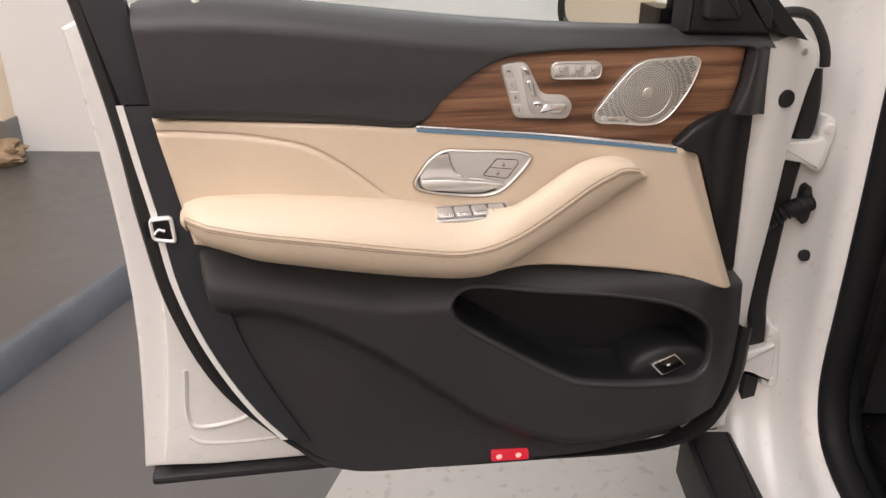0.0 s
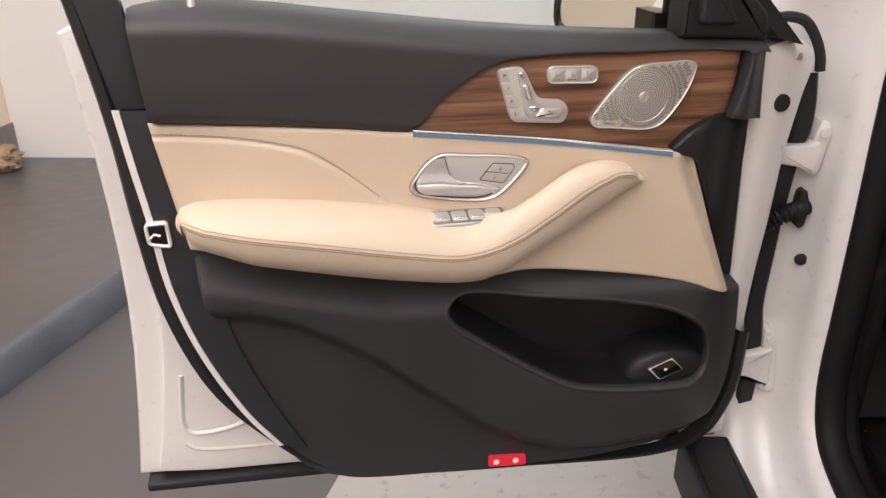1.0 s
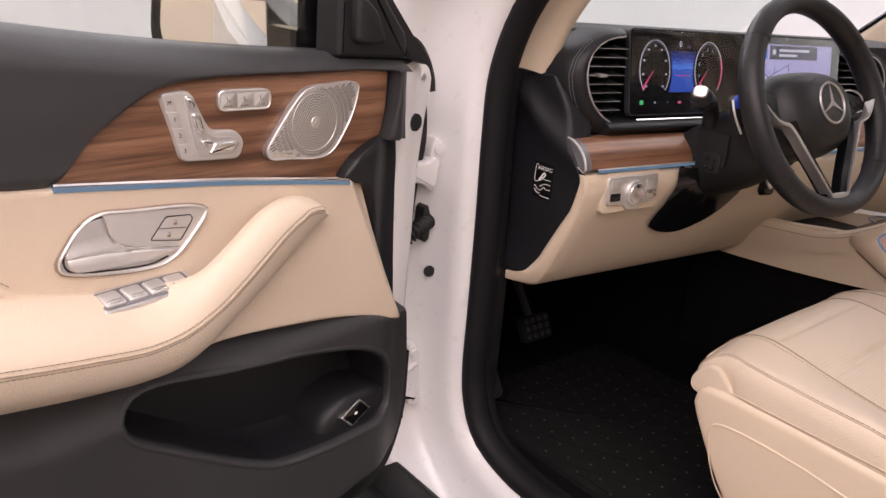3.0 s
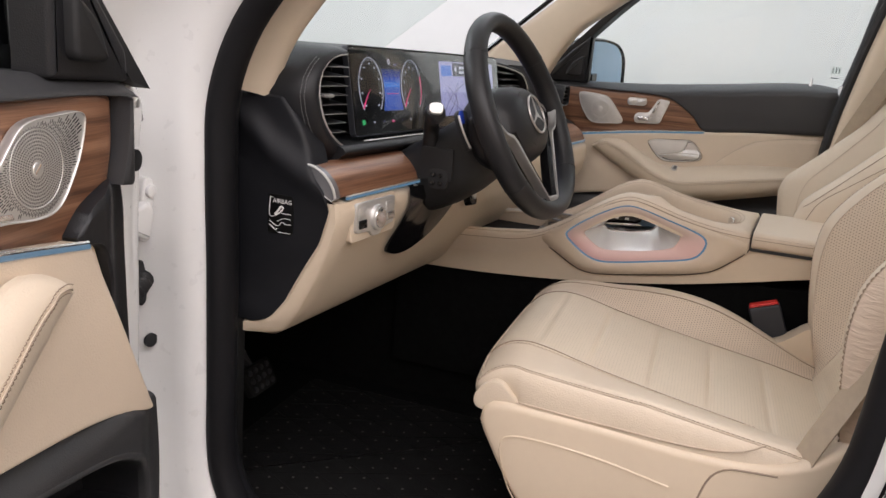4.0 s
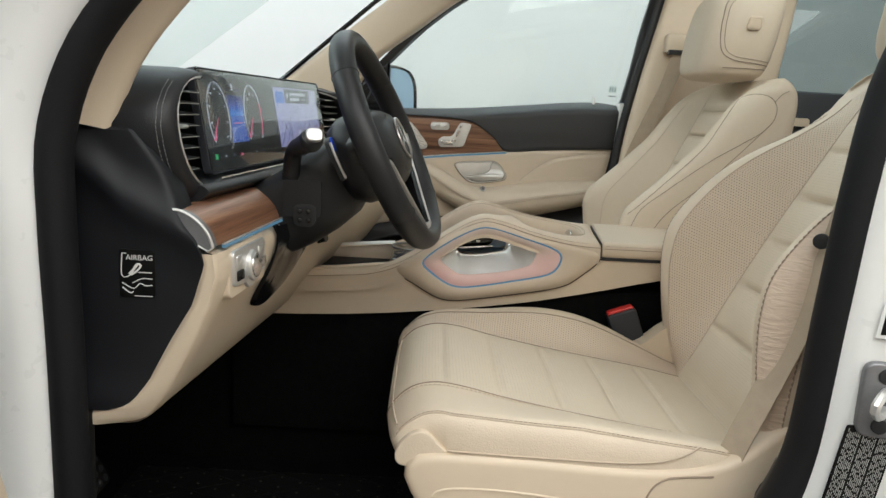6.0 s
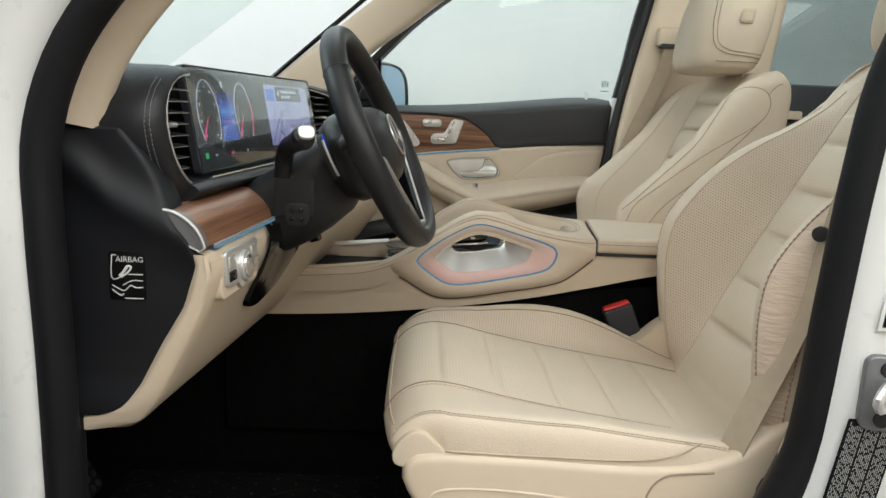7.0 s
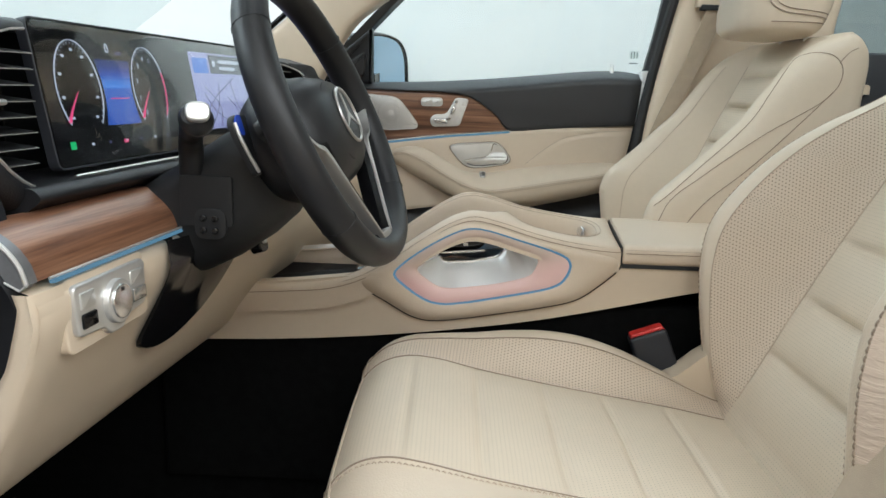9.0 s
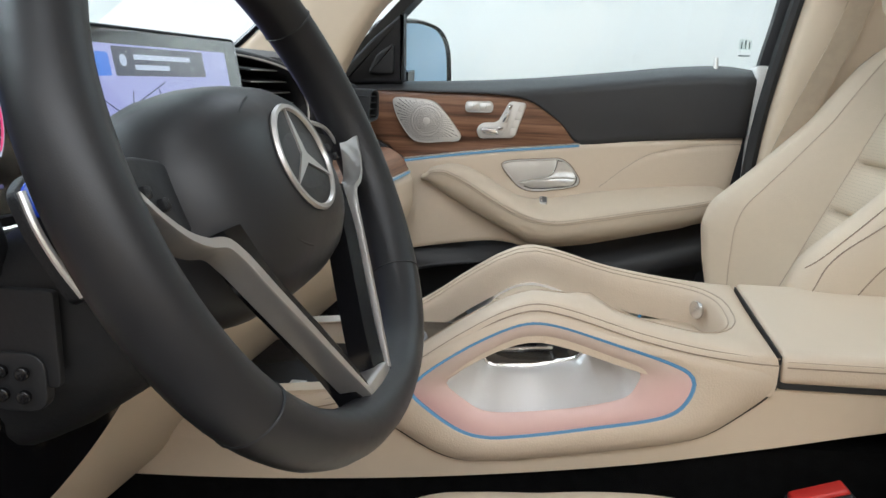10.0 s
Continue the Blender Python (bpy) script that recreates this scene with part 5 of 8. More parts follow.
def side_relief(y, z):
    """A shoulder that runs from the upper front down to the wood trim, and a hollow below it."""
    line = np.interp(y, [0.19, 0.22, 0.26, 0.30, 0.33, 0.40], [0.962, 0.982, 1.000, 1.022, 1.05, 1.10])
    return 0.009 + 0.007 * np.exp(-((z - line) / 0.020) ** 2) - 0.005 * sm(line - z, 0.01, 0.07) * sm(z, 0.76, 0.84) - 0.006 * sm(z - line, 0.01, 0.05) + 0.006 * sm(0.80 - z, 0, 0.05)


sp = part("side_panel", patch(SIDE, [((0.40, z), (y, z)) for z, y in zip(SZ, SY)], side_relief, 60, 36, 0.010, 0.04), M_side, dash, "black side panel with airbag label")
# label
lf = Frame((-0.7395, 0.2855, 0.927), (0, -1, 0), (0, 0, 1), (-1, 0, 0))
lb = part("airbag_label", slab(lf, rounded([(-0.0225, -0.031), (0.0225, -0.031), (0.0225, 0.031), (-0.0225, 0.031)], 0.004), -0.002, 0.0012, 0.0002), M_label, sp, "black warning label with white drawing")
text_mesh("label_text", "AIRBAG", 0.0098, lf, 0.003, 0.0205, 0.0013, M_print, lb)
for pts, r in (([(-0.0185, 0.026), (-0.0185, -0.004), (-0.012, -0.004), (0.000, 0.010), (0.002, 0.014)], 0.0008), ([(-0.0185, 0.026), (-0.013, 0.026)], 0.0008), ([(-0.008, -0.002), (0.0, 0.004), (0.005, 0.011), (0.001, 0.013), (-0.006, 0.004), (-0.010, 0.0)], 0.0016), ([(0.001, 0.002), (0.019, 0.002)], 0.0008), ([(-0.006, -0.012), (0.006, -0.006), (0.019, -0.006)], 0.0008), ([(-0.019, -0.012), (-0.004, -0.019), (0.004, -0.012), (0.010, -0.015), (0.019, -0.014)], 0.0008), ([(-0.019, -0.018), (-0.008, -0.025), (-0.005, -0.023)], 0.001)):
    part("drawing_line", tube([lf(a, b, 0.0012) for a, b in spline(pts, 14)], r, 4), M_print, lb)
part("print_bar", box((-0.004, -0.0295, 0.0011), (0.019, -0.0282, 0.0015), 0.0004, None, lf), M_print, lb, smooth=False)
# leather hood round vents and screen
POD = spline([(-0.712, 1.115), (-0.704, 1.148), (-0.672, 1.171), (-0.60, 1.178), (-0.25, 1.181), (0.077, 1.178), (0.15, 1.168), (0.215, 1.142), (0.245, 1.10), (0.225, 1.058), (0.15, 1.034), (0.0, 1.030), (-0.55, 1.022), (-0.645, 1.034), (-0.695, 1.072)], 110, True)
PN = np.roll(POD, -1, 0) - np.roll(POD, 1, 0)
PN = np.stack([PN[:, 1], -PN[:, 0]], 1) / np.linalg.norm(PN, axis=1)[:, None]
if (POD[0] - POD.mean(0)) @ PN[0] < 0:
    PN = -PN
BACK = [0.062 * float(sm(p[1], 1.07, 1.175)) * (0.08 + 0.92 * float(sm(p[0], -0.64, -0.57)) * float(sm(0.20 - p[0], 0.0, 0.12))) for p in POD]
hood = [[FACE(*(p + n * d * (1 - 0.62 * float(sm(p[1], 1.11, 1.165)))), max(w - bk_, -0.36)) for d, w in ((0.030, -0.36), (0.030, -0.275), (0.024, -0.252), (0.014, -0.243), (0.004, -0.242), (-0.003, -0.248), (-0.004, -0.262), (-0.004, -0.335))] for p, n, bk_ in zip(POD, PN, BACK)]
hd = part("instrument_hood", loft(hood, False, False, None, True), M_black, dash, "black leather hood with stitching", angle=60)
turn = list(range(55, 110)) + list(range(55))
for q0, q1, f in ((1, 2, 0.62), (1, 2, 0.88)):
    row = [hood[i][q0] * (1 - f) + hood[i][q1] * f + FACE.w * 0.0006 - FACE.u * 0.0006 for i in turn if POD[i][0] < -0.61 and 1.036 < POD[i][1] < 1.168]
    part("hood_stitching", stitches(row, FACE.w * 0.8 - FACE.u * 0.6, 0.0062, 0.0044, 0.0005), M_thread, hd, "grey stitching")
part("chrome_line", tube([FACE(*(p + n * 0.0005), -0.2435 - bk_) for p, n, bk_ in zip(POD, PN, BACK)], 0.0017, 6, True), M_chrome, hd, "thin chrome line")
part("vent_back", slab(FACE, [tuple(p) for p in POD], -0.36, -0.325, 0.002), M_rubber, hd)
for side, x0, x1 in (("l", -0.700, -0.600), ("r", 0.088, 0.225)):
    vt = part("air_vent", ring_band(FACE, rounded([(x0 + 0.004, 1.05), (x1, 1.045), (x1, 1.172), (x0 + 0.02, 1.160)] if side == "l" else [(x0, 1.045), (x1 - 0.03, 1.05), (x1, 1.10), (x1 - 0.04, 1.150), (x0, 1.172)], 0.02), 0.003, -0.335, -0.300, 0.001), M_rubber, dash, "air vent with chrome-edged slats")
    for k in range(8):
        z = 1.053 + 0.0150 * k
        half = POD[(POD[:, 0] < -0.5) if side == "l" else (POD[:, 0] > 0.05)]
        row = half[np.argsort(np.abs(half[:, 1] - z))[:2], 0]
        lo, hi = (min(row) + 0.008, x1 - 0.004) if side == "l" else (x0 + 0.004, max(row) - 0.008)
        sl = part("slat", slab(dframe((0, 0.285, z), (1, 0, 0), (0, 1, 0.1), (0, -0.1, 1)), rounded([(lo, -0.02), (hi, -0.02), (hi, 0.03), (lo, 0.03)], 0.003), -0.0012, 0.0012, 0.0006), M_rubber, vt)
        part("slat_edge", tube([DP(lo, 0.2645, z - 0.002), DP(hi, 0.2645, z - 0.002)], 0.0006, 5), M_satin, sl, "chrome slat edge")
    xm = (x0 + x1) / 2 - (0.01 if side == "l" else -0.01)
    part("vent_knob", box((xm - 0.010, 1.108, -0.275), (xm + 0.010, 1.114, -0.258), 0.003, None, FACE), M_chrome, vt, "silver vent knob")
# screen
SCR = dframe((-0.258, 0.266, 1.116), (1, 0, 0), (0, 0.18, 0.9837), (0, -0.9837, 0.18))
scr = part("screen", slab(SCR, rounded([(-0.333, -0.074), (0.333, -0.074), (0.333, 0.076), (-0.333, 0.076)], 0.010), -0.010, 0.0, 0.002), M_gloss, dash, "wide glossy black display, switched on")
part("screen_frame", ring_band(SCR, rounded([(-0.3345, -0.0755), (0.3345, -0.0755), (0.3345, 0.0775), (-0.3345, 0.0775)], 0.011), 0.0022, -0.010, 0.001, 0.0006), M_navy, scr, "thin dark edge")
M_blue = emit("blue_display", (0.05, 0.22, 0.85), 0.9)
M_map = emit("pale_map_display", (0.46, 0.46, 0.82), 0.9)
M_line = emit("white_display", (0.75, 0.8, 0.95), 0.8)
M_dark = emit("dark_display_bar", (0.03, 0.03, 0.07), 0.8)
M_redd = emit("red_display", (0.95, 0.07, 0.24), 0.95)
M_green = emit("green_display", (0.05, 0.7, 0.2), 0.8)
M_road = emit("map_road_display", (0.10, 0.10, 0.22), 0.7)


def glow(name, outline, material, label="", h=0.0006):
    return part(name, slab(SCR, outline, -0.001, h, 0.0001), material, scr, label, smooth=False)


for cx, cy in ((-0.268, 0.006), (-0.118, 0.006)):
    arc = [SCR(cx + 0.040 * math.cos(a), cy + 0.052 * math.sin(a), 0.0006) for a in np.linspace(radians(225), radians(-45), 40)]
    part("gauge_ring", tube(arc, 0.0006, 4), M_line, scr, "lit white gauge ring")
    for k in range(33):
        a = radians(225 - 270 * k / 32)
        c_, s_ = math.cos(a), math.sin(a)
        part("gauge_tick", tube([SCR(cx + 0.0385 * c_, cy + 0.050 * s_, 0.0005), SCR(cx + 0.0365 * c_, cy + 0.0475 * s_, 0.0005)], 0.0003, 3), M_line, scr)
    for k in range(6 if cx > -0.2 else 0):
        a = radians(228 - 32 * k)
        text_mesh("gauge_digit", "012345"[k], 0.0085, SCR, cx + 0.0285 * math.cos(a), cy + 0.038 * math.sin(a), 0.0006, M_line, scr)
    for k in range(9 if cx < -0.2 else 0):
        a = radians(225 - 270 * k / 8)
        part("gauge_mark", box((-0.0024, -0.0014, -0.001), (0.0024, 0.0014, 0.0006), 0.0005, None, Frame(SCR(cx + 0.031 * math.cos(a), cy + 0.042 * math.sin(a), 0), SCR.u, SCR.v, SCR.w)), M_line, scr, smooth=False)
    part("gauge_needle", tube([SCR(cx - 0.031, cy - 0.034, 0.0006), SCR(cx - 0.022, cy - 0.022, 0.0006), SCR(cx - 0.004, cy - 0.002, 0.0006)], [0.0021, 0.0012, 0.0004], 4), M_redd, scr, "red gauge needle")
part("red_zone", tube([SCR(-0.118 + 0.039 * math.cos(q), 0.006 + 0.0505 * math.sin(q), 0.0007) for q in np.linspace(radians(25), radians(-40), 16)], 0.0009, 4), M_redd, scr, "red zone of the gauge")
for k in range(16):
    v = k / 15
    f = 0.55 + 0.20 * v if v < 0.56 else math.exp(-((v - 0.58) / 0.24) ** 2)
    m_ = emit("blue_display_band", (0.01 + 0.05 * f * f, 0.03 + 0.24 * f * f, 0.14 + 0.78 * f), 0.85)
    y0, y1 = -0.034 + 0.0046 * k, -0.034 + 0.0046 * (k + 1)
    e = 0.0065 * (1 - (2 * v - 1) ** 2)
    glow("blue_field", [(-0.228 + e, y0), (-0.157 - e, y0), (-0.157 - e, y1), (-0.228 + e, y1)], m_, "blue glowing display band")
glow("blue_line", [(-0.212, -0.0045), (-0.172, -0.0045), (-0.172, -0.0035), (-0.212, -0.0035)], M_redd, "", 0.0009)
text_mesh("display_digit", "0", 0.016, SCR, -0.200, 0.052, 0.0009, M_line, scr)
glow("small_bar", rounded([(-0.182, 0.046), (-0.170, 0.046), (-0.170, 0.050), (-0.182, 0.050)], 0.001), M_road)
glow("green_sign", rounded([(-0.306, -0.056), (-0.297, -0.056), (-0.297, -0.048), (-0.306, -0.048)], 0.001), M_green)
glow("red_sign", rounded([(-0.203, -0.055), (-0.194, -0.055), (-0.194, -0.051), (-0.203, -0.051)], 0.001), M_redd)
for k in range(6):
    glow("small_sign", rounded([(-0.268 + 0.034 * k, -0.054), (-0.264 + 0.034 * k, -0.054), (-0.264 + 0.034 * k, -0.051), (-0.268 + 0.034 * k, -0.051)], 0.0005), M_road if k % 2 else M_line)
glow("map_field", rounded([(0.010, -0.052), (0.302, -0.052), (0.302, 0.060), (0.010, 0.060)], 0.002), M_map, "pale lilac map display", 0.0004)
glow("message_bar", rounded([(0.075, 0.030), (0.245, 0.030), (0.245, 0.058), (0.075, 0.058)], 0.002), M_dark, "dark message bar", 0.0009)
glow("car_picture", rounded([(0.018, 0.030), (0.068, 0.030), (0.068, 0.052), (0.018, 0.052)], 0.003), M_blue, "", 0.0009)
part("message_dot", disc(SCR(0.090, 0.045, 0.0008), SCR.w, 0.006, 0.0005), M_line, scr)
glow("message_line", rounded([(0.108, 0.046), (0.215, 0.046), (0.215, 0.051), (0.108, 0.051)], 0.001), M_line, "", 0.0012)
glow("message_line", rounded([(0.108, 0.036), (0.170, 0.036), (0.170, 0.041), (0.108, 0.041)], 0.001), M_line, "", 0.0012)
random.seed(9)
for k in range(9):
    a0 = (random.uniform(0.015, 0.29), -0.05)
    a1 = (random.uniform(0.015, 0.295), random.uniform(-0.01, 0.028))
    mid = ((a0[0] + a1[0]) / 2 + random.uniform(-0.03, 0.03), (a0[1] + a1[1]) / 2)
    part("map_road", tube([SCR(x, y, 0.0004) for x, y in spline([a0, mid, a1], 12)], 0.0008, 4), M_road, scr)
M_cover = glass("display_cover_glass", (0.97, 0.97, 0.97), 0.1, 0.03)
nt = M_cover.node_tree
face, power, gain = nt.nodes.new("ShaderNodeLayerWeight"), nt.nodes.new("ShaderNodeMath"), nt.nodes.new("ShaderNodeMath")
face.inputs["Blend"].default_value = 0.5
power.operation, power.inputs[1].default_value = "POWER", 3.0
gain.operation, gain.inputs[1].default_value, gain.inputs[2].default_value = "MULTIPLY_ADD", 0.8, 0.025
nt.links.new(face.outputs["Facing"], power.inputs[0])
nt.links.new(power.outputs[0], gain.inputs[0])
nt.links.new(gain.outputs[0], next(n for n in nt.nodes if n.type == "MIX_SHADER").inputs[0])
part("cover_glass", slab(SCR, rounded([(-0.331, -0.072), (0.331, -0.072), (0.331, 0.074), (-0.331, 0.074)], 0.009), 0.0016, 0.0024, 0.0004), M_cover, scr, "reflecting display cover glass").visible_shadow = False
# ledge under the screen
part("screen_ledge", dsweep(rounded([(0.225, 1.024), (0.235, 1.034), (0.33, 1.034), (0.33, 1.012), (0.25, 1.006)], 0.006, 3), np.linspace(-0.66, 0.20, 6)), M_black, dash, "black leather ledge", angle=60)
part("ledge_chrome", tube([DP(x, 0.240, 1.0365) for x in np.linspace(-0.585, 0.09, 8)], 0.0022, 6), M_bright, dash, "chrome line below the display")
# walnut
WP = spline([(0.262, 1.008), (0.240, 1.012), (0.222, 1.008), (0.204, 0.996), (0.193, 0.982), (0.188, 0.967)], 14)


def wood_strip(x0, x1, n):
    bm = bmesh.new()
    lay = bm.loops.layers.uv.verify()
    xs = np.linspace(x0, x1, n)
    V = [[bm.verts.new(DP(x, y, z)) for y, z in WP] for x in xs]
    for i in range(n - 1):
        for j in range(len(WP) - 1):
            idx = ((i, j), (i + 1, j), (i + 1, j + 1), (i, j + 1))
            f = bm.faces.new([V[a][b] for a, b in idx])
            for l, (a, b) in zip(f.loops, idx):
                l[lay].uv = (xs[a], 0.006 * b)
    return bm


for x0, x1 in ((-0.728, -0.462), (-0.30, 0.66)):
    w_ = part("wood_trim", wood_strip(x0, x1, 12), M_wood, dash, "open-pored walnut dash trim", angle=70)
    part("ambient_strip", loft([[DP(x, y, z) for y, z in ((0.1885, 0.9665), (0.1835, 0.9660), (0.1830, 0.9620), (0.1880, 0.9615))] for x in (x0 + 0.015, x1)]), M_ambient, w_, "thin blue ambient light strip")
    part("trim_line", tube([DP(x0 + 0.01, 0.1845, 0.9675), DP(x1, 0.1845, 0.9675)], 0.0014, 6), M_chrome, w_)
cap_o = [tuple(p) for p in WP] + [(0.194, 0.962), (0.215, 0.972), (0.24, 0.984), (0.262, 0.992)]
part("trim_end", loft([[DP(x, y, z) for y, z in cap_o] for x in (-0.743, -0.728)]), M_steel, dash, "dark grey end cap of the walnut trim")
part("trim_end_edge", tube([DP(-0.7425, y, z) for y, z in WP], 0.0022, 8), M_chrome, dash, "silver edge of the end cap")
part("trim_end_edge", tube([DP(-0.7425, y, z) for y, z in cap_o[len(WP) - 1:]], 0.0014, 8), M_chrome, dash)
part("under_wood", dsweep([(0.262, 1.004), (0.235, 1.004), (0.210, 0.992), (0.197, 0.965), (0.30, 0.955), (0.36, 1.0)], np.linspace(-0.735, 0.70, 6)), M_black, dash)


def knee(x):
    r = float(sm(x, -0.40, -0.17))
    return spline([(0.30, 0.966), (0.215, 0.962), (0.186, 0.955), (0.182, 0.93), (0.192 - 0.01 * r, 0.895), (0.215 - 0.01 * r, 0.84), (0.250, 0.77), (0.279, 0.732), (0.300, 0.722), (0.345, 0.724), (0.36, 0.75)], 34)


def knee_y(z):
    return np.interp(z, [0.722, 0.732, 0.77, 0.84, 0.895, 0.93, 0.955], [0.300, 0.279, 0.250, 0.212, 0.190, 0.182, 0.186])


part("knee_panel", dsweep(knee, np.linspace(-0.738, -0.02, 14), False, False), M_beige_pl, dash, "beige lower dash panel", angle=60)
ends = []
for z in np.concatenate([np.linspace(0.7235, 0.76, 8), np.linspace(0.775, 0.958, 14)]):
    ys = float(np.interp(z, [0.722, 0.740, 0.752, 0.784, 0.846, 0.891, 0.942, 0.972], [0.372, 0.345, 0.300, 0.269, 0.235, 0.209, 0.196, 0.205]))
    yk = float(np.interp(z, [0.722, 0.724, 0.732, 0.77, 0.84, 0.895, 0.93, 0.955], [0.330, 0.300, 0.279, 0.250, 0.2145, 0.1915, 0.182, 0.186]))
    ends.append([(-0.735, ys + 0.010, z), (-0.7455, ys + 0.002, z), (-0.7475, ys - 0.003, z), (-0.7465, (ys + yk) / 2, z), tuple(DP(-0.7425, yk + 0.003, z)), tuple(DP(-0.736, yk - 0.0012, z)), tuple(DP(-0.70, yk - 0.0012, z))])
part("knee_end", loft(ends, False, False), M_beige_pl, dash, "beige end of the lower dash panel", angle=60)
part("lower_dash", dsweep(knee, np.linspace(-0.02, 0.68, 8), False, False), M_beige_pl, dash, "beige lower dash panel before the passenger", angle=60)
part("dash_underside", box((-0.72, 0.31, 0.72), (0.66, 0.80, 0.98), 0.02), M_carpet, dash)
# light switch
LS = dframe((-0.632, 0.183, 0.927), (1, 0, 0), (0, 0.06, 0.998), (0, -0.998, 0.06))
lo_ = rounded([(-0.062, -0.022), (-0.020, -0.024), (-0.012, -0.034), (0.012, -0.034), (0.020, -0.024), (0.058, -0.020), (0.062, 0.026), (-0.062, 0.026)], 0.008)
ls = part("light_switch", slab(LS, lo_, -0.01, 0.005, 0.002), M_chrome, dash, "silver rotary light switch panel")
part("panel_bezel", slab(LS, rounded([(-0.070, -0.038), (0.070, -0.036), (0.070, 0.033), (-0.070, 0.033)], 0.012), -0.02, -0.0005, 0.002), M_beige_pl, ls, "beige bezel")
kn = part("knob", disc(LS(0.002, -0.004, 0.004), LS.w, 0.022, 0.007, 40, 0.002), M_chrome, ls, "round silver knob")
part("knob_face", disc(LS(0.002, -0.004, 0.0105), LS.w, 0.0170, 0.003, 40, 0.0012), M_bright, kn)
part("knob_mark", box((-0.001, 0.006, 0.0125), (0.005, 0.010, 0.0139), 0.0006, None, LS), M_rubber, kn, smooth=False)
part("key_button", box((-0.055, -0.016, 0.004), (-0.032, -0.002, 0.0075), 0.002, None, LS), M_gloss, ls, "black push button")
part("key_button", box((0.030, -0.014, 0.004), (0.055, 0.000, 0.0085), 0.002, None, LS), M_bright, ls, "bright push button")
part("key_button", box((0.030, 0.004, 0.004), (0.055, 0.018, 0.007), 0.002, None, LS), M_chrome, ls)
part("key_button", box((-0.055, 0.002, 0.004), (-0.032, 0.018, 0.007), 0.002, None, LS), M_chrome, ls)
# black lower cover beside the column
co = spline([(-0.505, 0.962), (-0.508, 0.930), (-0.521, 0.895), (-0.535, 0.860), (-0.536, 0.844), (-0.520, 0.832), (-0.451, 0.821), (-0.40, 0.834), (-0.35, 0.864), (-0.316, 0.908), (-0.29, 0.945), (-0.275, 0.962)], 60)
part("column_cover", loft([[DP(x, knee_y(z) + 0.01, z) for x, z in co], [DP(x, knee_y(z) - 0.006, z) for x, z in co], [DP(-0.415 + (x + 0.385) * 0.9, knee_y(0.955 - (0.955 - z) * 0.93) - 0.009, 0.955 - (0.955 - z) * 0.93) for x, z in co], [DP(-0.415 + (x + 0.385) * 0.5, knee_y(0.955 - (0.955 - z) * 0.5) - 0.010, 0.955 - (0.955 - z) * 0.5) for x, z in co], [DP(-0.415, 0.176, 0.958) for x, z in co]], False, False), M_gloss, dash, "gloss black cover under the steering column")
# start button and small levers
sb = part("start_button", slab(dframe((-0.245, knee_y(0.91) - 0.008, 0.912), (1, 0, 0), (0, 0.3, 0.95), (0, -0.95, 0.3)), rounded([(-0.016, -0.024), (0.016, -0.024), (0.016, 0.024), (-0.016, 0.024)], 0.012), -0.01, 0.006, 0.002), M_gloss, dash, "black start button in a silver frame")
part("button_face", disc(DP(-0.245, knee_y(0.91) - 0.014, 0.914), (0, -0.95, 0.3), 0.0125, 0.004), M_chrome, sb)
# far end air vent
fv = part("side_vent", ring_band(FACE, rounded([(0.62, 1.06), (0.70, 1.065), (0.70, 1.125), (0.64, 1.13)], 0.02), 0.006, -0.33, -0.262, 0.003), M_black, dash, "small air vent at the far end")
for k in range(4):
    part("slat", box((0.632, 1.073 + 0.013 * k, -0.31), (0.695, 1.075 + 0.013 * k, -0.268), 0.0008, None, FACE), M_rubber, fv)
part("vent_body", box((0.60, 1.045, -0.42), (0.71, 1.140, -0.305), 0.02, None, FACE), M_black, fv)
part("dash_grille", slab(dframe((-0.655, 0.36, 1.172), (1, 0.25, 0), (0, 1, 0.02), (0, -0.02, 1)), rounded([(-0.03, -0.03), (0.03, -0.02), (0.03, 0.06), (-0.02, 0.06)], 0.012), -0.01, 0.012, 0.002), M_rubber, dash, "small dark grille on the dash top")

# steering column and wheel
whl = thing("steering_wheel", tuple(DP(-0.3800, 0.0307, 1.0915)), "black leather steering wheel with silver spokes", "steering wheel")
TI = radians(25.05)
WF = dframe((-0.3800, 0.0307, 1.0915), (1, 0, 0), (0, math.sin(TI), math.cos(TI)), (0, -math.cos(TI), math.sin(TI)))


def rim_r(a):
    return 0.1785 - 0.007 * max(0.0, -math.sin(a)) ** 6


rings = []
for i in range(96):
    a = 2 * math.pi * i / 96
    r = rim_r(a)
    fat = 1.0 + 0.10 * abs(math.cos(a)) ** 2
    rings.append([WF((r + 0.0165 * fat * math.cos(b)) * math.cos(a), (r + 0.0165 * fat * math.cos(b)) * math.sin(a), 0.0205 * math.sin(b)) for b in (2 * math.pi * k / 16 for k in range(16))])
rim = part("rim", loft(rings, True, False, None, True), M_wheel, whl, "black leather rim")
for a in (38, 142, 218, 322):
    t = radians(a)
    part("rim_seam", tube([WF((rim_r(t) + 0.0172 * math.cos(b)) * math.cos(t), (rim_r(t) + 0.0172 * math.cos(b)) * math.sin(t), 0.0208 * math.sin(b)) for b in np.linspace(0, 2 * math.pi, 20)[:-1]], 0.0008, 4, True), M_rubber, rim)
hubo = [(0.106 * math.copysign(abs(math.cos(a)) ** 0.72, math.cos(a)), -0.007 + 0.076 * math.copysign(abs(math.sin(a)) ** 0.8, math.sin(a))) for a in (2 * math.pi * i / 40 for i in range(40))]
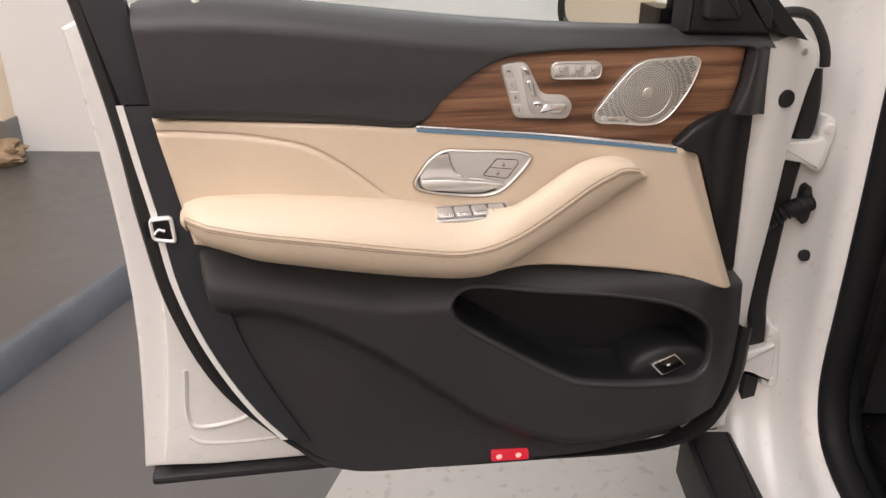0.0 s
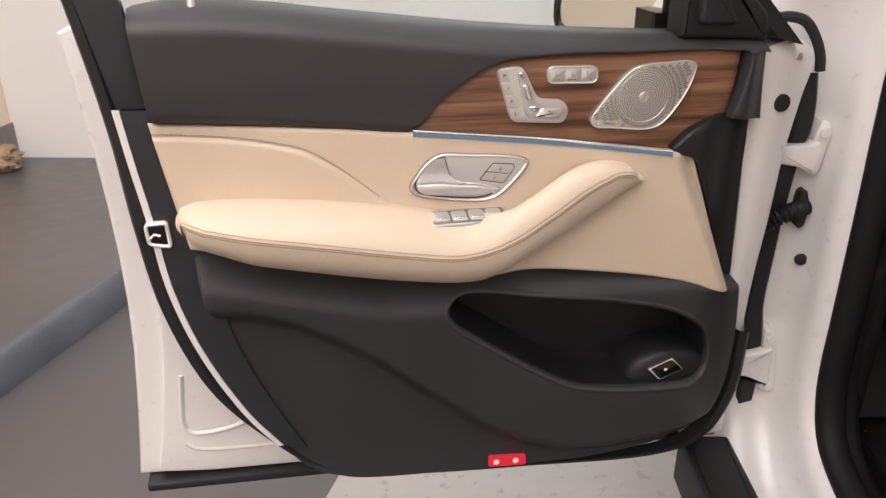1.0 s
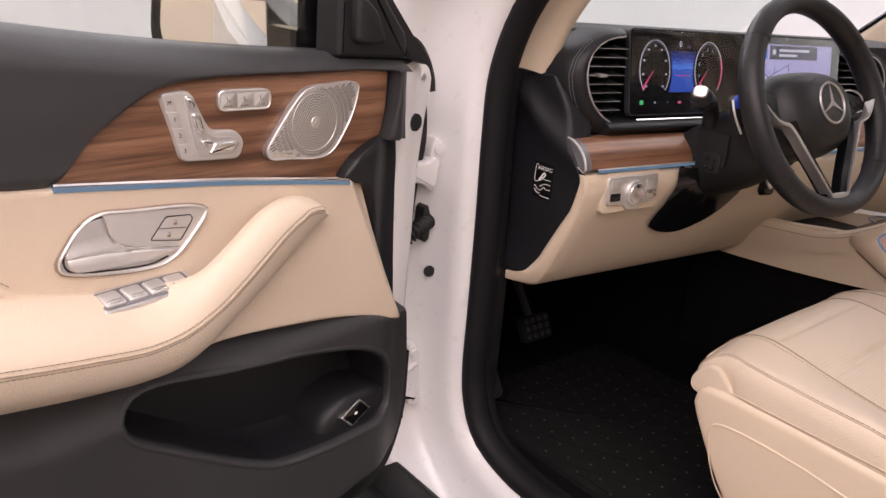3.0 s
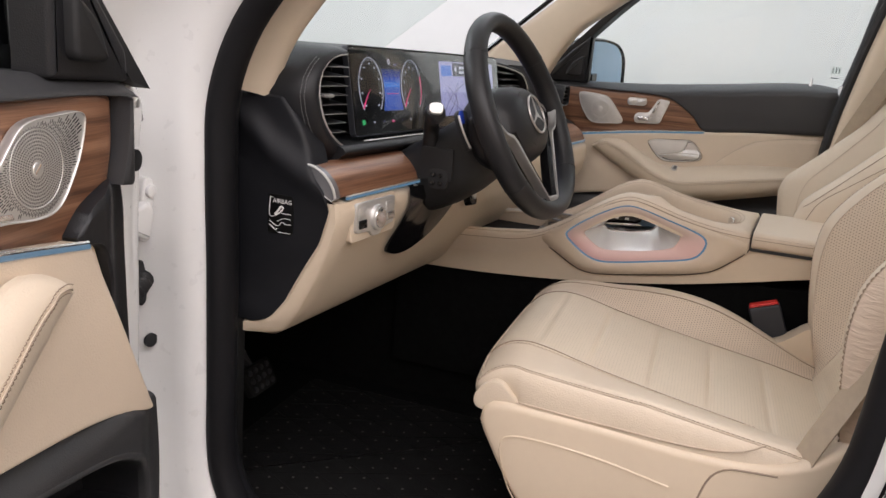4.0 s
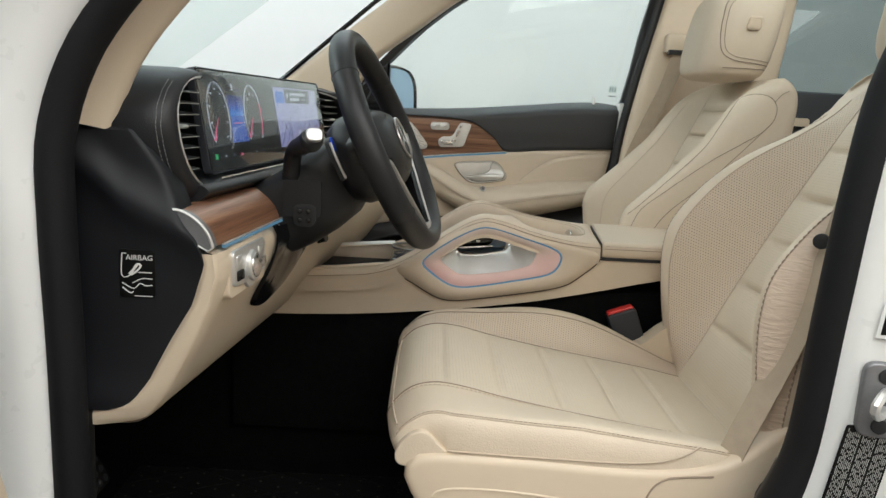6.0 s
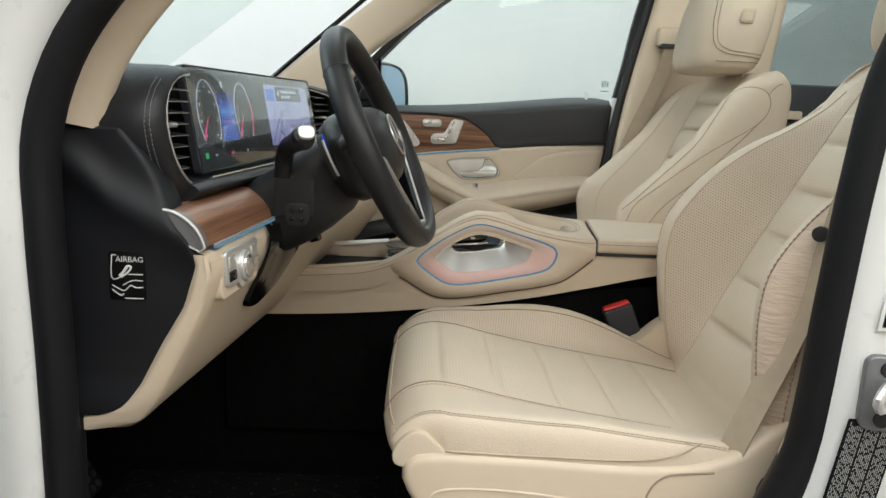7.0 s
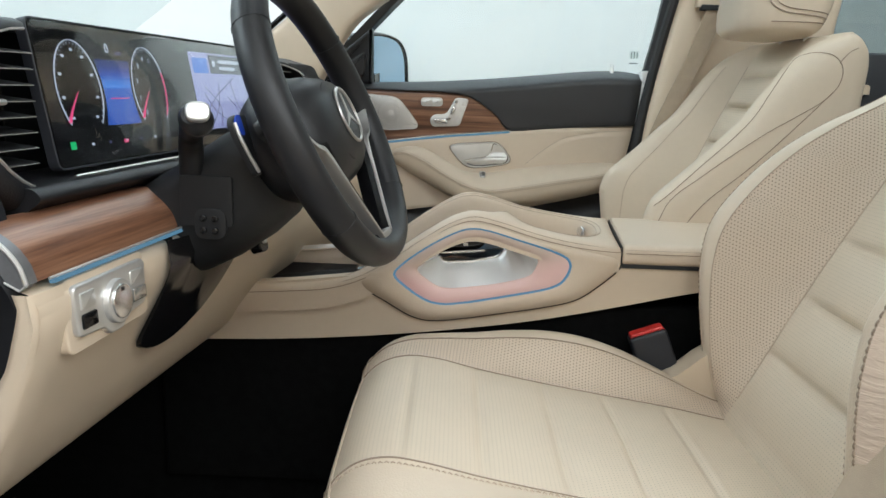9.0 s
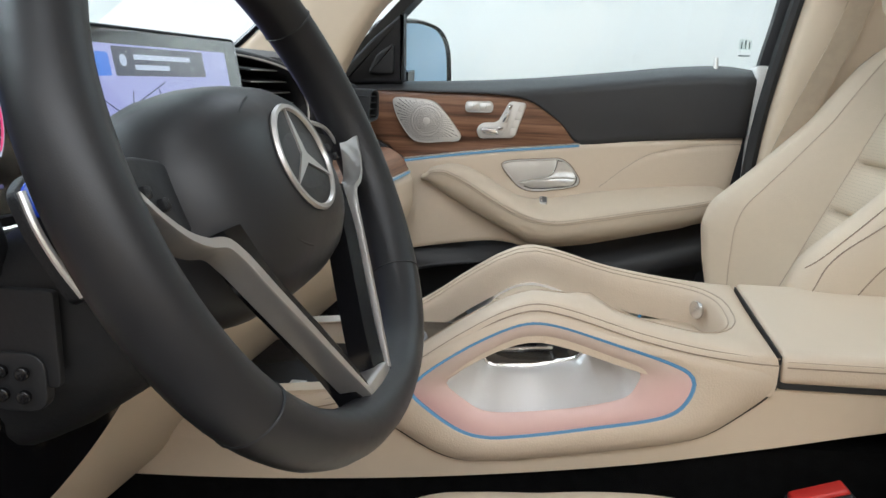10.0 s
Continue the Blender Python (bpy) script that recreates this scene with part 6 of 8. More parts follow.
rings = [[WF(u * s, v * s, w) for u, v in hubo] for s, w in ((0.84, -0.080), (0.98, -0.062), (1.0, -0.044), (0.97, -0.026), (0.90, -0.009), (0.80, 0.004), (0.66, 0.0140), (0.5, 0.0200), (0.36, 0.0228), (0.2, 0.0238))]
hub = part("airbag_cover", loft(rings), M_wheel, whl, "domed black airbag cover", angle=60)
part("cover_seam", tube([WF(-0.004 + 0.060 * math.cos(a), -0.004 + 0.052 * math.sin(a), 0.0152) for a in np.linspace(radians(110), radians(250), 24)], 0.0008, 5), M_rubber, hub)
part("badge_ring", tube([WF(0.034 * math.cos(a), 0.034 * math.sin(a), 0.0240) for a in (2 * math.pi * i / 40 for i in range(40))], 0.0022, 6, True), M_satin, hub, "round chrome badge ring")
part("badge_disc", disc(WF(0, 0, 0.0210), WF.w, 0.034, 0.0025, 36, 0.0005), M_rubber, hub)
for a in (90, 210, 330):
    t = radians(a)
    part("badge_arm", loft([[WF(c[0], c[1], w) for c in ((0.004 * math.cos(t + 1.57), 0.004 * math.sin(t + 1.57)), (0.033 * math.cos(t), 0.033 * math.sin(t)), (0.004 * math.cos(t - 1.57), 0.004 * math.sin(t - 1.57)))] for w in (0.022, 0.0252)]), M_satin, hub, smooth=False)


def spoke_band(path, half, base, top):
    """A flat satin band with rounded edges along a path in the plane of the wheel."""
    path = np.array(path)
    d = np.gradient(path, axis=0)
    nrm = np.stack([-d[:, 1], d[:, 0]], 1) / np.linalg.norm(d, axis=1)[:, None]
    return loft([[WF(*(p + m * h * k), w) for k, w in ((-1, base), (-1, top - 0.002), (-0.78, top), (0.78, top), (1, top - 0.002), (1, base))] for p, m, h in zip(path, nrm, half)])


for s in (-1, 1):
    sp_ = part("spoke", slab(WF, rounded([(s * 0.092, 0.022), (s * 0.120, 0.028), (s * 0.163, 0.018), (s * 0.164, 0.006), (s * 0.135, -0.012), (s * 0.095, -0.020)], 0.006), -0.034, -0.012, 0.003), M_rubber, whl, "black button spoke with silver edge")
    if s > 0:
        part("spoke_edge", tube([WF(u, v, -0.010) for u, v in spline([(0.092, 0.025), (0.120, 0.031), (0.156, 0.022), (0.164, 0.010)], 16)], 0.0018, 6), M_chrome, sp_, "silver spoke edge")
    for k in range(5):
        part("spoke_button", box((s * (0.112 + 0.0105 * k) - 0.0035, -0.004 + 0.008 * (k % 2), -0.013), (s * (0.112 + 0.0105 * k) + 0.0035, 0.003 + 0.008 * (k % 2), -0.0085), 0.002, None, WF), M_rubber, sp_)
    ls_ = part("lower_spoke", loft([[WF(s * u + nx, v + ny, w) for nx, ny, w in ((-0.011, 0, -0.012), (-0.010, 0, 0.004), (0.0, 0.0, 0.009), (0.010, 0, 0.004), (0.011, 0, -0.012))] for u, v in spline([(0.086, -0.024), (0.075, -0.055), (0.050, -0.095), (0.026, -0.135), (0.014, -0.165)], 20)], False, False), M_gloss, whl, "gloss black lower spoke")
    band = spline([(0.162, 0.008), (0.150, -0.008), (0.136, -0.021), (0.122, -0.0275), (0.107, -0.031), (0.097, -0.041), (0.082, -0.064), (0.052, -0.110), (0.023, -0.154)], 44)
    part("spoke_edge", spoke_band([(s * u, v) for u, v in band], np.interp(np.arange(44), [0, 8, 16, 26, 43], [0.0014, 0.0026, 0.0042, 0.0038, 0.0028]) * (1.0 if s < 0 else 0.7), -0.006, 0.0105), M_satin, ls_, "broad satin silver spoke edge")
part("spoke_foot", slab(WF, rounded([(-0.027, -0.148), (0.027, -0.148), (0.023, -0.167), (-0.023, -0.167)], 0.005), -0.012, 0.0095, 0.003), M_satin, whl, "silver spoke foot")
for s in (-1, 1):
    pd_ = part("paddle", slab(WF, rounded([(s * 0.100, 0.039), (s * 0.130, 0.040), (s * 0.143, 0.032), (s * 0.144, 0.010), (s * 0.1365, -0.028), (s * 0.128, -0.031), (s * 0.116, 0.0)], 0.006), -0.068, -0.060, 0.003), M_black, whl, "black shift paddle with silver edge")
    part("paddle_edge", tube([WF(s * u, v, -0.0595) for u, v in spline([(0.1415, 0.030), (0.1430, 0.012), (0.1405, -0.008), (0.1350, -0.027)], 20)], 0.0021, 8), M_chrome, pd_, "polished paddle edge")
    # blue reflection at the paddle's top, put in as a coloured patch
    if s < 0:
        part("paddle_reflection", slab(WF, rounded([(s * 0.119, 0.038), (s * 0.130, 0.0385), (s * 0.1425, 0.030), (s * 0.1435, 0.017), (s * 0.128, 0.015)], 0.003), -0.0600, -0.0585, 0.0004), M_blue_glint, pd_, "blue reflection on the paddle, added as a thin coloured patch")

col = thing("steering_column", tuple(DP(-0.388, 0.16, 1.03)), "black plastic steering column with stalks", "steering column")
rings = []
for d, hw, up, dn in ((-0.040, 0.055, 0.050, 0.060), (-0.055, 0.070, 0.060, 0.078), (-0.09, 0.086, 0.064, 0.092), (-0.13, 0.094, 0.060, 0.100), (-0.18, 0.096, 0.05, 0.102), (-0.25, 0.096, 0.04, 0.097)):
    c = WF(0, 0, d)
    rings.append([Vector((c.x, c.y, c.z - 0.02)) + WF.u * (hw * math.copysign(abs(math.cos(a)) ** 0.6, math.cos(a))) + Vector((0, 0, 1)) * ((up if math.sin(a) > 0 else dn) * math.copysign(abs(math.sin(a)) ** 0.7, math.sin(a))) for a in (2 * math.pi * i / 32 for i in range(32))])
part("shroud", loft(rings), M_rubber, col, "black column shroud", angle=50)
stk = part("stalk", tube([DP(*p) for p in spline([(-0.466, 0.172, 1.030), (-0.474, 0.169, 1.056), (-0.494, 0.159, 1.078), (-0.540, 0.134, 1.089), (-0.588, 0.108, 1.098)], 20)], np.concatenate([np.linspace(0.0150, 0.0125, 8), np.linspace(0.0125, 0.0165, 12)]), 16), M_wheel, col, "black indicator stalk")
part("stalk_tip", tube([DP(-0.588, 0.108, 1.098), DP(-0.596, 0.107, 1.1025), DP(-0.600, 0.106, 1.105)], [0.0165, 0.0155, 0.0115], 16), M_wheel, stk)
TIP = dframe((-0.6045, 0.0995, 1.1075), (0.35, -0.90, 0.0), (0.35, 0.14, 0.92), (-0.80, -0.42, 0.30))
part("stalk_end", slab(TIP, [(0.0120 * math.copysign(abs(math.cos(a)) ** 0.7, math.cos(a)), 0.0100 * math.copysign(abs(math.sin(a)) ** 0.7, math.sin(a))) for a in (2 * math.pi * k / 28 for k in range(28))], -0.004, 0.0035, 0.0025), M_chrome, stk, "silver push button on the stalk end")
stk = part("stalk", tube([DP(*p) for p in spline([(-0.31, 0.115, 1.055), (-0.25, 0.110, 1.062), (-0.20, 0.108, 1.075)], 14)], np.linspace(0.011, 0.014, 14), 10), M_black, col)
ad = part("adjuster", slab(dframe((-0.4800, 0.145, 0.975), (0.1, -1, 0), (0, 0, 1), (-1, -0.1, 0)), rounded([(-0.018, -0.018), (0.018, -0.018), (0.018, 0.018), (-0.018, 0.018)], 0.012), -0.004, 0.0035, 0.001), M_rubber, col, "black round column adjuster")
for a in (45, 135, 225, 315):
    part("adjuster_key", disc(DP(-0.4855, 0.145 + 0.010 * math.cos(radians(a)), 0.975 + 0.010 * math.sin(radians(a))), (-1, -0.1, 0), 0.004, 0.003), M_gloss, ad)
part("shroud_flap", slab(dframe((-0.4805, 0.150, 1.00), (0.1, -1, 0), (0, 0, 1), (-1, -0.1, 0)), rounded([(-0.03, -0.028), (0.03, -0.028), (0.03, 0.030), (-0.03, 0.030)], 0.004), -0.004, 0.0010, 0.0006), M_rubber, col)


# centre console
cons = thing("center_console", (-0.02, -0.2, 0.36), "beige leather centre console with silver grab handles", "console")
CX0, CX1 = -0.147, 0.107
NEAR = Frame((CX0, 0, 0), (0, 1, 0), (0, 0, 1), (-1, 0, 0))
FAR = Frame((CX1, 0, 0), (0, 1, 0), (0, 0, 1), (1, 0, 0))
RAIL = spline([(0.33, 0.797), (0.20, 0.806), (0.10, 0.813), (0.04, 0.819), (-0.01, 0.834), (-0.06, 0.862), (-0.12, 0.905), (-0.165, 0.932), (-0.195, 0.941), (-0.225, 0.937), (-0.30, 0.916), (-0.36, 0.904), (-0.41, 0.899), (-0.437, 0.898)], 80)
PANEL = spline([(-0.012, 0.822), (-0.06, 0.856), (-0.12, 0.897), (-0.165, 0.922), (-0.195, 0.930), (-0.225, 0.926), (-0.30, 0.904), (-0.40, 0.884), (-0.437, 0.875), (-0.4365, 0.862), (-0.40, 0.826), (-0.372, 0.806), (-0.34, 0.795), (-0.25, 0.777), (-0.16, 0.762), (-0.125, 0.760), (-0.10, 0.766), (-0.06, 0.788)], 96, True)
HOLE_C = np.array([-0.21, 0.838])
OPEN = spline([(-0.107, 0.846), (-0.118, 0.857), (-0.136, 0.872), (-0.170, 0.893), (-0.186, 0.899), (-0.203, 0.901), (-0.224, 0.898), (-0.262, 0.886), (-0.296, 0.875), (-0.303, 0.868), (-0.300, 0.857), (-0.294, 0.846), (-0.284, 0.840), (-0.245, 0.829), (-0.205, 0.822), (-0.160, 0.817), (-0.143, 0.819), (-0.124, 0.830)], 96, True)
LIGHT = spline([(-0.070, 0.838), (-0.080, 0.853), (-0.118, 0.883), (-0.160, 0.908), (-0.182, 0.917), (-0.200, 0.919), (-0.222, 0.916), (-0.272, 0.902), (-0.331, 0.884), (-0.350, 0.874), (-0.355, 0.863), (-0.348, 0.842), (-0.334, 0.829), (-0.247, 0.807), (-0.180, 0.794), (-0.152, 0.791), (-0.127, 0.795), (-0.092, 0.816)], 96, True)


def match(curve, ref):
    """Turn and order curve so that it runs as ref does, seen from the hole's middle."""
    ang = lambda c: np.unwrap(np.arctan2(c[:, 1] - HOLE_C[1], c[:, 0] - HOLE_C[0]))
    c = curve if (ang(curve)[-1] - ang(curve)[0]) * (ang(ref)[-1] - ang(ref)[0]) > 0 else curve[::-1]
    a0 = math.atan2(*(ref[0] - HOLE_C)[::-1])
    d = np.angle(np.exp(1j * (np.arctan2(c[:, 1] - HOLE_C[1], c[:, 0] - HOLE_C[0]) - a0)))
    return np.roll(c, -int(np.argmin(np.abs(d))), 0)


PANEL, LIGHT = match(PANEL, OPEN), match(LIGHT, OPEN)
# plain beige field; the rosy light on it is put into its emission
M_ring = mat("beige_with_painted_rose_glow", (0.60, 0.48, 0.41), 0.42, var=0.04, scale=8)


def painted_glow(m, z0, z1, strength):
    """Rosy light painted into the emission, strongest along the lower edge and fading upwards."""
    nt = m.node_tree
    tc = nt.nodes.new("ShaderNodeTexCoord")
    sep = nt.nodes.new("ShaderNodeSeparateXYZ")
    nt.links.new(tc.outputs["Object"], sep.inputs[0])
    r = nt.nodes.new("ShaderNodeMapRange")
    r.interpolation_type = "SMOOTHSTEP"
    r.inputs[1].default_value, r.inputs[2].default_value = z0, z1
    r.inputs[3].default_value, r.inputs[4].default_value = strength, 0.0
    # the painted glow reaches higher towards the rear end
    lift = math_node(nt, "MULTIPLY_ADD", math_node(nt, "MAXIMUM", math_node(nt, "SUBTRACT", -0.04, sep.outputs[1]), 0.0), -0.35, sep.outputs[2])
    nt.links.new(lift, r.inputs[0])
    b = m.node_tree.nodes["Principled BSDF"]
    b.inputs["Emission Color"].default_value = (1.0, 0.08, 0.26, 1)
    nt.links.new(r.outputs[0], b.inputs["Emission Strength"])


painted_glow(M_ring, 0.455, 0.505, 0.115)
M_dark_gap = mat("dark_gap_rubber", (0.05, 0.04, 0.035), 0.7)
M_bowl = mat("satin_silver_paint", (0.90, 0.89, 0.88), 0.36, metal=0.72, var=0.0, rvar=0.0)
RIM_Y, RIM_Z = [-0.269, -0.262, -0.248, -0.20, -0.155, -0.140, -0.130], [0.874, 0.869, 0.861, 0.851, 0.848, 0.851, 0.857]


def grab_side(fr, label, field=None):
    rim_ = [[fr(*p, w) for p, w in ((a + (a - HOLE_C) * 0.004, -0.006), (a, 0.004), (a + (b - a) * 0.06, 0.010), (a + (b - a) * 0.5, 0.0135), (b + (a - b) * 0.10, 0.0145), (b + (a - b) * 0.03, 0.0130))] for a, b in zip(PANEL, LIGHT)]
    sd = part("side_panel", loft(rim_, False, False, None, True), M_beige, cons, label, angle=60)
    inn = [[fr(*p, w) for p, w in ((a, 0.0120), (a + (b - a) * 0.08, 0.0132), (a + (b - a) * 0.5, 0.0120), (a + (b - a) * 0.9, 0.0085), (b, 0.0060))] for a, b in zip(LIGHT, OPEN)]
    part("inner_field", loft(inn, False, False, None, True), field or M_ring, sd, "inner field, the near one with rosy light painted along its lower edge", angle=60)
    part("ambient_ring", tube([fr(*p, 0.0126) for p in LIGHT], 0.0023, 6, True), M_ambient_dim, sd, "thin blue light line")
    part("panel_gap", tube([fr(*(a + (a - HOLE_C) * 0.008), 0.0022) for a in PANEL], 0.0017, 5, True), M_dark_gap, sd, "dark panel gap")
    lip = np.array([(float(np.interp(y, [-0.303, -0.25, -0.15, -0.107], [-0.268, -0.243, -0.152, -0.131])), max(float(np.interp(y, RIM_Y, RIM_Z)), z - 0.004)) for y, z in OPEN])
    bowl = [[fr(*p, w) for p, w in ((b, 0.0062), (b + (q - b) * 0.03, 0.0040), (b + (q - b) * 0.12, -0.002), (b + (q - b) * 0.45, -0.018), (b + (q - b) * 0.80, -0.034), (b + (q - b) * 0.96, -0.043), (q, -0.047))] for b, q in zip(OPEN, lip)]
    part("grab_bowl", loft(bowl, False, False, None, True), M_bowl, sd, "satin silver grab handle bowl", angle=60)
    low = [q for q, o in zip(lip, OPEN) if q[1] > o[1] + 0.001]
    low = sorted([tuple(q) for q in low])
    part("bowl_rim", tube([fr(*q, -0.046) for q in even(low, 40)], 0.0023, 8), M_bright, sd, "bright inner rim")
    return sd


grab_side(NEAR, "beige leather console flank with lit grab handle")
grab_side(FAR, "beige leather console flank", M_beige_pl)
bot = spline([(-1.05, 0.85), (-0.80, 0.846), (-0.60, 0.829), (-0.437, 0.793), (-0.30, 0.764), (-0.10, 0.735), (0.10, 0.717), (0.33, 0.708)], 40)
for fr in (NEAR, FAR):
    o = [tuple(p) for p in bot] + [(0.33, 0.795), (0.10, 0.812), (0.0, 0.824), (-0.06, 0.790), (-0.10, 0.768), (-0.125, 0.762), (-0.16, 0.764), (-0.25, 0.779), (-0.34, 0.797), (-0.372, 0.808), (-0.40, 0.828), (-0.4365, 0.864), (-0.60, 0.8645), (-1.05, 0.866)]
    bm = bmesh.new()
    lo = [bm.verts.new(fr(*p, -0.02)) for p in o]
    hi = [bm.verts.new(fr(*p, 0.0)) for p in o]
    for f in (hi, lo[::-1]):
        bm.faces.new(f)
    for k in range(len(o)):
        bm.faces.new((lo[k], lo[k - 1], hi[k - 1], hi[k]))
    bmesh.ops.triangulate(bm, faces=[f for f in bm.faces if len(f.verts) > 4])
    part("lower_flank", bm, M_beige_pl, cons, "beige lower console flank", angle=30)
# one leather surround: two rails that join in a rounded end behind the cubby
RY, RZ = RAIL[::-1, 0], RAIL[::-1, 1]


def skew(p):
    """The joint before the lid runs slightly rearwards across the car."""
    x, y, z = p
    return (x, y - 0.118 * (x - CX0) * float(sm(-y, 0.27, 0.39)), z)


def skewed(bm):
    for v in bm.verts:
        v.co = skew(v.co)
    return bm


XC = (CX0 + CX1) / 2
END_Y, END_R = -0.335, 0.066
inner, outer = [], []
for s_ in (-1, 1):
    leg = []
    for y in np.linspace(0.33, END_Y, 56):
        slim = 0.024 * float(sm(y, -0.05, 0.03))
        leg.append(((XC + s_ * (0.091 + slim), y), (XC + s_ * 0.137, y)))
    turn = []
    for k in range(1, 15):
        q = math.pi / 2 * k / 14
        c_, n_ = math.cos(q) ** 0.72, math.sin(q) ** 0.72
        f = k / 14
        ox = 0.137 if f < 0.5 else 0.137 * (1 - (f - 0.5) / 0.5)
        oy = END_Y - (0.4365 + END_Y) * min(1.0, f / 0.5)
        turn.append(((XC + s_ * 0.091 * c_, END_Y - END_R * n_), (XC + s_ * ox, oy)))
    side_ = leg + turn
    if s_ > 0:
        side_ = side_[::-1][1:]
    inner += [p[0] for p in side_]
    outer += [p[1] for p in side_]
rings = []
for (xi, yi), (xo, yo) in zip(inner, outer):
    zi, zo = float(np.interp(yi, RY, RZ)), float(np.interp(yo, RY, RZ))
    bump = 0.010 * math.exp(-((yi + 0.250) / 0.020) ** 2) * (xi < -0.08)
    at = lambda f, dz: (xo + (xi - xo) * f, yo + (yi - yo) * f, zo + (zi - zo) * f + dz)
    e = min(0.3, 0.008 / math.hypot(xi - xo, yi - yo))
    rings.append([at(0.02, -0.044), at(0, -0.022), at(0, -0.012), at(e * 0.35, -0.0045), at(e, -0.0005), at(0.5, 0.0020 + bump * 0.3), at(1 - e * 1.3, 0.0012 + bump), at(1 - e * 0.4, -0.0015 + bump), at(1.0, -0.0075 + bump * 0.7), at(1.0, -0.022), at(0.99, -0.0475)])
rings = [[skew(p) for p in r] for r in rings]
sur = part("rail", loft(rings, False, False), M_beige, cons, "padded beige leather surround of the cubby", angle=60)
for k, dz in ((6, 0.0006), (7, 0.0004)):
    part("rail_seam", tube([(r[k][0], r[k][1], r[k][2] + dz) for r in rings[::2]], 0.0008, 5), M_seam_l, sur, "brown seam")
for s_, e in ((1, CX0 - 0.010), (-1, CX1 + 0.010)):
    for dx, dz in ((0.0002, -0.0105), (0.0034, -0.0045)):
        part("rail_seam", tube([(e + s_ * dx, y, z + dz) for y, z in RAIL], 0.00075, 5), M_seam, sur, "brown seam")
part("cubby_floor", box((-0.118, -0.26, 0.80), (0.078, 0.0, 0.836), 0.006), M_gloss, cons, "gloss black cubby floor")
part("channel_floor", box((-0.118, -0.41, 0.82), (0.078, -0.262, 0.858), 0.008), M_beige, cons, "beige floor of the storage channel")
cy = part("drive_switches", tube([(-0.074, y, z) for y, z in ((-0.118, 0.866), (-0.122, 0.870), (-0.135, 0.873), (-0.20, 0.880), (-0.212, 0.879), (-0.217, 0.876))], [0.006, 0.011, 0.0145, 0.0145, 0.011, 0.006], 16), M_gloss, cons, "gloss black switch roll with silver marks")
for k in range(3):
    part("switch_mark", box((-0.092, -0.146 - 0.022 * k, 0.8755), (-0.086, -0.138 - 0.022 * k, 0.8795), 0.001), M_chrome, cy)
part("roll_trim", tube([(-0.088, -0.118, 0.858), (-0.090, -0.135, 0.860), (-0.090, -0.200, 0.867), (-0.088, -0.218, 0.867)], 0.0028, 8), M_bright, cons, "bright line below the switch roll")
part("cup_light", disc((0.048, -0.4065, 0.880), (-0.45, 0.89, 0), 0.0115, 0.004), M_bright, cons, "small chrome eyelet")
# front tray
part("front_tray", box((-0.135, -0.02, 0.76), (0.095, 0.33, 0.792), 0.006), M_seal, cons, "gloss black front tray")
for x0, x1 in ((CX0, CX0 + 0.022), (CX1 - 0.022, CX1)):
    part("tray_edge", loft([[(x0, y, z - 0.02), (x0, y, z), (x1, y, z), (x1, y, z - 0.02)] for y, z in ((0.33, 0.800), (0.10, 0.818), (0.0, 0.830))]), M_beige, cons, "beige tray edge")
part("tray_trim", loft([[(0.078, y, z), (0.086, y, z + 0.006), (0.09, y, z)] for y, z in ((0.33, 0.802), (0.0, 0.832))]), M_chrome, cons, "silver tray trim")
part("tray_clip", box((-0.092, 0.060, 0.785), (-0.076, 0.080, 0.806), 0.003), M_chrome, cons, "silver clip in the tray")
part("cup_ring", tube([(-0.02 + 0.042 * math.cos(a), -0.035 + 0.036 * math.sin(a), 0.845) for a in (2 * math.pi * i / 32 for i in range(32))], 0.0022, 6, True), M_steel, cons, "dark metal cup holder ring")
# lid
lo_x, hi_x = CX0 - 0.0105, CX1 + 0.0105
sec = rounded([(lo_x, 0.8665), (lo_x, 0.9005), (hi_x, 0.9005), (hi_x, 0.8665)], 0.013, 6)
mid_x = np.array([(lo_x + hi_x) / 2, 0.884])
lid_rings = [[(float(c[0]), y, float(c[1])) for c in (mid_x + (np.array(p) - mid_x) * np.array([k, k2]) for p in sec)] for y, k, k2 in ((-0.4402, 0.978, 0.86), (-0.4412, 0.992, 0.95), (-0.4440, 1.0, 1.0), (-0.70, 1.0, 1.0), (-1.02, 1.0, 1.0))]
lid = part("armrest_lid", skewed(loft(lid_rings)), M_beige, cons, "padded beige armrest lid", angle=60)
for z in (0.8865, 0.8920):
    part("lid_seam", tube([(lo_x + (0.0 if z < 0.89 else 0.0012), y, z) for y in np.linspace(-0.443, -1.0, 6)], 0.0008, 5), M_seam, lid)
part("lid_gap", box((CX0 - 0.004, -1.0, 0.861), (CX1 + 0.004, -0.440, 0.868), 0.001), M_rubber, cons)
part("deck_gap", skewed(box((CX0 - 0.0045, -0.4395, 0.864), (CX1 + 0.0045, -0.4375, 0.8955), 0.0006)), M_rubber, cons, "dark gap before the lid")
part("core", box((CX0 + 0.015, -1.0, 0.45), (CX1 - 0.015, 0.33, 0.79), 0.01), M_carpet, cons)
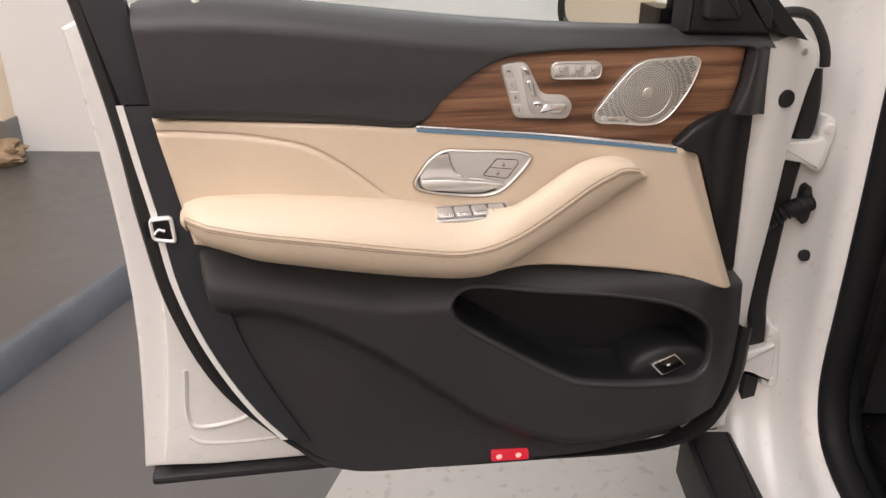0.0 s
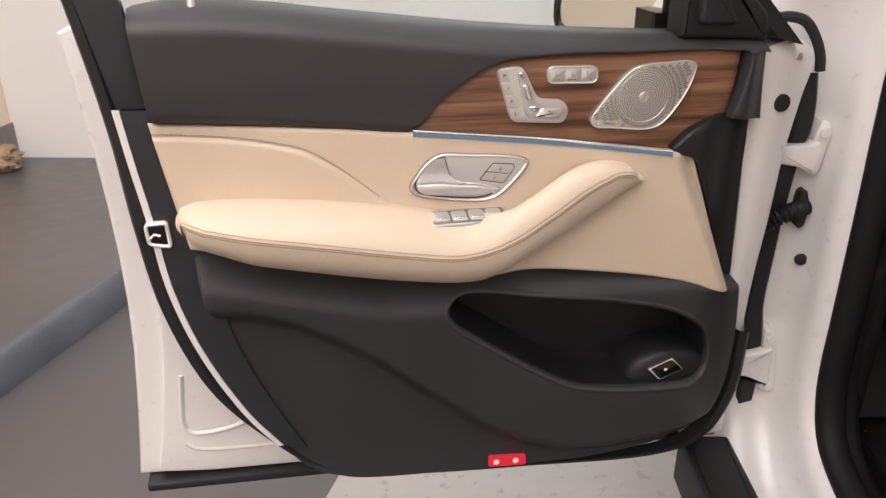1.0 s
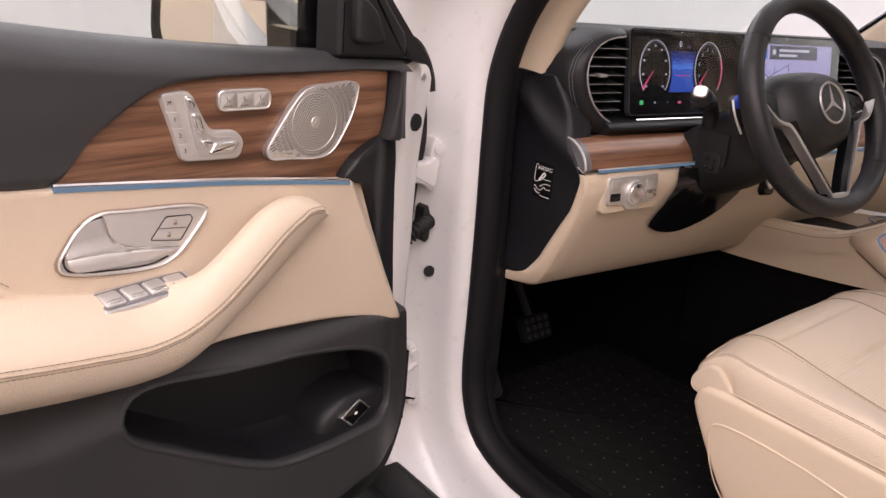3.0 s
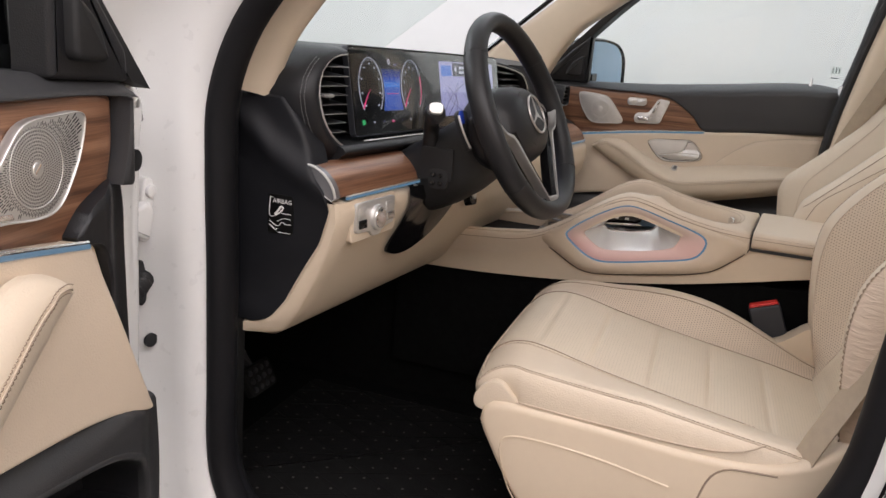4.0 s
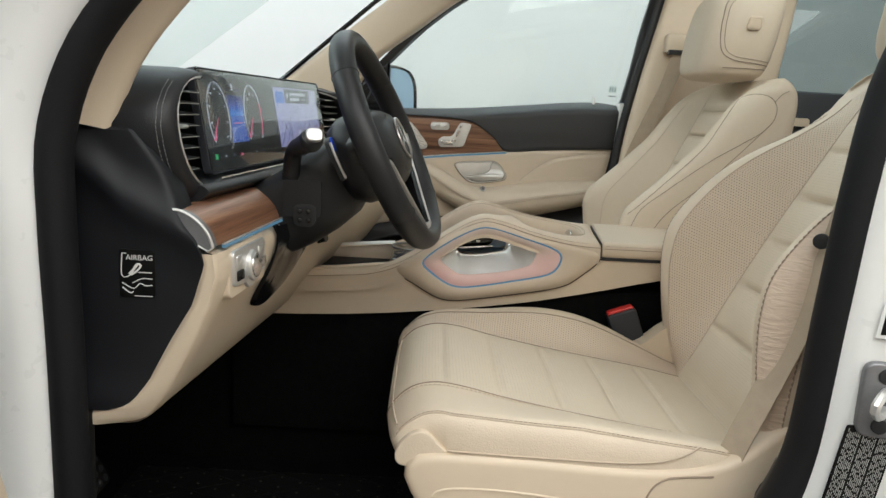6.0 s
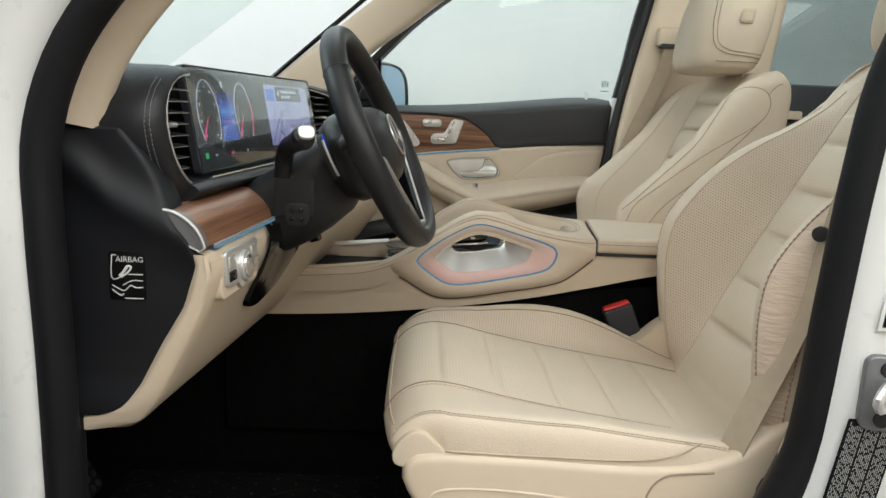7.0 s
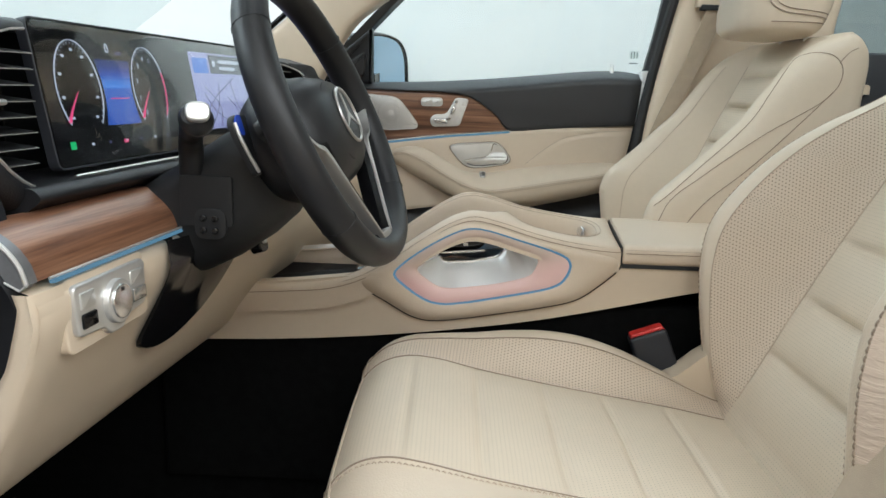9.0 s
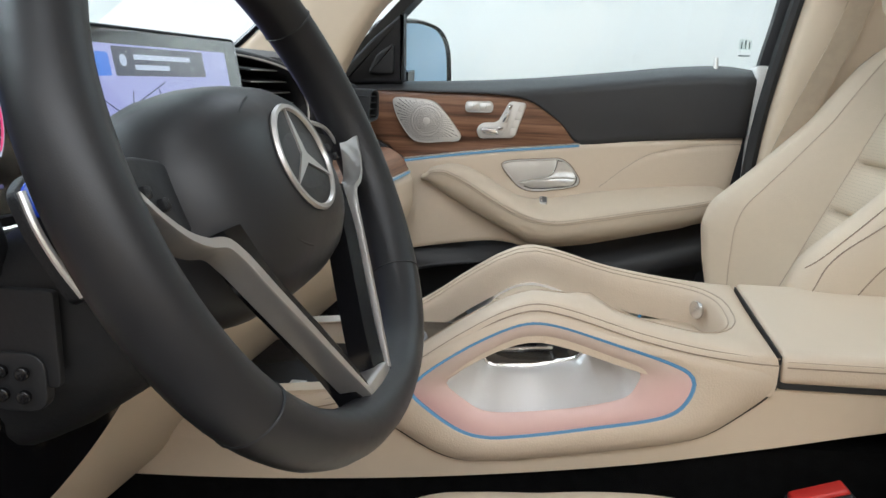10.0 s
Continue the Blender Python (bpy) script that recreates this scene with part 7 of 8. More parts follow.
# buckle beside the driver's seat
bk = thing("belt_buckle", (-0.178, -0.50, 0.70), "dark grey seat belt buckle with a red release button", "belt buckle")
BF = Frame((-0.178, -0.495, 0.735), (0.05, 0.93, -0.36), (0, 0.36, 0.93), (-1, 0, 0))
part("housing", slab(BF, rounded([(-0.030, -0.09), (0.030, -0.09), (0.032, 0.030), (-0.028, 0.030)], 0.006), -0.014, 0.014, 0.004), M_navy, bk, "dark grey buckle housing")
part("release_button", slab(BF, rounded([(-0.026, 0.028), (0.030, 0.028), (0.028, 0.036), (-0.024, 0.036)], 0.003), -0.009, 0.009, 0.003), M_red, bk, "red release button")


# front seats
BOL = spline([(-0.66, 0.002), (-0.60, 0.006), (-0.55, 0.015), (-0.49, 0.032), (-0.43, 0.050), (-0.37, 0.060), (-0.31, 0.059), (-0.25, 0.047), (-0.19, 0.028), (-0.14, 0.013), (-0.10, 0.007), (0.0, 0.006)], 60)
BOL_Y, BOL_Z = BOL[:, 0], BOL[:, 1]


# the outer bolster of the driver's cushion is low and flat, with a stitched edge
NEAR_Y = [-0.66, -0.55, -0.49, -0.40, -0.30, -0.20, -0.12, -0.06, -0.03]
NEAR_Z = [0.020, 0.027, 0.027, 0.024, 0.021, 0.008, -0.006, -0.004, 0.0]
M_wrinkle = mat("creased_cream_leather", (0.64, 0.52, 0.41), 0.48, var=0.05, scale=12, bump=0.0)


def creases(m):
    """Fine creases across a strained leather band."""
    nt = m.node_tree
    b = nt.nodes["Principled BSDF"]
    tc = nt.nodes.new("ShaderNodeTexCoord")
    mp = nt.nodes.new("ShaderNodeMapping")
    mp.inputs["Scale"].default_value = (30, 30, 150)
    nt.links.new(tc.outputs["Object"], mp.inputs[0])
    n = nt.nodes.new("ShaderNodeTexNoise")
    n.inputs["Scale"].default_value, n.inputs["Detail"].default_value, n.inputs["Distortion"].default_value = 1.0, 3, 0.8
    nt.links.new(mp.outputs[0], n.inputs["Vector"])
    bp = nt.nodes.new("ShaderNodeBump")
    bp.inputs["Strength"].default_value, bp.inputs["Distance"].default_value = 0.7, 0.004
    nt.links.new(n.outputs["Fac"], bp.inputs["Height"])
    nt.links.new(bp.outputs[0], b.inputs["Normal"])


creases(M_wrinkle)


BACK_Z = [0.66, 0.74, 0.83, 0.90, 0.94, 1.006, 1.097, 1.156, 1.205, 1.235, 1.250, 1.258, 1.262]
BACK_CREST = [-0.590, -0.565, -0.545, -0.536, -0.548, -0.619, -0.708, -0.748, -0.785, -0.820, -0.850, -0.872, -0.885]
BACK_INSERT = [-0.620, -0.650, -0.690, -0.720, -0.737, -0.765, -0.803, -0.829, -0.850, -0.866, -0.876, -0.884, -0.890]
BACK_REAR = [-0.76, -0.80, -0.838, -0.868, -0.884, -0.905, -0.925, -0.931, -0.936, -0.932, -0.923, -0.911, -0.898]


def passenger_back(S, cx):
    """The backrest as one closed body: recessed insert, forward bolsters, full sides."""
    grooves = (0.775, 0.860, 0.945, 1.03, 1.115, 1.185)
    zs = np.concatenate([np.linspace(0.66, 1.235, 116), [1.244, 1.251, 1.256, 1.260, 1.262]])
    zz = np.linspace(0.60, 1.30, 281)
    curves = []
    for v in (BACK_CREST, BACK_INSERT, BACK_REAR):
        c = np.interp(zz, BACK_Z, v)
        for _ in range(2):
            c = np.convolve(np.pad(c, 4, "edge"), np.ones(9) / 9, "valid")
        curves.append(c)

    def section(z):
        yc, yi, yb = (float(np.interp(z, zz, c)) for c in curves)
        d = yc - yi
        e = min(1.0, max(0.05, (yc - yb) / 0.13))
        g = sum(math.exp(-((z - q) / 0.005) ** 2) for q in grooves)
        w = abs(math.sin(math.pi * (z - grooves[0]) / 0.085)) if z < 1.20 else 0.4
        fill = 0.010 * w - 0.012 * g
        wide = float(np.interp(z, [0.66, 0.9, 1.05, 1.18, 1.235, 1.25, 1.258, 1.262], [1.0, 1.02, 1.0, 0.965, 0.95, 0.935, 0.915, 0.885]))
        half = [(0.0, yi + fill), (0.05, yi + fill), (0.10, yi + fill), (0.135, yi + fill * 0.9), (0.152, yi + 0.4 * fill), (0.158, yi + 0.002), (0.165, yi + 0.12 * d), (0.176, yi + 0.38 * d), (0.190, yi + 0.70 * d), (0.205, yi + 0.92 * d), (0.220, yc), (0.233, yc - 0.004 * e), (0.244, yc - 0.014 * e), (0.2515, yc - 0.030 * e), (0.2560, yc - 0.055 * e), (0.2570, (yc + yb) / 2), (0.2560, yb + 0.035 * e), (0.2500, yb + 0.014 * e), (0.236, yb + 0.003 * e), (0.20, yb), (0.0, yb)]
        return [(x * wide, y) for x, y in half]

    secs = [section(z) for z in zs]
    n = len(secs[0])

    def strip(name, js, s_, material, label=""):
        bm = bmesh.new()
        lay = bm.loops.layers.uv.verify()
        V = [[bm.verts.new((cx + s_ * q[j][0], q[j][1], z)) for j in js] for q, z in zip(secs, zs)]
        for i in range(len(zs) - 1):
            for j in range(len(js) - 1):
                idx = ((i, j), (i, j + 1), (i + 1, j + 1), (i + 1, j))
                f = bm.faces.new([V[a][b] for a, b in idx])
                for l, (a, b) in zip(f.loops, idx):
                    l[lay].uv = (s_ * secs[a][js[b]][0], zs[a])
        return part(name, bm, material, S, label, angle=60)

    for s_ in (-1, 1):
        strip("backrest_insert", list(range(0, 6)), s_, M_perf_fine, "finely perforated backrest insert")
        bol = strip("backrest_bolster", list(range(5, n)), s_, M_cream, "smooth cream leather bolster and side")
        end = secs[-1]
        rear = [float(np.interp(x, [p[0] for p in end[15:]][::-1], [p[1] for p in end[15:]][::-1])) for x, y in end[:16]]
        part("top_edge", loft([[(cx + s_ * x, y + (r - y) * f, 1.262 + 0.004 * math.sin(math.pi * f)) for (x, y), r in zip(end[:16], rear)] for f in (0, 0.2, 0.5, 0.8, 1)], False, False), M_cream, bol)
        for j in (5, 8):
            part("backrest_seam", tube([(cx + s_ * q[j][0], q[j][1] + 0.0006, z) for q, z in list(zip(secs, zs))[8:112:2]], 0.0011, 6), M_seam_l, bol, "brown seam")

        def on_side(y, z):
            q = section(z)[10:17]
            return (cx + s_ * (float(np.interp(-y, [-p[1] for p in q], [p[0] for p in q])) + 0.0004), y, z)

        tear = spline([(-0.552, 0.928), (-0.580, 0.955), (-0.632, 1.006), (-0.720, 1.097), (-0.757, 1.156), (-0.790, 1.206), (-0.806, 1.220), (-0.830, 1.226), (-0.860, 1.219), (-0.875, 1.198), (-0.872, 1.170), (-0.850, 1.142), (-0.795, 1.105), (-0.739, 1.070), (-0.638, 0.992), (-0.578, 0.940), (-0.560, 0.900)], 120)
        part("side_seam", tube([on_side(y, z) for y, z in tear], 0.0009, 6), M_seam, bol, "brown seam round the side panel")
        low = spline([(-0.862, 1.155), (-0.830, 1.120), (-0.724, 1.011), (-0.640, 0.936), (-0.600, 0.88)], 40)
        part("side_seam", tube([on_side(y, z) for y, z in low], 0.0009, 6), M_seam, bol, "brown seam")
        top_ = spline([(-0.868, 1.208), (-0.885, 1.228), (-0.900, 1.236)], 12)
        part("side_seam", tube([on_side(y, z) for y, z in top_], 0.0009, 6), M_seam, bol, "brown seam")


def car_seat(cx, label, plump=1.0, flank=None, y0=0.0, lean=0.0):
    flank = flank or M_perf
    driver = plump > 0.9
    S = thing("bucket_seat", (cx, -0.35 + y0, 0.40), label, "car seat", "front seats")
    ins, inn = 0.158, 0.213
    xs = np.array([-0.258, -0.263, -0.2645, -0.264, -0.261, -0.256, -0.249, -0.240, -0.230, -0.221, -0.213, -0.203, -0.192, -0.180, -0.169, -0.158, -0.145, -0.11, -0.07, -0.03])
    xs = np.concatenate([xs, [0.0], -xs[::-1]])
    # height of the bolster over the insert, and the fall of its outer wall
    lift = np.array([0.9, 0.9, 0.9, 0.9, 0.93, 0.96, 0.985, 1.0, 0.99, 0.95, 0.88, 0.72, 0.48, 0.25, 0.08, 0.0, 0.0, 0.02, 0.04, 0.05])
    lift = np.concatenate([lift, [0.05], lift[::-1]])
    fall = np.array([0.150, 0.095, 0.062, 0.040, 0.024, 0.014, 0.007, 0.002] + [0.0] * 12)
    fall = np.concatenate([fall, [0.0], fall[::-1]])
    edge = [0.150, 0.088, 0.052, 0.029, 0.013, 0.004, 0.0005] + [0.0] * 13
    ramp_ = [1.0] * 8 + [0.96, 0.90, 0.83, 0.73, 0.60, 0.42, 0.22, 0.06, 0.0, 0.02, 0.04, 0.05]
    wall_x = [-0.262, -0.267, -0.268, -0.266, -0.262, -0.256]
    # cushion: a profile from the rear over the top and down the front
    prof = spline([(-0.66, 0.655), (-0.58, 0.667), (-0.50, 0.683), (-0.41, 0.697), (-0.31, 0.713), (-0.21, 0.732), (-0.14, 0.748), (-0.10, 0.751), (-0.065, 0.741), (-0.040, 0.718), (-0.030, 0.696), (-0.036, 0.676), (-0.055, 0.661), (-0.085, 0.655)], 170)
    tq = np.gradient(prof, axis=0)
    tq /= np.linalg.norm(tq, axis=1)[:, None]
    grid = np.zeros((len(prof), len(xs), 3))
    for i, (y, z) in enumerate(prof):
        nrm = np.array([-tq[i, 1], tq[i, 0]])
        front = float(sm(y, -0.17, -0.05))
        rise = float(np.interp(y, BOL_Y, BOL_Z))
        if z < 0.72 and y > -0.1:
            rise = 0.006
        groove = sum(math.exp(-((y - g) / 0.0042) ** 2) for g in (-0.113, -0.205, -0.300, -0.392, -0.485)) if z > 0.66 else 0
        swell = abs(math.sin(math.pi * (y + 0.113) / 0.093)) if -0.50 < y < -0.113 else 0.0
        for j, (x, l, f) in enumerate(zip(xs, lift, fall)):
            q = abs(x)
            low_side = driver and j < 20
            if low_side:
                f = edge[j]
                x = wall_x[j] if j < 6 else x
            side_rise = float(np.interp(y, NEAR_Y, NEAR_Z)) * ramp_[j] if low_side else rise * l
            off = side_rise - min(f * (1 - 0.60 * front), 0.15 - 0.108 * front)
            if q < ins:
                off += (0.0032 * swell - 0.0050 * groove) * float(sm(ins - q, 0, 0.03))
            back = 0.016 * front * (q / 0.262) ** 4
            grid[i, j] = (cx + x * (1 - 0.050 * front), y + nrm[0] * off + y0 - back, z + nrm[1] * off)
    zones = lambda a: 0 if a <= ins + 1e-6 else (1 if a <= inn else 2)

    def sheets(grid, name, names, mats):
        n, m = grid.shape[:2]
        L = np.linalg.norm(np.diff(grid, axis=1), axis=2)
        U = np.concatenate([np.zeros((n, 1)), np.cumsum(L, 1)], 1)
        U -= U[:, [m // 2]]
        Vv = np.concatenate([[0], np.cumsum(np.linalg.norm(np.diff(grid[:, m // 2], axis=0), axis=1))])
        mid = [(abs(xs[j]) + abs(xs[j + 1])) / 2 for j in range(m - 1)]
        kinds = [3 if len(names) > 3 and 4 <= j < 7 else zones(v) for j, v in enumerate(mid)]
        runs, start = [], 0
        for j in range(1, m):
            if j == m - 1 or kinds[j] != kinds[j - 1]:
                runs.append((start, j))
                start = j
        made = []
        for a, b in runs:
            z = kinds[a]
            plain = driver and z == 1 and a < m // 2
            bm = bmesh.new()
            lay = bm.loops.layers.uv.verify()
            V = [[bm.verts.new(grid[i, j]) for j in range(a, b + 1)] for i in range(n)]
            for i in range(n - 1):
                for j in range(b - a):
                    idx = ((i, j), (i, j + 1), (i + 1, j + 1), (i + 1, j))
                    f = bm.faces.new([V[p][q] for p, q in idx])
                    for l, (p, q) in zip(f.loops, idx):
                        l[lay].uv = (U[i if p == i else i + 1, a + q], Vv[p])
            made.append(part(names[z], bm, M_cream if plain else mats[z], S, "", angle=80))
        return made

    names = ("cushion_insert", "cushion_flank", "cushion_bolster")
    sheets(grid, "cushion", names, (M_perf_fine, flank, M_cream))
    for a in (0.158, 0.213):
        for s in (-1, 1):
            if driver and s < 0 and a > 0.2:
                continue
            j = int(np.argmin(np.abs(xs - s * a)))
            part("cushion_seam", tube(grid[(50 if s < 0 else 12):158:2, j] + np.array([0, 0.0004, 0.0004]), 0.0012, 6), M_seam, S)
    for s, j in ((-1, 5), (1, len(xs) - 5)):
        part("cushion_seam", tube(grid[30:152:2, j] + np.array([s * 0.0002, 0, -0.0006]), 0.0010, 6), M_seam_l, S)
        part("cushion_stitching", stitches(grid[30:152:2, j] + np.array([s * 0.0006, 0, 0.0026]), (s * 0.7, 0, 0.7), 0.0068, 0.0048, 0.0006), M_seam, S, "brown stitching")
    if driver:
        part("cushion_stitching", stitches(grid[46:150:2, 14] + np.array([0, 0.0006, 0.0014]), (0, 0.3, 0.95), 0.0068, 0.0046, 0.0009), M_seam_l, S, "pale stitching along the insert")
        # sewn joint low on the outer side, rising to the rear
        jl = spline([(-0.120, 0.697), (-0.20, 0.694), (-0.28, 0.692), (-0.36, 0.691), (-0.41, 0.695), (-0.445, 0.706), (-0.465, 0.720)], 40)
        part("cushion_seam", tube([(cx - 0.2685, y, z) for y, z in jl], 0.0013, 6), M_seam_l, S)
    for s in (-1, 1):
        tf = Frame((cx + s * 0.2590, y0, 0), (0.03, 1, 0), (0, 0, 1), (s, 0.08, 0))
        tab = spline([(-0.122, 0.690), (-0.106, 0.706), (-0.092, 0.7185), (-0.080, 0.7205), (-0.068, 0.715), (-0.054, 0.700), (-0.049, 0.686), (-0.052, 0.674), (-0.070, 0.668), (-0.10, 0.668), (-0.120, 0.674)], 40, True)
        part("corner_tab", slab(tf, tab, -0.05, 0.0035, 0.0025, segs=4), M_cream, S, "cream leather tab at the cushion corner", angle=60)
    part("cushion_seam", tube(grid[147, 7:-7] + np.array([0, 0.0005, 0.0005]), 0.0013, 6), M_seam_l, S)
    # backrest
    if driver:
        sp_ = spline([(-0.575, 0.665), (-0.615, 0.74), (-0.665, 0.84), (-0.725, 0.96), (-0.785, 1.08), (-0.835, 1.18), (-0.866, 1.232), (-0.892, 1.256), (-0.904, 1.263), (-0.917, 1.263), (-0.927, 1.256)], 170)
        tn = np.gradient(sp_, axis=0)
        tn /= np.linalg.norm(tn, axis=1)[:, None]
        hs = np.linspace(0, 1, len(sp_))
        crest = spline([(-0.590, 0.665), (-0.566, 0.74), (-0.550, 0.83), (-0.545, 0.90), (-0.554, 0.955), (-0.590, 1.012), (-0.645, 1.068), (-0.703, 1.108), (-0.763, 1.140), (-0.819, 1.178), (-0.862, 1.222), (-0.895, 1.248), (-0.904, 1.256), (-0.917, 1.258), (-0.927, 1.252)], 170)
        wid = np.interp(hs, [0, 0.3, 0.5, 0.7, 0.8, 0.9, 1], [1.0, 1.02, 1.0, 0.96, 0.92, 0.88, 0.86])
        for _ in range(3):
            wid = np.convolve(np.pad(wid, 7, "edge"), np.ones(15) / 15, "valid")
        shape = np.array([-1.3, -0.7, -0.2, 0.25, 0.60, 0.80, 0.92, 0.985, 1.0, 0.97, 0.91, 0.76, 0.54, 0.32, 0.14, 0.03, 0.0, 0, 0, 0])
        shape = np.concatenate([shape, [0], shape[::-1]])
        lev = (0.775, 0.860, 0.945, 1.03, 1.115)
        bgrid = np.zeros((len(sp_), len(xs), 3))
        for i, (y, z) in enumerate(sp_):
            nf = np.array([tn[i, 1], -tn[i, 0]])
            if nf[0] < 0 and hs[i] < 0.85:
                nf = -nf
            groove = sum(math.exp(-((z - g) / 0.0045) ** 2) for g in lev)
            swell = abs(math.sin(math.pi * (z - lev[0]) / 0.085)) if lev[0] - 0.085 < z < lev[-1] + 0.05 else 0.0
            for j, (x, sh) in enumerate(zip(xs, shape)):
                cr = (crest[i] - sp_[i]) * max(sh, 0.0) * (plump if x > 0 or plump > 0.9 else 0.62 * plump) + np.array([0.014 * max(sh, 0.0) * float(sm(hs[i], 0, 0.1)) * float(sm(0.7 - hs[i], 0, 0.2)), 0.0]) * (x < 0)
                k = min(sh, 0.0) * 0.10 * (1 - float(sm(hs[i], 0.72, 0.9)))
                if abs(x) < ins:
                    k += (0.008 * swell - 0.009 * groove) * float(sm(ins - abs(x), 0, 0.02))
                if 0 < j < 6 or 0 < len(xs) - 1 - j < 6:
                    k += 0.0006 * math.sin(z * 420 + 3 * math.sin(z * 60) + x * 130)
                bgrid[i, j] = (cx + x * wid[i], y + cr[0] + nf[0] * k + y0, z + cr[1] + nf[1] * k)
        sheets(bgrid, "back", ("backrest_insert", "backrest_flank", "backrest_bolster") + (("bolster_band",) if driver else ()), (M_perf_fine, flank, M_cream, M_wrinkle))
        for a in (0.158, 0.213):
            for s in (-1, 1):
                j = int(np.argmin(np.abs(xs - s * a)))
                part("backrest_seam", tube(bgrid[10:150:2, j] + np.array([0, 0.0006, 0.0003]), 0.0010, 6), M_seam_l, S)
        for s, j in ((-1, 7), (1, len(xs) - 8), (-1, 4), (1, len(xs) - 5)):
            part("backrest_seam", tube(bgrid[8:142:2, j], 0.0010, 6), M_seam_l, S, "brown seam")
            part("backrest_stitching", stitches(bgrid[8:142:2, j] + np.array([s * 0.0006, 0.0010, 0]), (s * 0.6, 0.8, 0), 0.0085, 0.0060, 0.0011 if s < 0 else 0.0006), M_seam, S, "brown stitching")
        if driver:
            part("backrest_stitching", stitches(bgrid[12:120:2, 10] + np.array([0, 0.001, 0.0]), (-0.4, 0.9, 0), 0.008, 0.0055, 0.0010), M_seam, S, "brown stitching")
        part("hinge_cover", loft([[(cx + 0.225 + dx, y + y0, z) for y, z in rounded([(-0.50 - dx, 0.655), (-0.535, 0.70), (-0.60, 0.745), (-0.66, 0.73), (-0.66, 0.62)], 0.02)] for dx in (0.0, 0.02, 0.03)]), M_beige_pl, S, "beige hinge cover beside the backrest")
        # rear shell of the backrest
        rings = []
        top = int(np.argmax(sp_[:, 1]))
        for i in [*range(0, top - 6, 6), top - 5, top - 2, top]:
            y, z = sp_[i]
            w_ = 0.262 * wid[i] * (1 - 0.07 * (i >= top - 2) - 0.1 * (i == top))
            yr = float(np.interp(z, [0.66, 0.9, 1.1, 1.26], [-0.76, -0.86, -0.905, -0.926]))
            yc, yh = (y - 0.012 + yr) / 2, (y - 0.012 - yr) / 2
            rings.append([(cx + w_ * math.copysign(abs(math.cos(a)) ** 0.25, math.cos(a)), yc + yh * math.copysign(abs(math.sin(a)) ** 0.3, math.sin(a)) + y0, z - (0.012 if i < top - 2 else 0.005)) for a in (2 * math.pi * q / 32 for q in range(32))])
        part("backrest_shell", loft(rings), M_beige_pl, S, "beige backrest shell", angle=60)
    else:
        passenger_back(S, cx)
    # headrest
    hc = np.array([cx, -0.845 + y0 - lean, 1.378])
    head = [(-0.116, 0.62, 0.52), (-0.109, 0.82, 0.76), (-0.09, 0.94, 0.92), (-0.05, 1.0, 0.985), (0.02, 1.0, 1.0), (0.07, 0.97, 0.95), (0.095, 0.88, 0.82), (0.108, 0.70, 0.55)]
    rings = []
    for t, sx, sy in spline(head, 22):
        rings.append([(hc[0] + 0.129 * sx * math.copysign(abs(math.cos(a)) ** 0.48, math.cos(a)), hc[1] - 0.18 * t + (0.086 if math.sin(a) < 0 else 0.104 * (1 - 0.22 * math.cos(a) ** 2)) * sy * math.copysign(abs(math.sin(a)) ** 0.6, math.sin(a)), hc[2] + t) for a in (2 * math.pi * q / 56 for q in range(56))])
    hr = part("headrest", loft(rings), M_cream, S, "padded cream leather headrest", angle=60)
    HR = np.array(rings)

    def head_side(y, t, s, out=0.0):
        """The place on the headrest's side at y forward and t up from its middle."""
        yy = hc[1] - 0.18 * t + y
        lev = HR[:, 0, 2] - hc[2]
        k = int(np.clip(np.searchsorted(lev, t) - 1, 0, len(lev) - 2))
        xs_ = []
        for r in (HR[k], HR[k + 1]):
            r = r[(r[:, 0] - hc[0]) * s > 0.0]
            r = r[np.argsort(r[:, 1])]
            xs_.append(float(np.interp(yy, r[:, 1], r[:, 0])))
        f = float(np.clip((t - lev[k]) / (lev[k + 1] - lev[k]), 0, 1))
        return (xs_[0] * (1 - f) + xs_[1] * f + s * out, yy, hc[2] + t)

    for s in (-1, 1):
        for k, rr in ((1.0, 0.0013), (0.90, 0.0009)):
            wing = spline([(-0.085, -0.080), (-0.02, -0.074), (0.03, -0.068), (0.056, -0.053), (0.070, -0.018), (0.076, 0.04), (0.074, 0.070), (0.060, 0.088), (0.0, 0.094), (-0.06, 0.090)], 60)
            wing = np.array([-0.01, 0.01]) + (wing - np.array([-0.01, 0.01])) * k
            part("side_seam", tube([head_side(a, b, s, 0.0008) for a, b in wing], rr, 5), M_seam, hr, "brown seam")
        part("lower_seam", tube([head_side(a, -0.088, s, 0.0003) for a in np.linspace(-0.075, 0.045, 20)], 0.0012, 5), M_seam, hr, "brown seam")
        bx = head_side(0.008, 0.020, s)[0]
        hf = Frame((bx, hc[1] - 0.006, hc[2]), (0, 1, 0.0), (0, -0.18, 1), (s, 0, 0))
        bt = part("release_button", slab(hf, rounded([(-0.009, 0.003), (0.025, 0.003), (0.025, 0.037), (-0.009, 0.037)], 0.009), -0.006, 0.0075, 0.0035, segs=4), M_beige_pl, hr, "square beige release button")
        part("button_face", ring_band(hf, rounded([(-0.004, 0.008), (0.020, 0.008), (0.020, 0.032), (-0.004, 0.032)], 0.006), 0.0016, 0.005, 0.0090, 0.0007), M_beige_pl, bt)
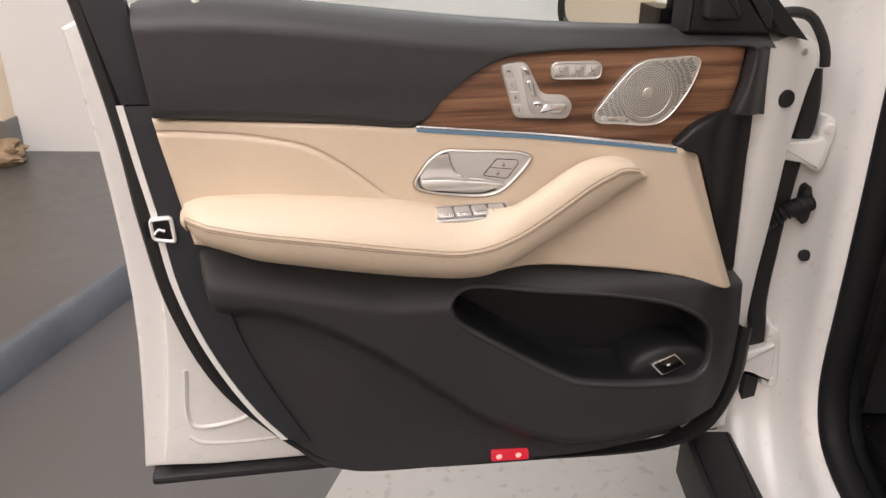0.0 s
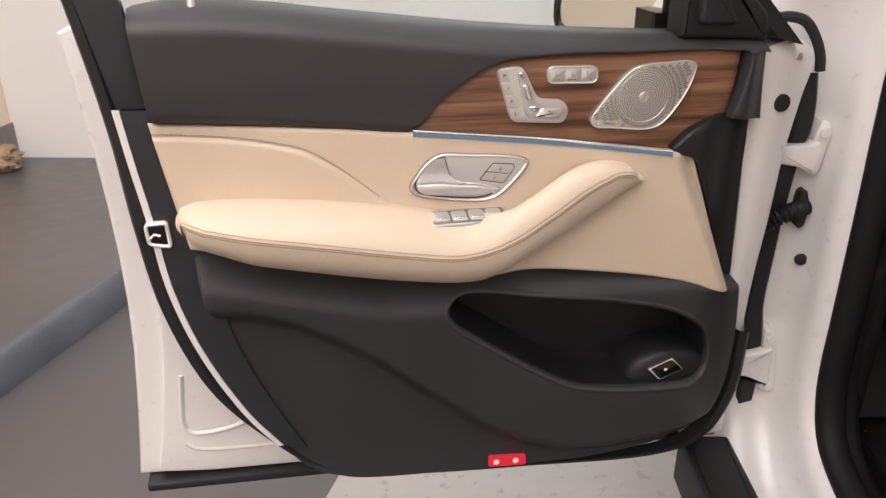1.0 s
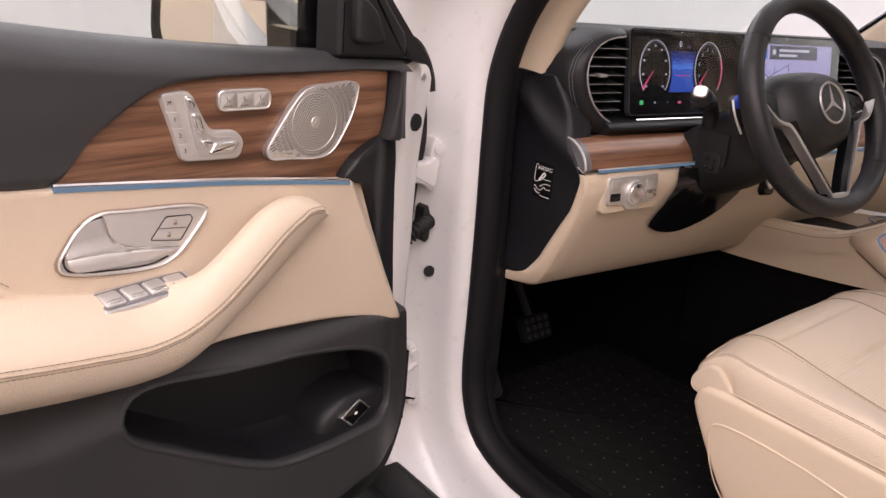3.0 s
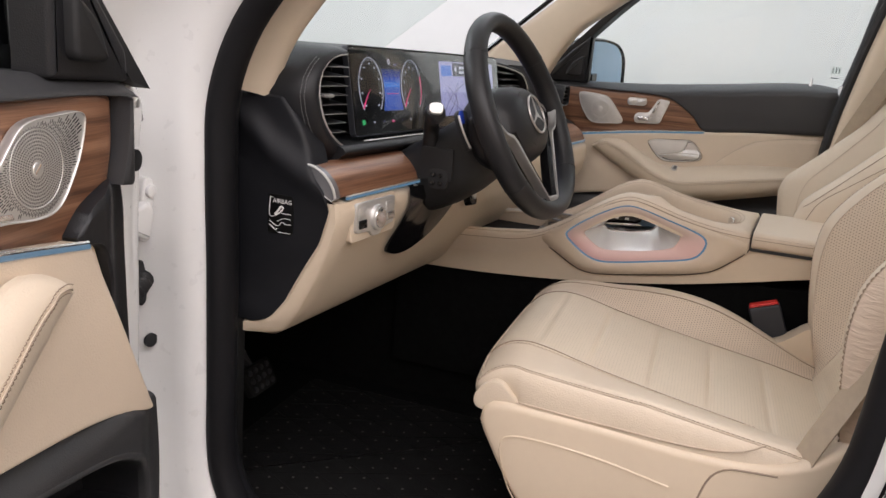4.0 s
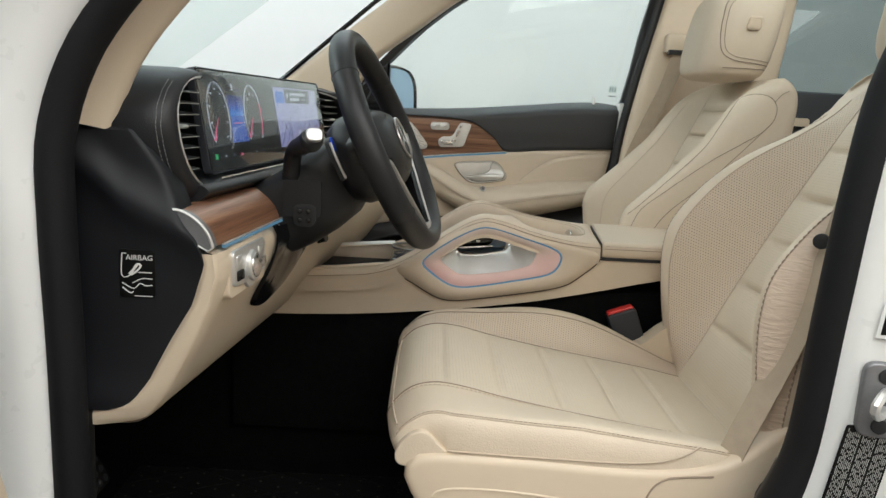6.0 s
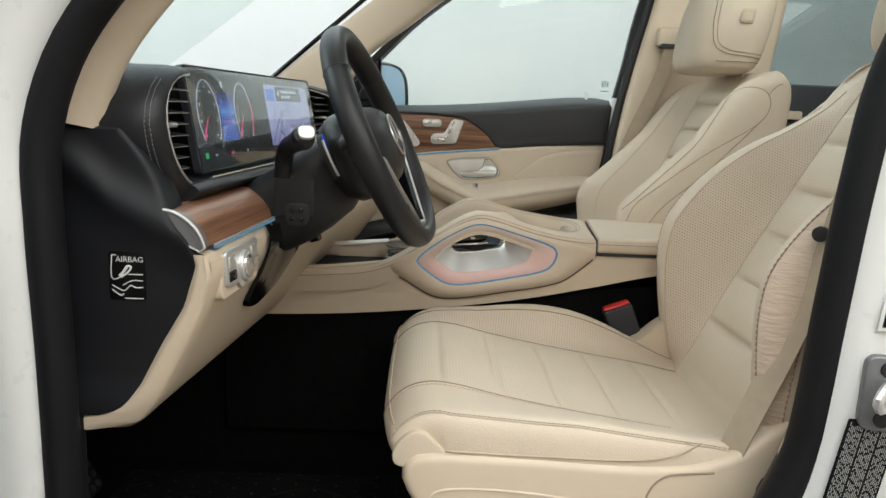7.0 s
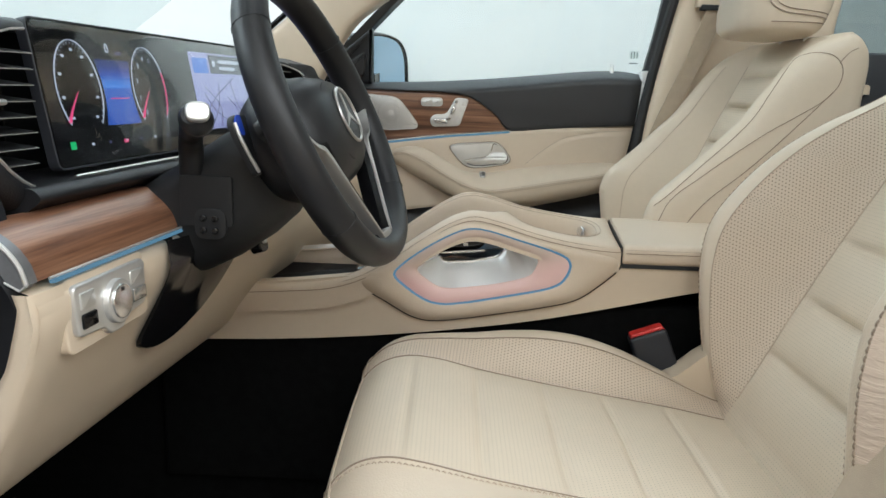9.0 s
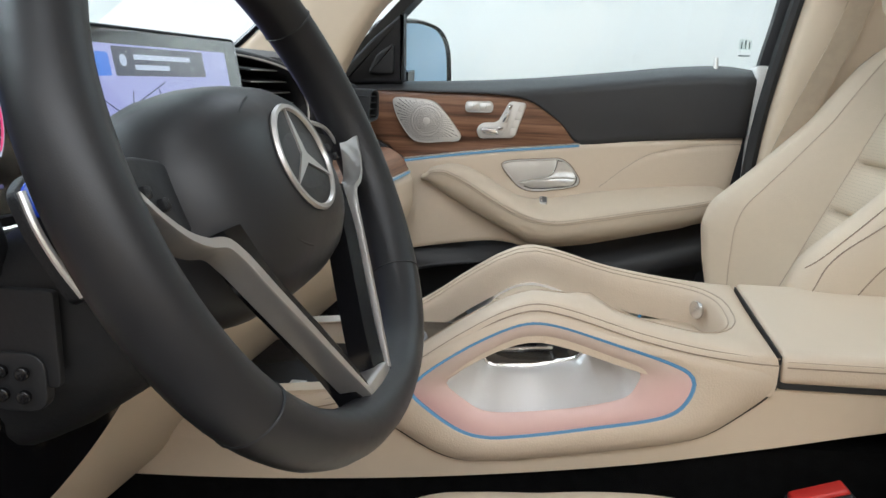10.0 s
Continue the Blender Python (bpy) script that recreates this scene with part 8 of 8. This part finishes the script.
    for s in (-0.06, 0.06):
        part("headrest_post", tube([(cx + s, -0.90 + y0, 1.20), (cx + s, -0.875 + y0 - lean, 1.30)], 0.007, 8), M_chrome, S, "steel headrest post")
    # plastic base
    base_o = spline([(-0.063, 0.655), (-0.080, 0.620), (-0.106, 0.575), (-0.145, 0.520), (-0.195, 0.475), (-0.27, 0.445), (-0.45, 0.440), (-0.62, 0.46), (-0.70, 0.56), (-0.72, 0.76), (-0.66, 0.768), (-0.60, 0.762), (-0.56, 0.742), (-0.525, 0.712), (-0.49, 0.695), (-0.44, 0.686), (-0.36, 0.684), (-0.24, 0.690), (-0.13, 0.693), (-0.083, 0.690), (-0.067, 0.678)], 80, True)
    for s in (-1, 1):
        bf = Frame((cx + s * 0.262, y0, 0), (0, 1, 0), (0, 0, 1), (s, 0, 0))
        sk = part("base_cover", slab(bf, [tuple(p) for p in base_o], -0.04, 0.012, 0.012, segs=4), M_beige_pl, S, "beige plastic seat base cover", angle=60)
        part("cover_joint", tube([bf(a, b, 0.0122) for a, b in spline([(-0.372, 0.46), (-0.383, 0.56), (-0.394, 0.635), (-0.404, 0.660), (-0.420, 0.673), (-0.445, 0.677), (-0.485, 0.680)], 30)], 0.0016, 5), M_seam, sk)
        part("cover_relief", tube([bf(a, b, 0.0118) for a, b in spline([(-0.35, 0.625), (-0.24, 0.642), (-0.13, 0.645), (-0.106, 0.638), (-0.100, 0.622), (-0.112, 0.575), (-0.14, 0.53), (-0.20, 0.50)], 40)], 0.0024, 8, squash=0.5), M_beige_pl, sk, "raised edge of a shallow recess")
    part("base_front", box((cx - 0.252, -0.40 + y0, 0.58), (cx + 0.252, -0.115 + y0, 0.690), 0.03), M_beige_pl, S, "beige plastic base front")
    part("base_core", box((cx - 0.235, -0.62 + y0, 0.42), (cx + 0.235, -0.20 + y0, 0.64), 0.03), M_carpet, S)
    return S


car_seat(-0.452, "cream perforated leather driver's seat on a beige base", lean=0.075)
car_seat(0.345, "cream perforated leather passenger seat on a beige base", 0.72, M_cream)


# seat belts
def strap(name, pts, width, across, label):
    P = spline(pts, 40)
    a = Vector(across).normalized()
    T = thing(name, tuple(P[0]), label, "seat belt", "seat belts")
    rings = []
    for p in P:
        c = Vector(tuple(p))
        n = a.cross(Vector((0, 0, 1))).normalized() * 0.0009
        rings.append([c - a * width / 2 - n, c + a * width / 2 - n, c + a * width / 2 + n, c - a * width / 2 + n])
    part("webbing", loft(rings), M_belt, T, "woven beige webbing")
    return T


b1 = strap("seat_belt", [(-0.704, -0.500, 0.640), (-0.706, -0.514, 0.705), (-0.709, -0.535, 0.768), (-0.715, -0.563, 0.854), (-0.722, -0.586, 0.936), (-0.727, -0.600, 0.995), (-0.729, -0.612, 1.06), (-0.730, -0.645, 1.20), (-0.730, -0.70, 1.5)], 0.040, (0.90, 0.42, 0.12), "beige seat belt hanging along the near pillar")
b2 = strap("seat_belt", [(0.588, -0.797, 1.375), (0.584, -0.760, 1.255), (0.580, -0.718, 1.153), (0.578, -0.680, 1.055), (0.58, -0.62, 0.85), (0.58, -0.57, 0.62)], 0.050, (0.0, 0.97, -0.25), "beige seat belt hanging along the far pillar")
part("belt_guide", box((0.585, -0.850, 1.352), (0.62, -0.745, 1.405), 0.012), M_beige_pl, b2, "beige belt guide")
part("guide_slot", box((0.580, -0.825, 1.345), (0.600, -0.752, 1.358), 0.004), M_rubber, b2, "black belt slot")
part("belt_button", disc((-0.720, -0.588, 1.012), (-0.8, 0.6, 0), 0.010, 0.008), M_rubber, b1, "black belt stop")

# floor mat and pedals
M_dot = mat("grey_stitch_dot", (0.05, 0.045, 0.04), 0.8)
mat_t = thing("floor_mat", (-0.44, 0.25, 0.36), "black quilted floor mat with light stitch dots", "floor mat")
part("mat_sheet", box((-0.70, -0.10, 0.361), (-0.17, 0.52, 0.372), 0.02), M_mat, mat_t, "black quilted mat")
bm = bmesh.new()
for i in range(13):
    for j in range(15):
        x, y = -0.68 + 0.041 * i + (0.0205 if j % 2 else 0), -0.085 + 0.041 * j
        if x < -0.185:
            disc((x, y, 0.3715), (0, 0, 1), 0.0028, 0.0012, 6, 0.0003, bm)
tagged(part("stitch_dots", bm, M_dot, mat_t, "light stitch dots"), kind="stuff")
for i in range(-14, 16):
    x0 = -0.44 + 0.041 * i
    for s in (-1, 1):
        a = [(x0 + s * t, 0.21 + 2 * t, 0.3722) for t in np.linspace(-0.15, 0.15, 12)]
        a = [p for p in a if -0.69 < p[0] < -0.18]
        if len(a) > 2 and i % 2 == 0:
            part("quilt_seam", tube(a, 0.0016, 4), M_mat, mat_t)
fl = thing("foot_rest", (-0.66, 0.55, 0.36), "black ribbed foot rest", "foot rest")
part("pad", slab(Frame((-0.665, 0.50, 0.47), (1, 0, 0), (0, 0.55, 0.83), (0, -0.83, 0.55)), rounded([(-0.05, -0.11), (0.05, -0.11), (0.05, 0.11), (-0.05, 0.11)], 0.02), -0.03, 0.01, 0.005), M_rubber, fl)
pd = thing("brake_pedal", (-0.50, 0.47, 0.50), "dark brake pedal with rubber studs", "pedal")
PF = Frame((-0.50, 0.47, 0.51), (1, 0, 0), (0, 0.45, 0.89), (0, -0.89, 0.45))
part("pad", slab(PF, rounded([(-0.045, -0.03), (0.045, -0.03), (0.045, 0.03), (-0.045, 0.03)], 0.01), -0.01, 0.006, 0.003), M_mat, pd)
part("arm", tube([PF(0, 0, -0.01), (-0.50, 0.56, 0.62), (-0.50, 0.62, 0.76)], 0.010, 8), M_rubber, pd)
for i in range(4):
    for j in range(3):
        part("stud", disc(PF(-0.030 + 0.020 * i, -0.018 + 0.018 * j, 0.005), PF.w, 0.006, 0.004), M_rubber, pd)
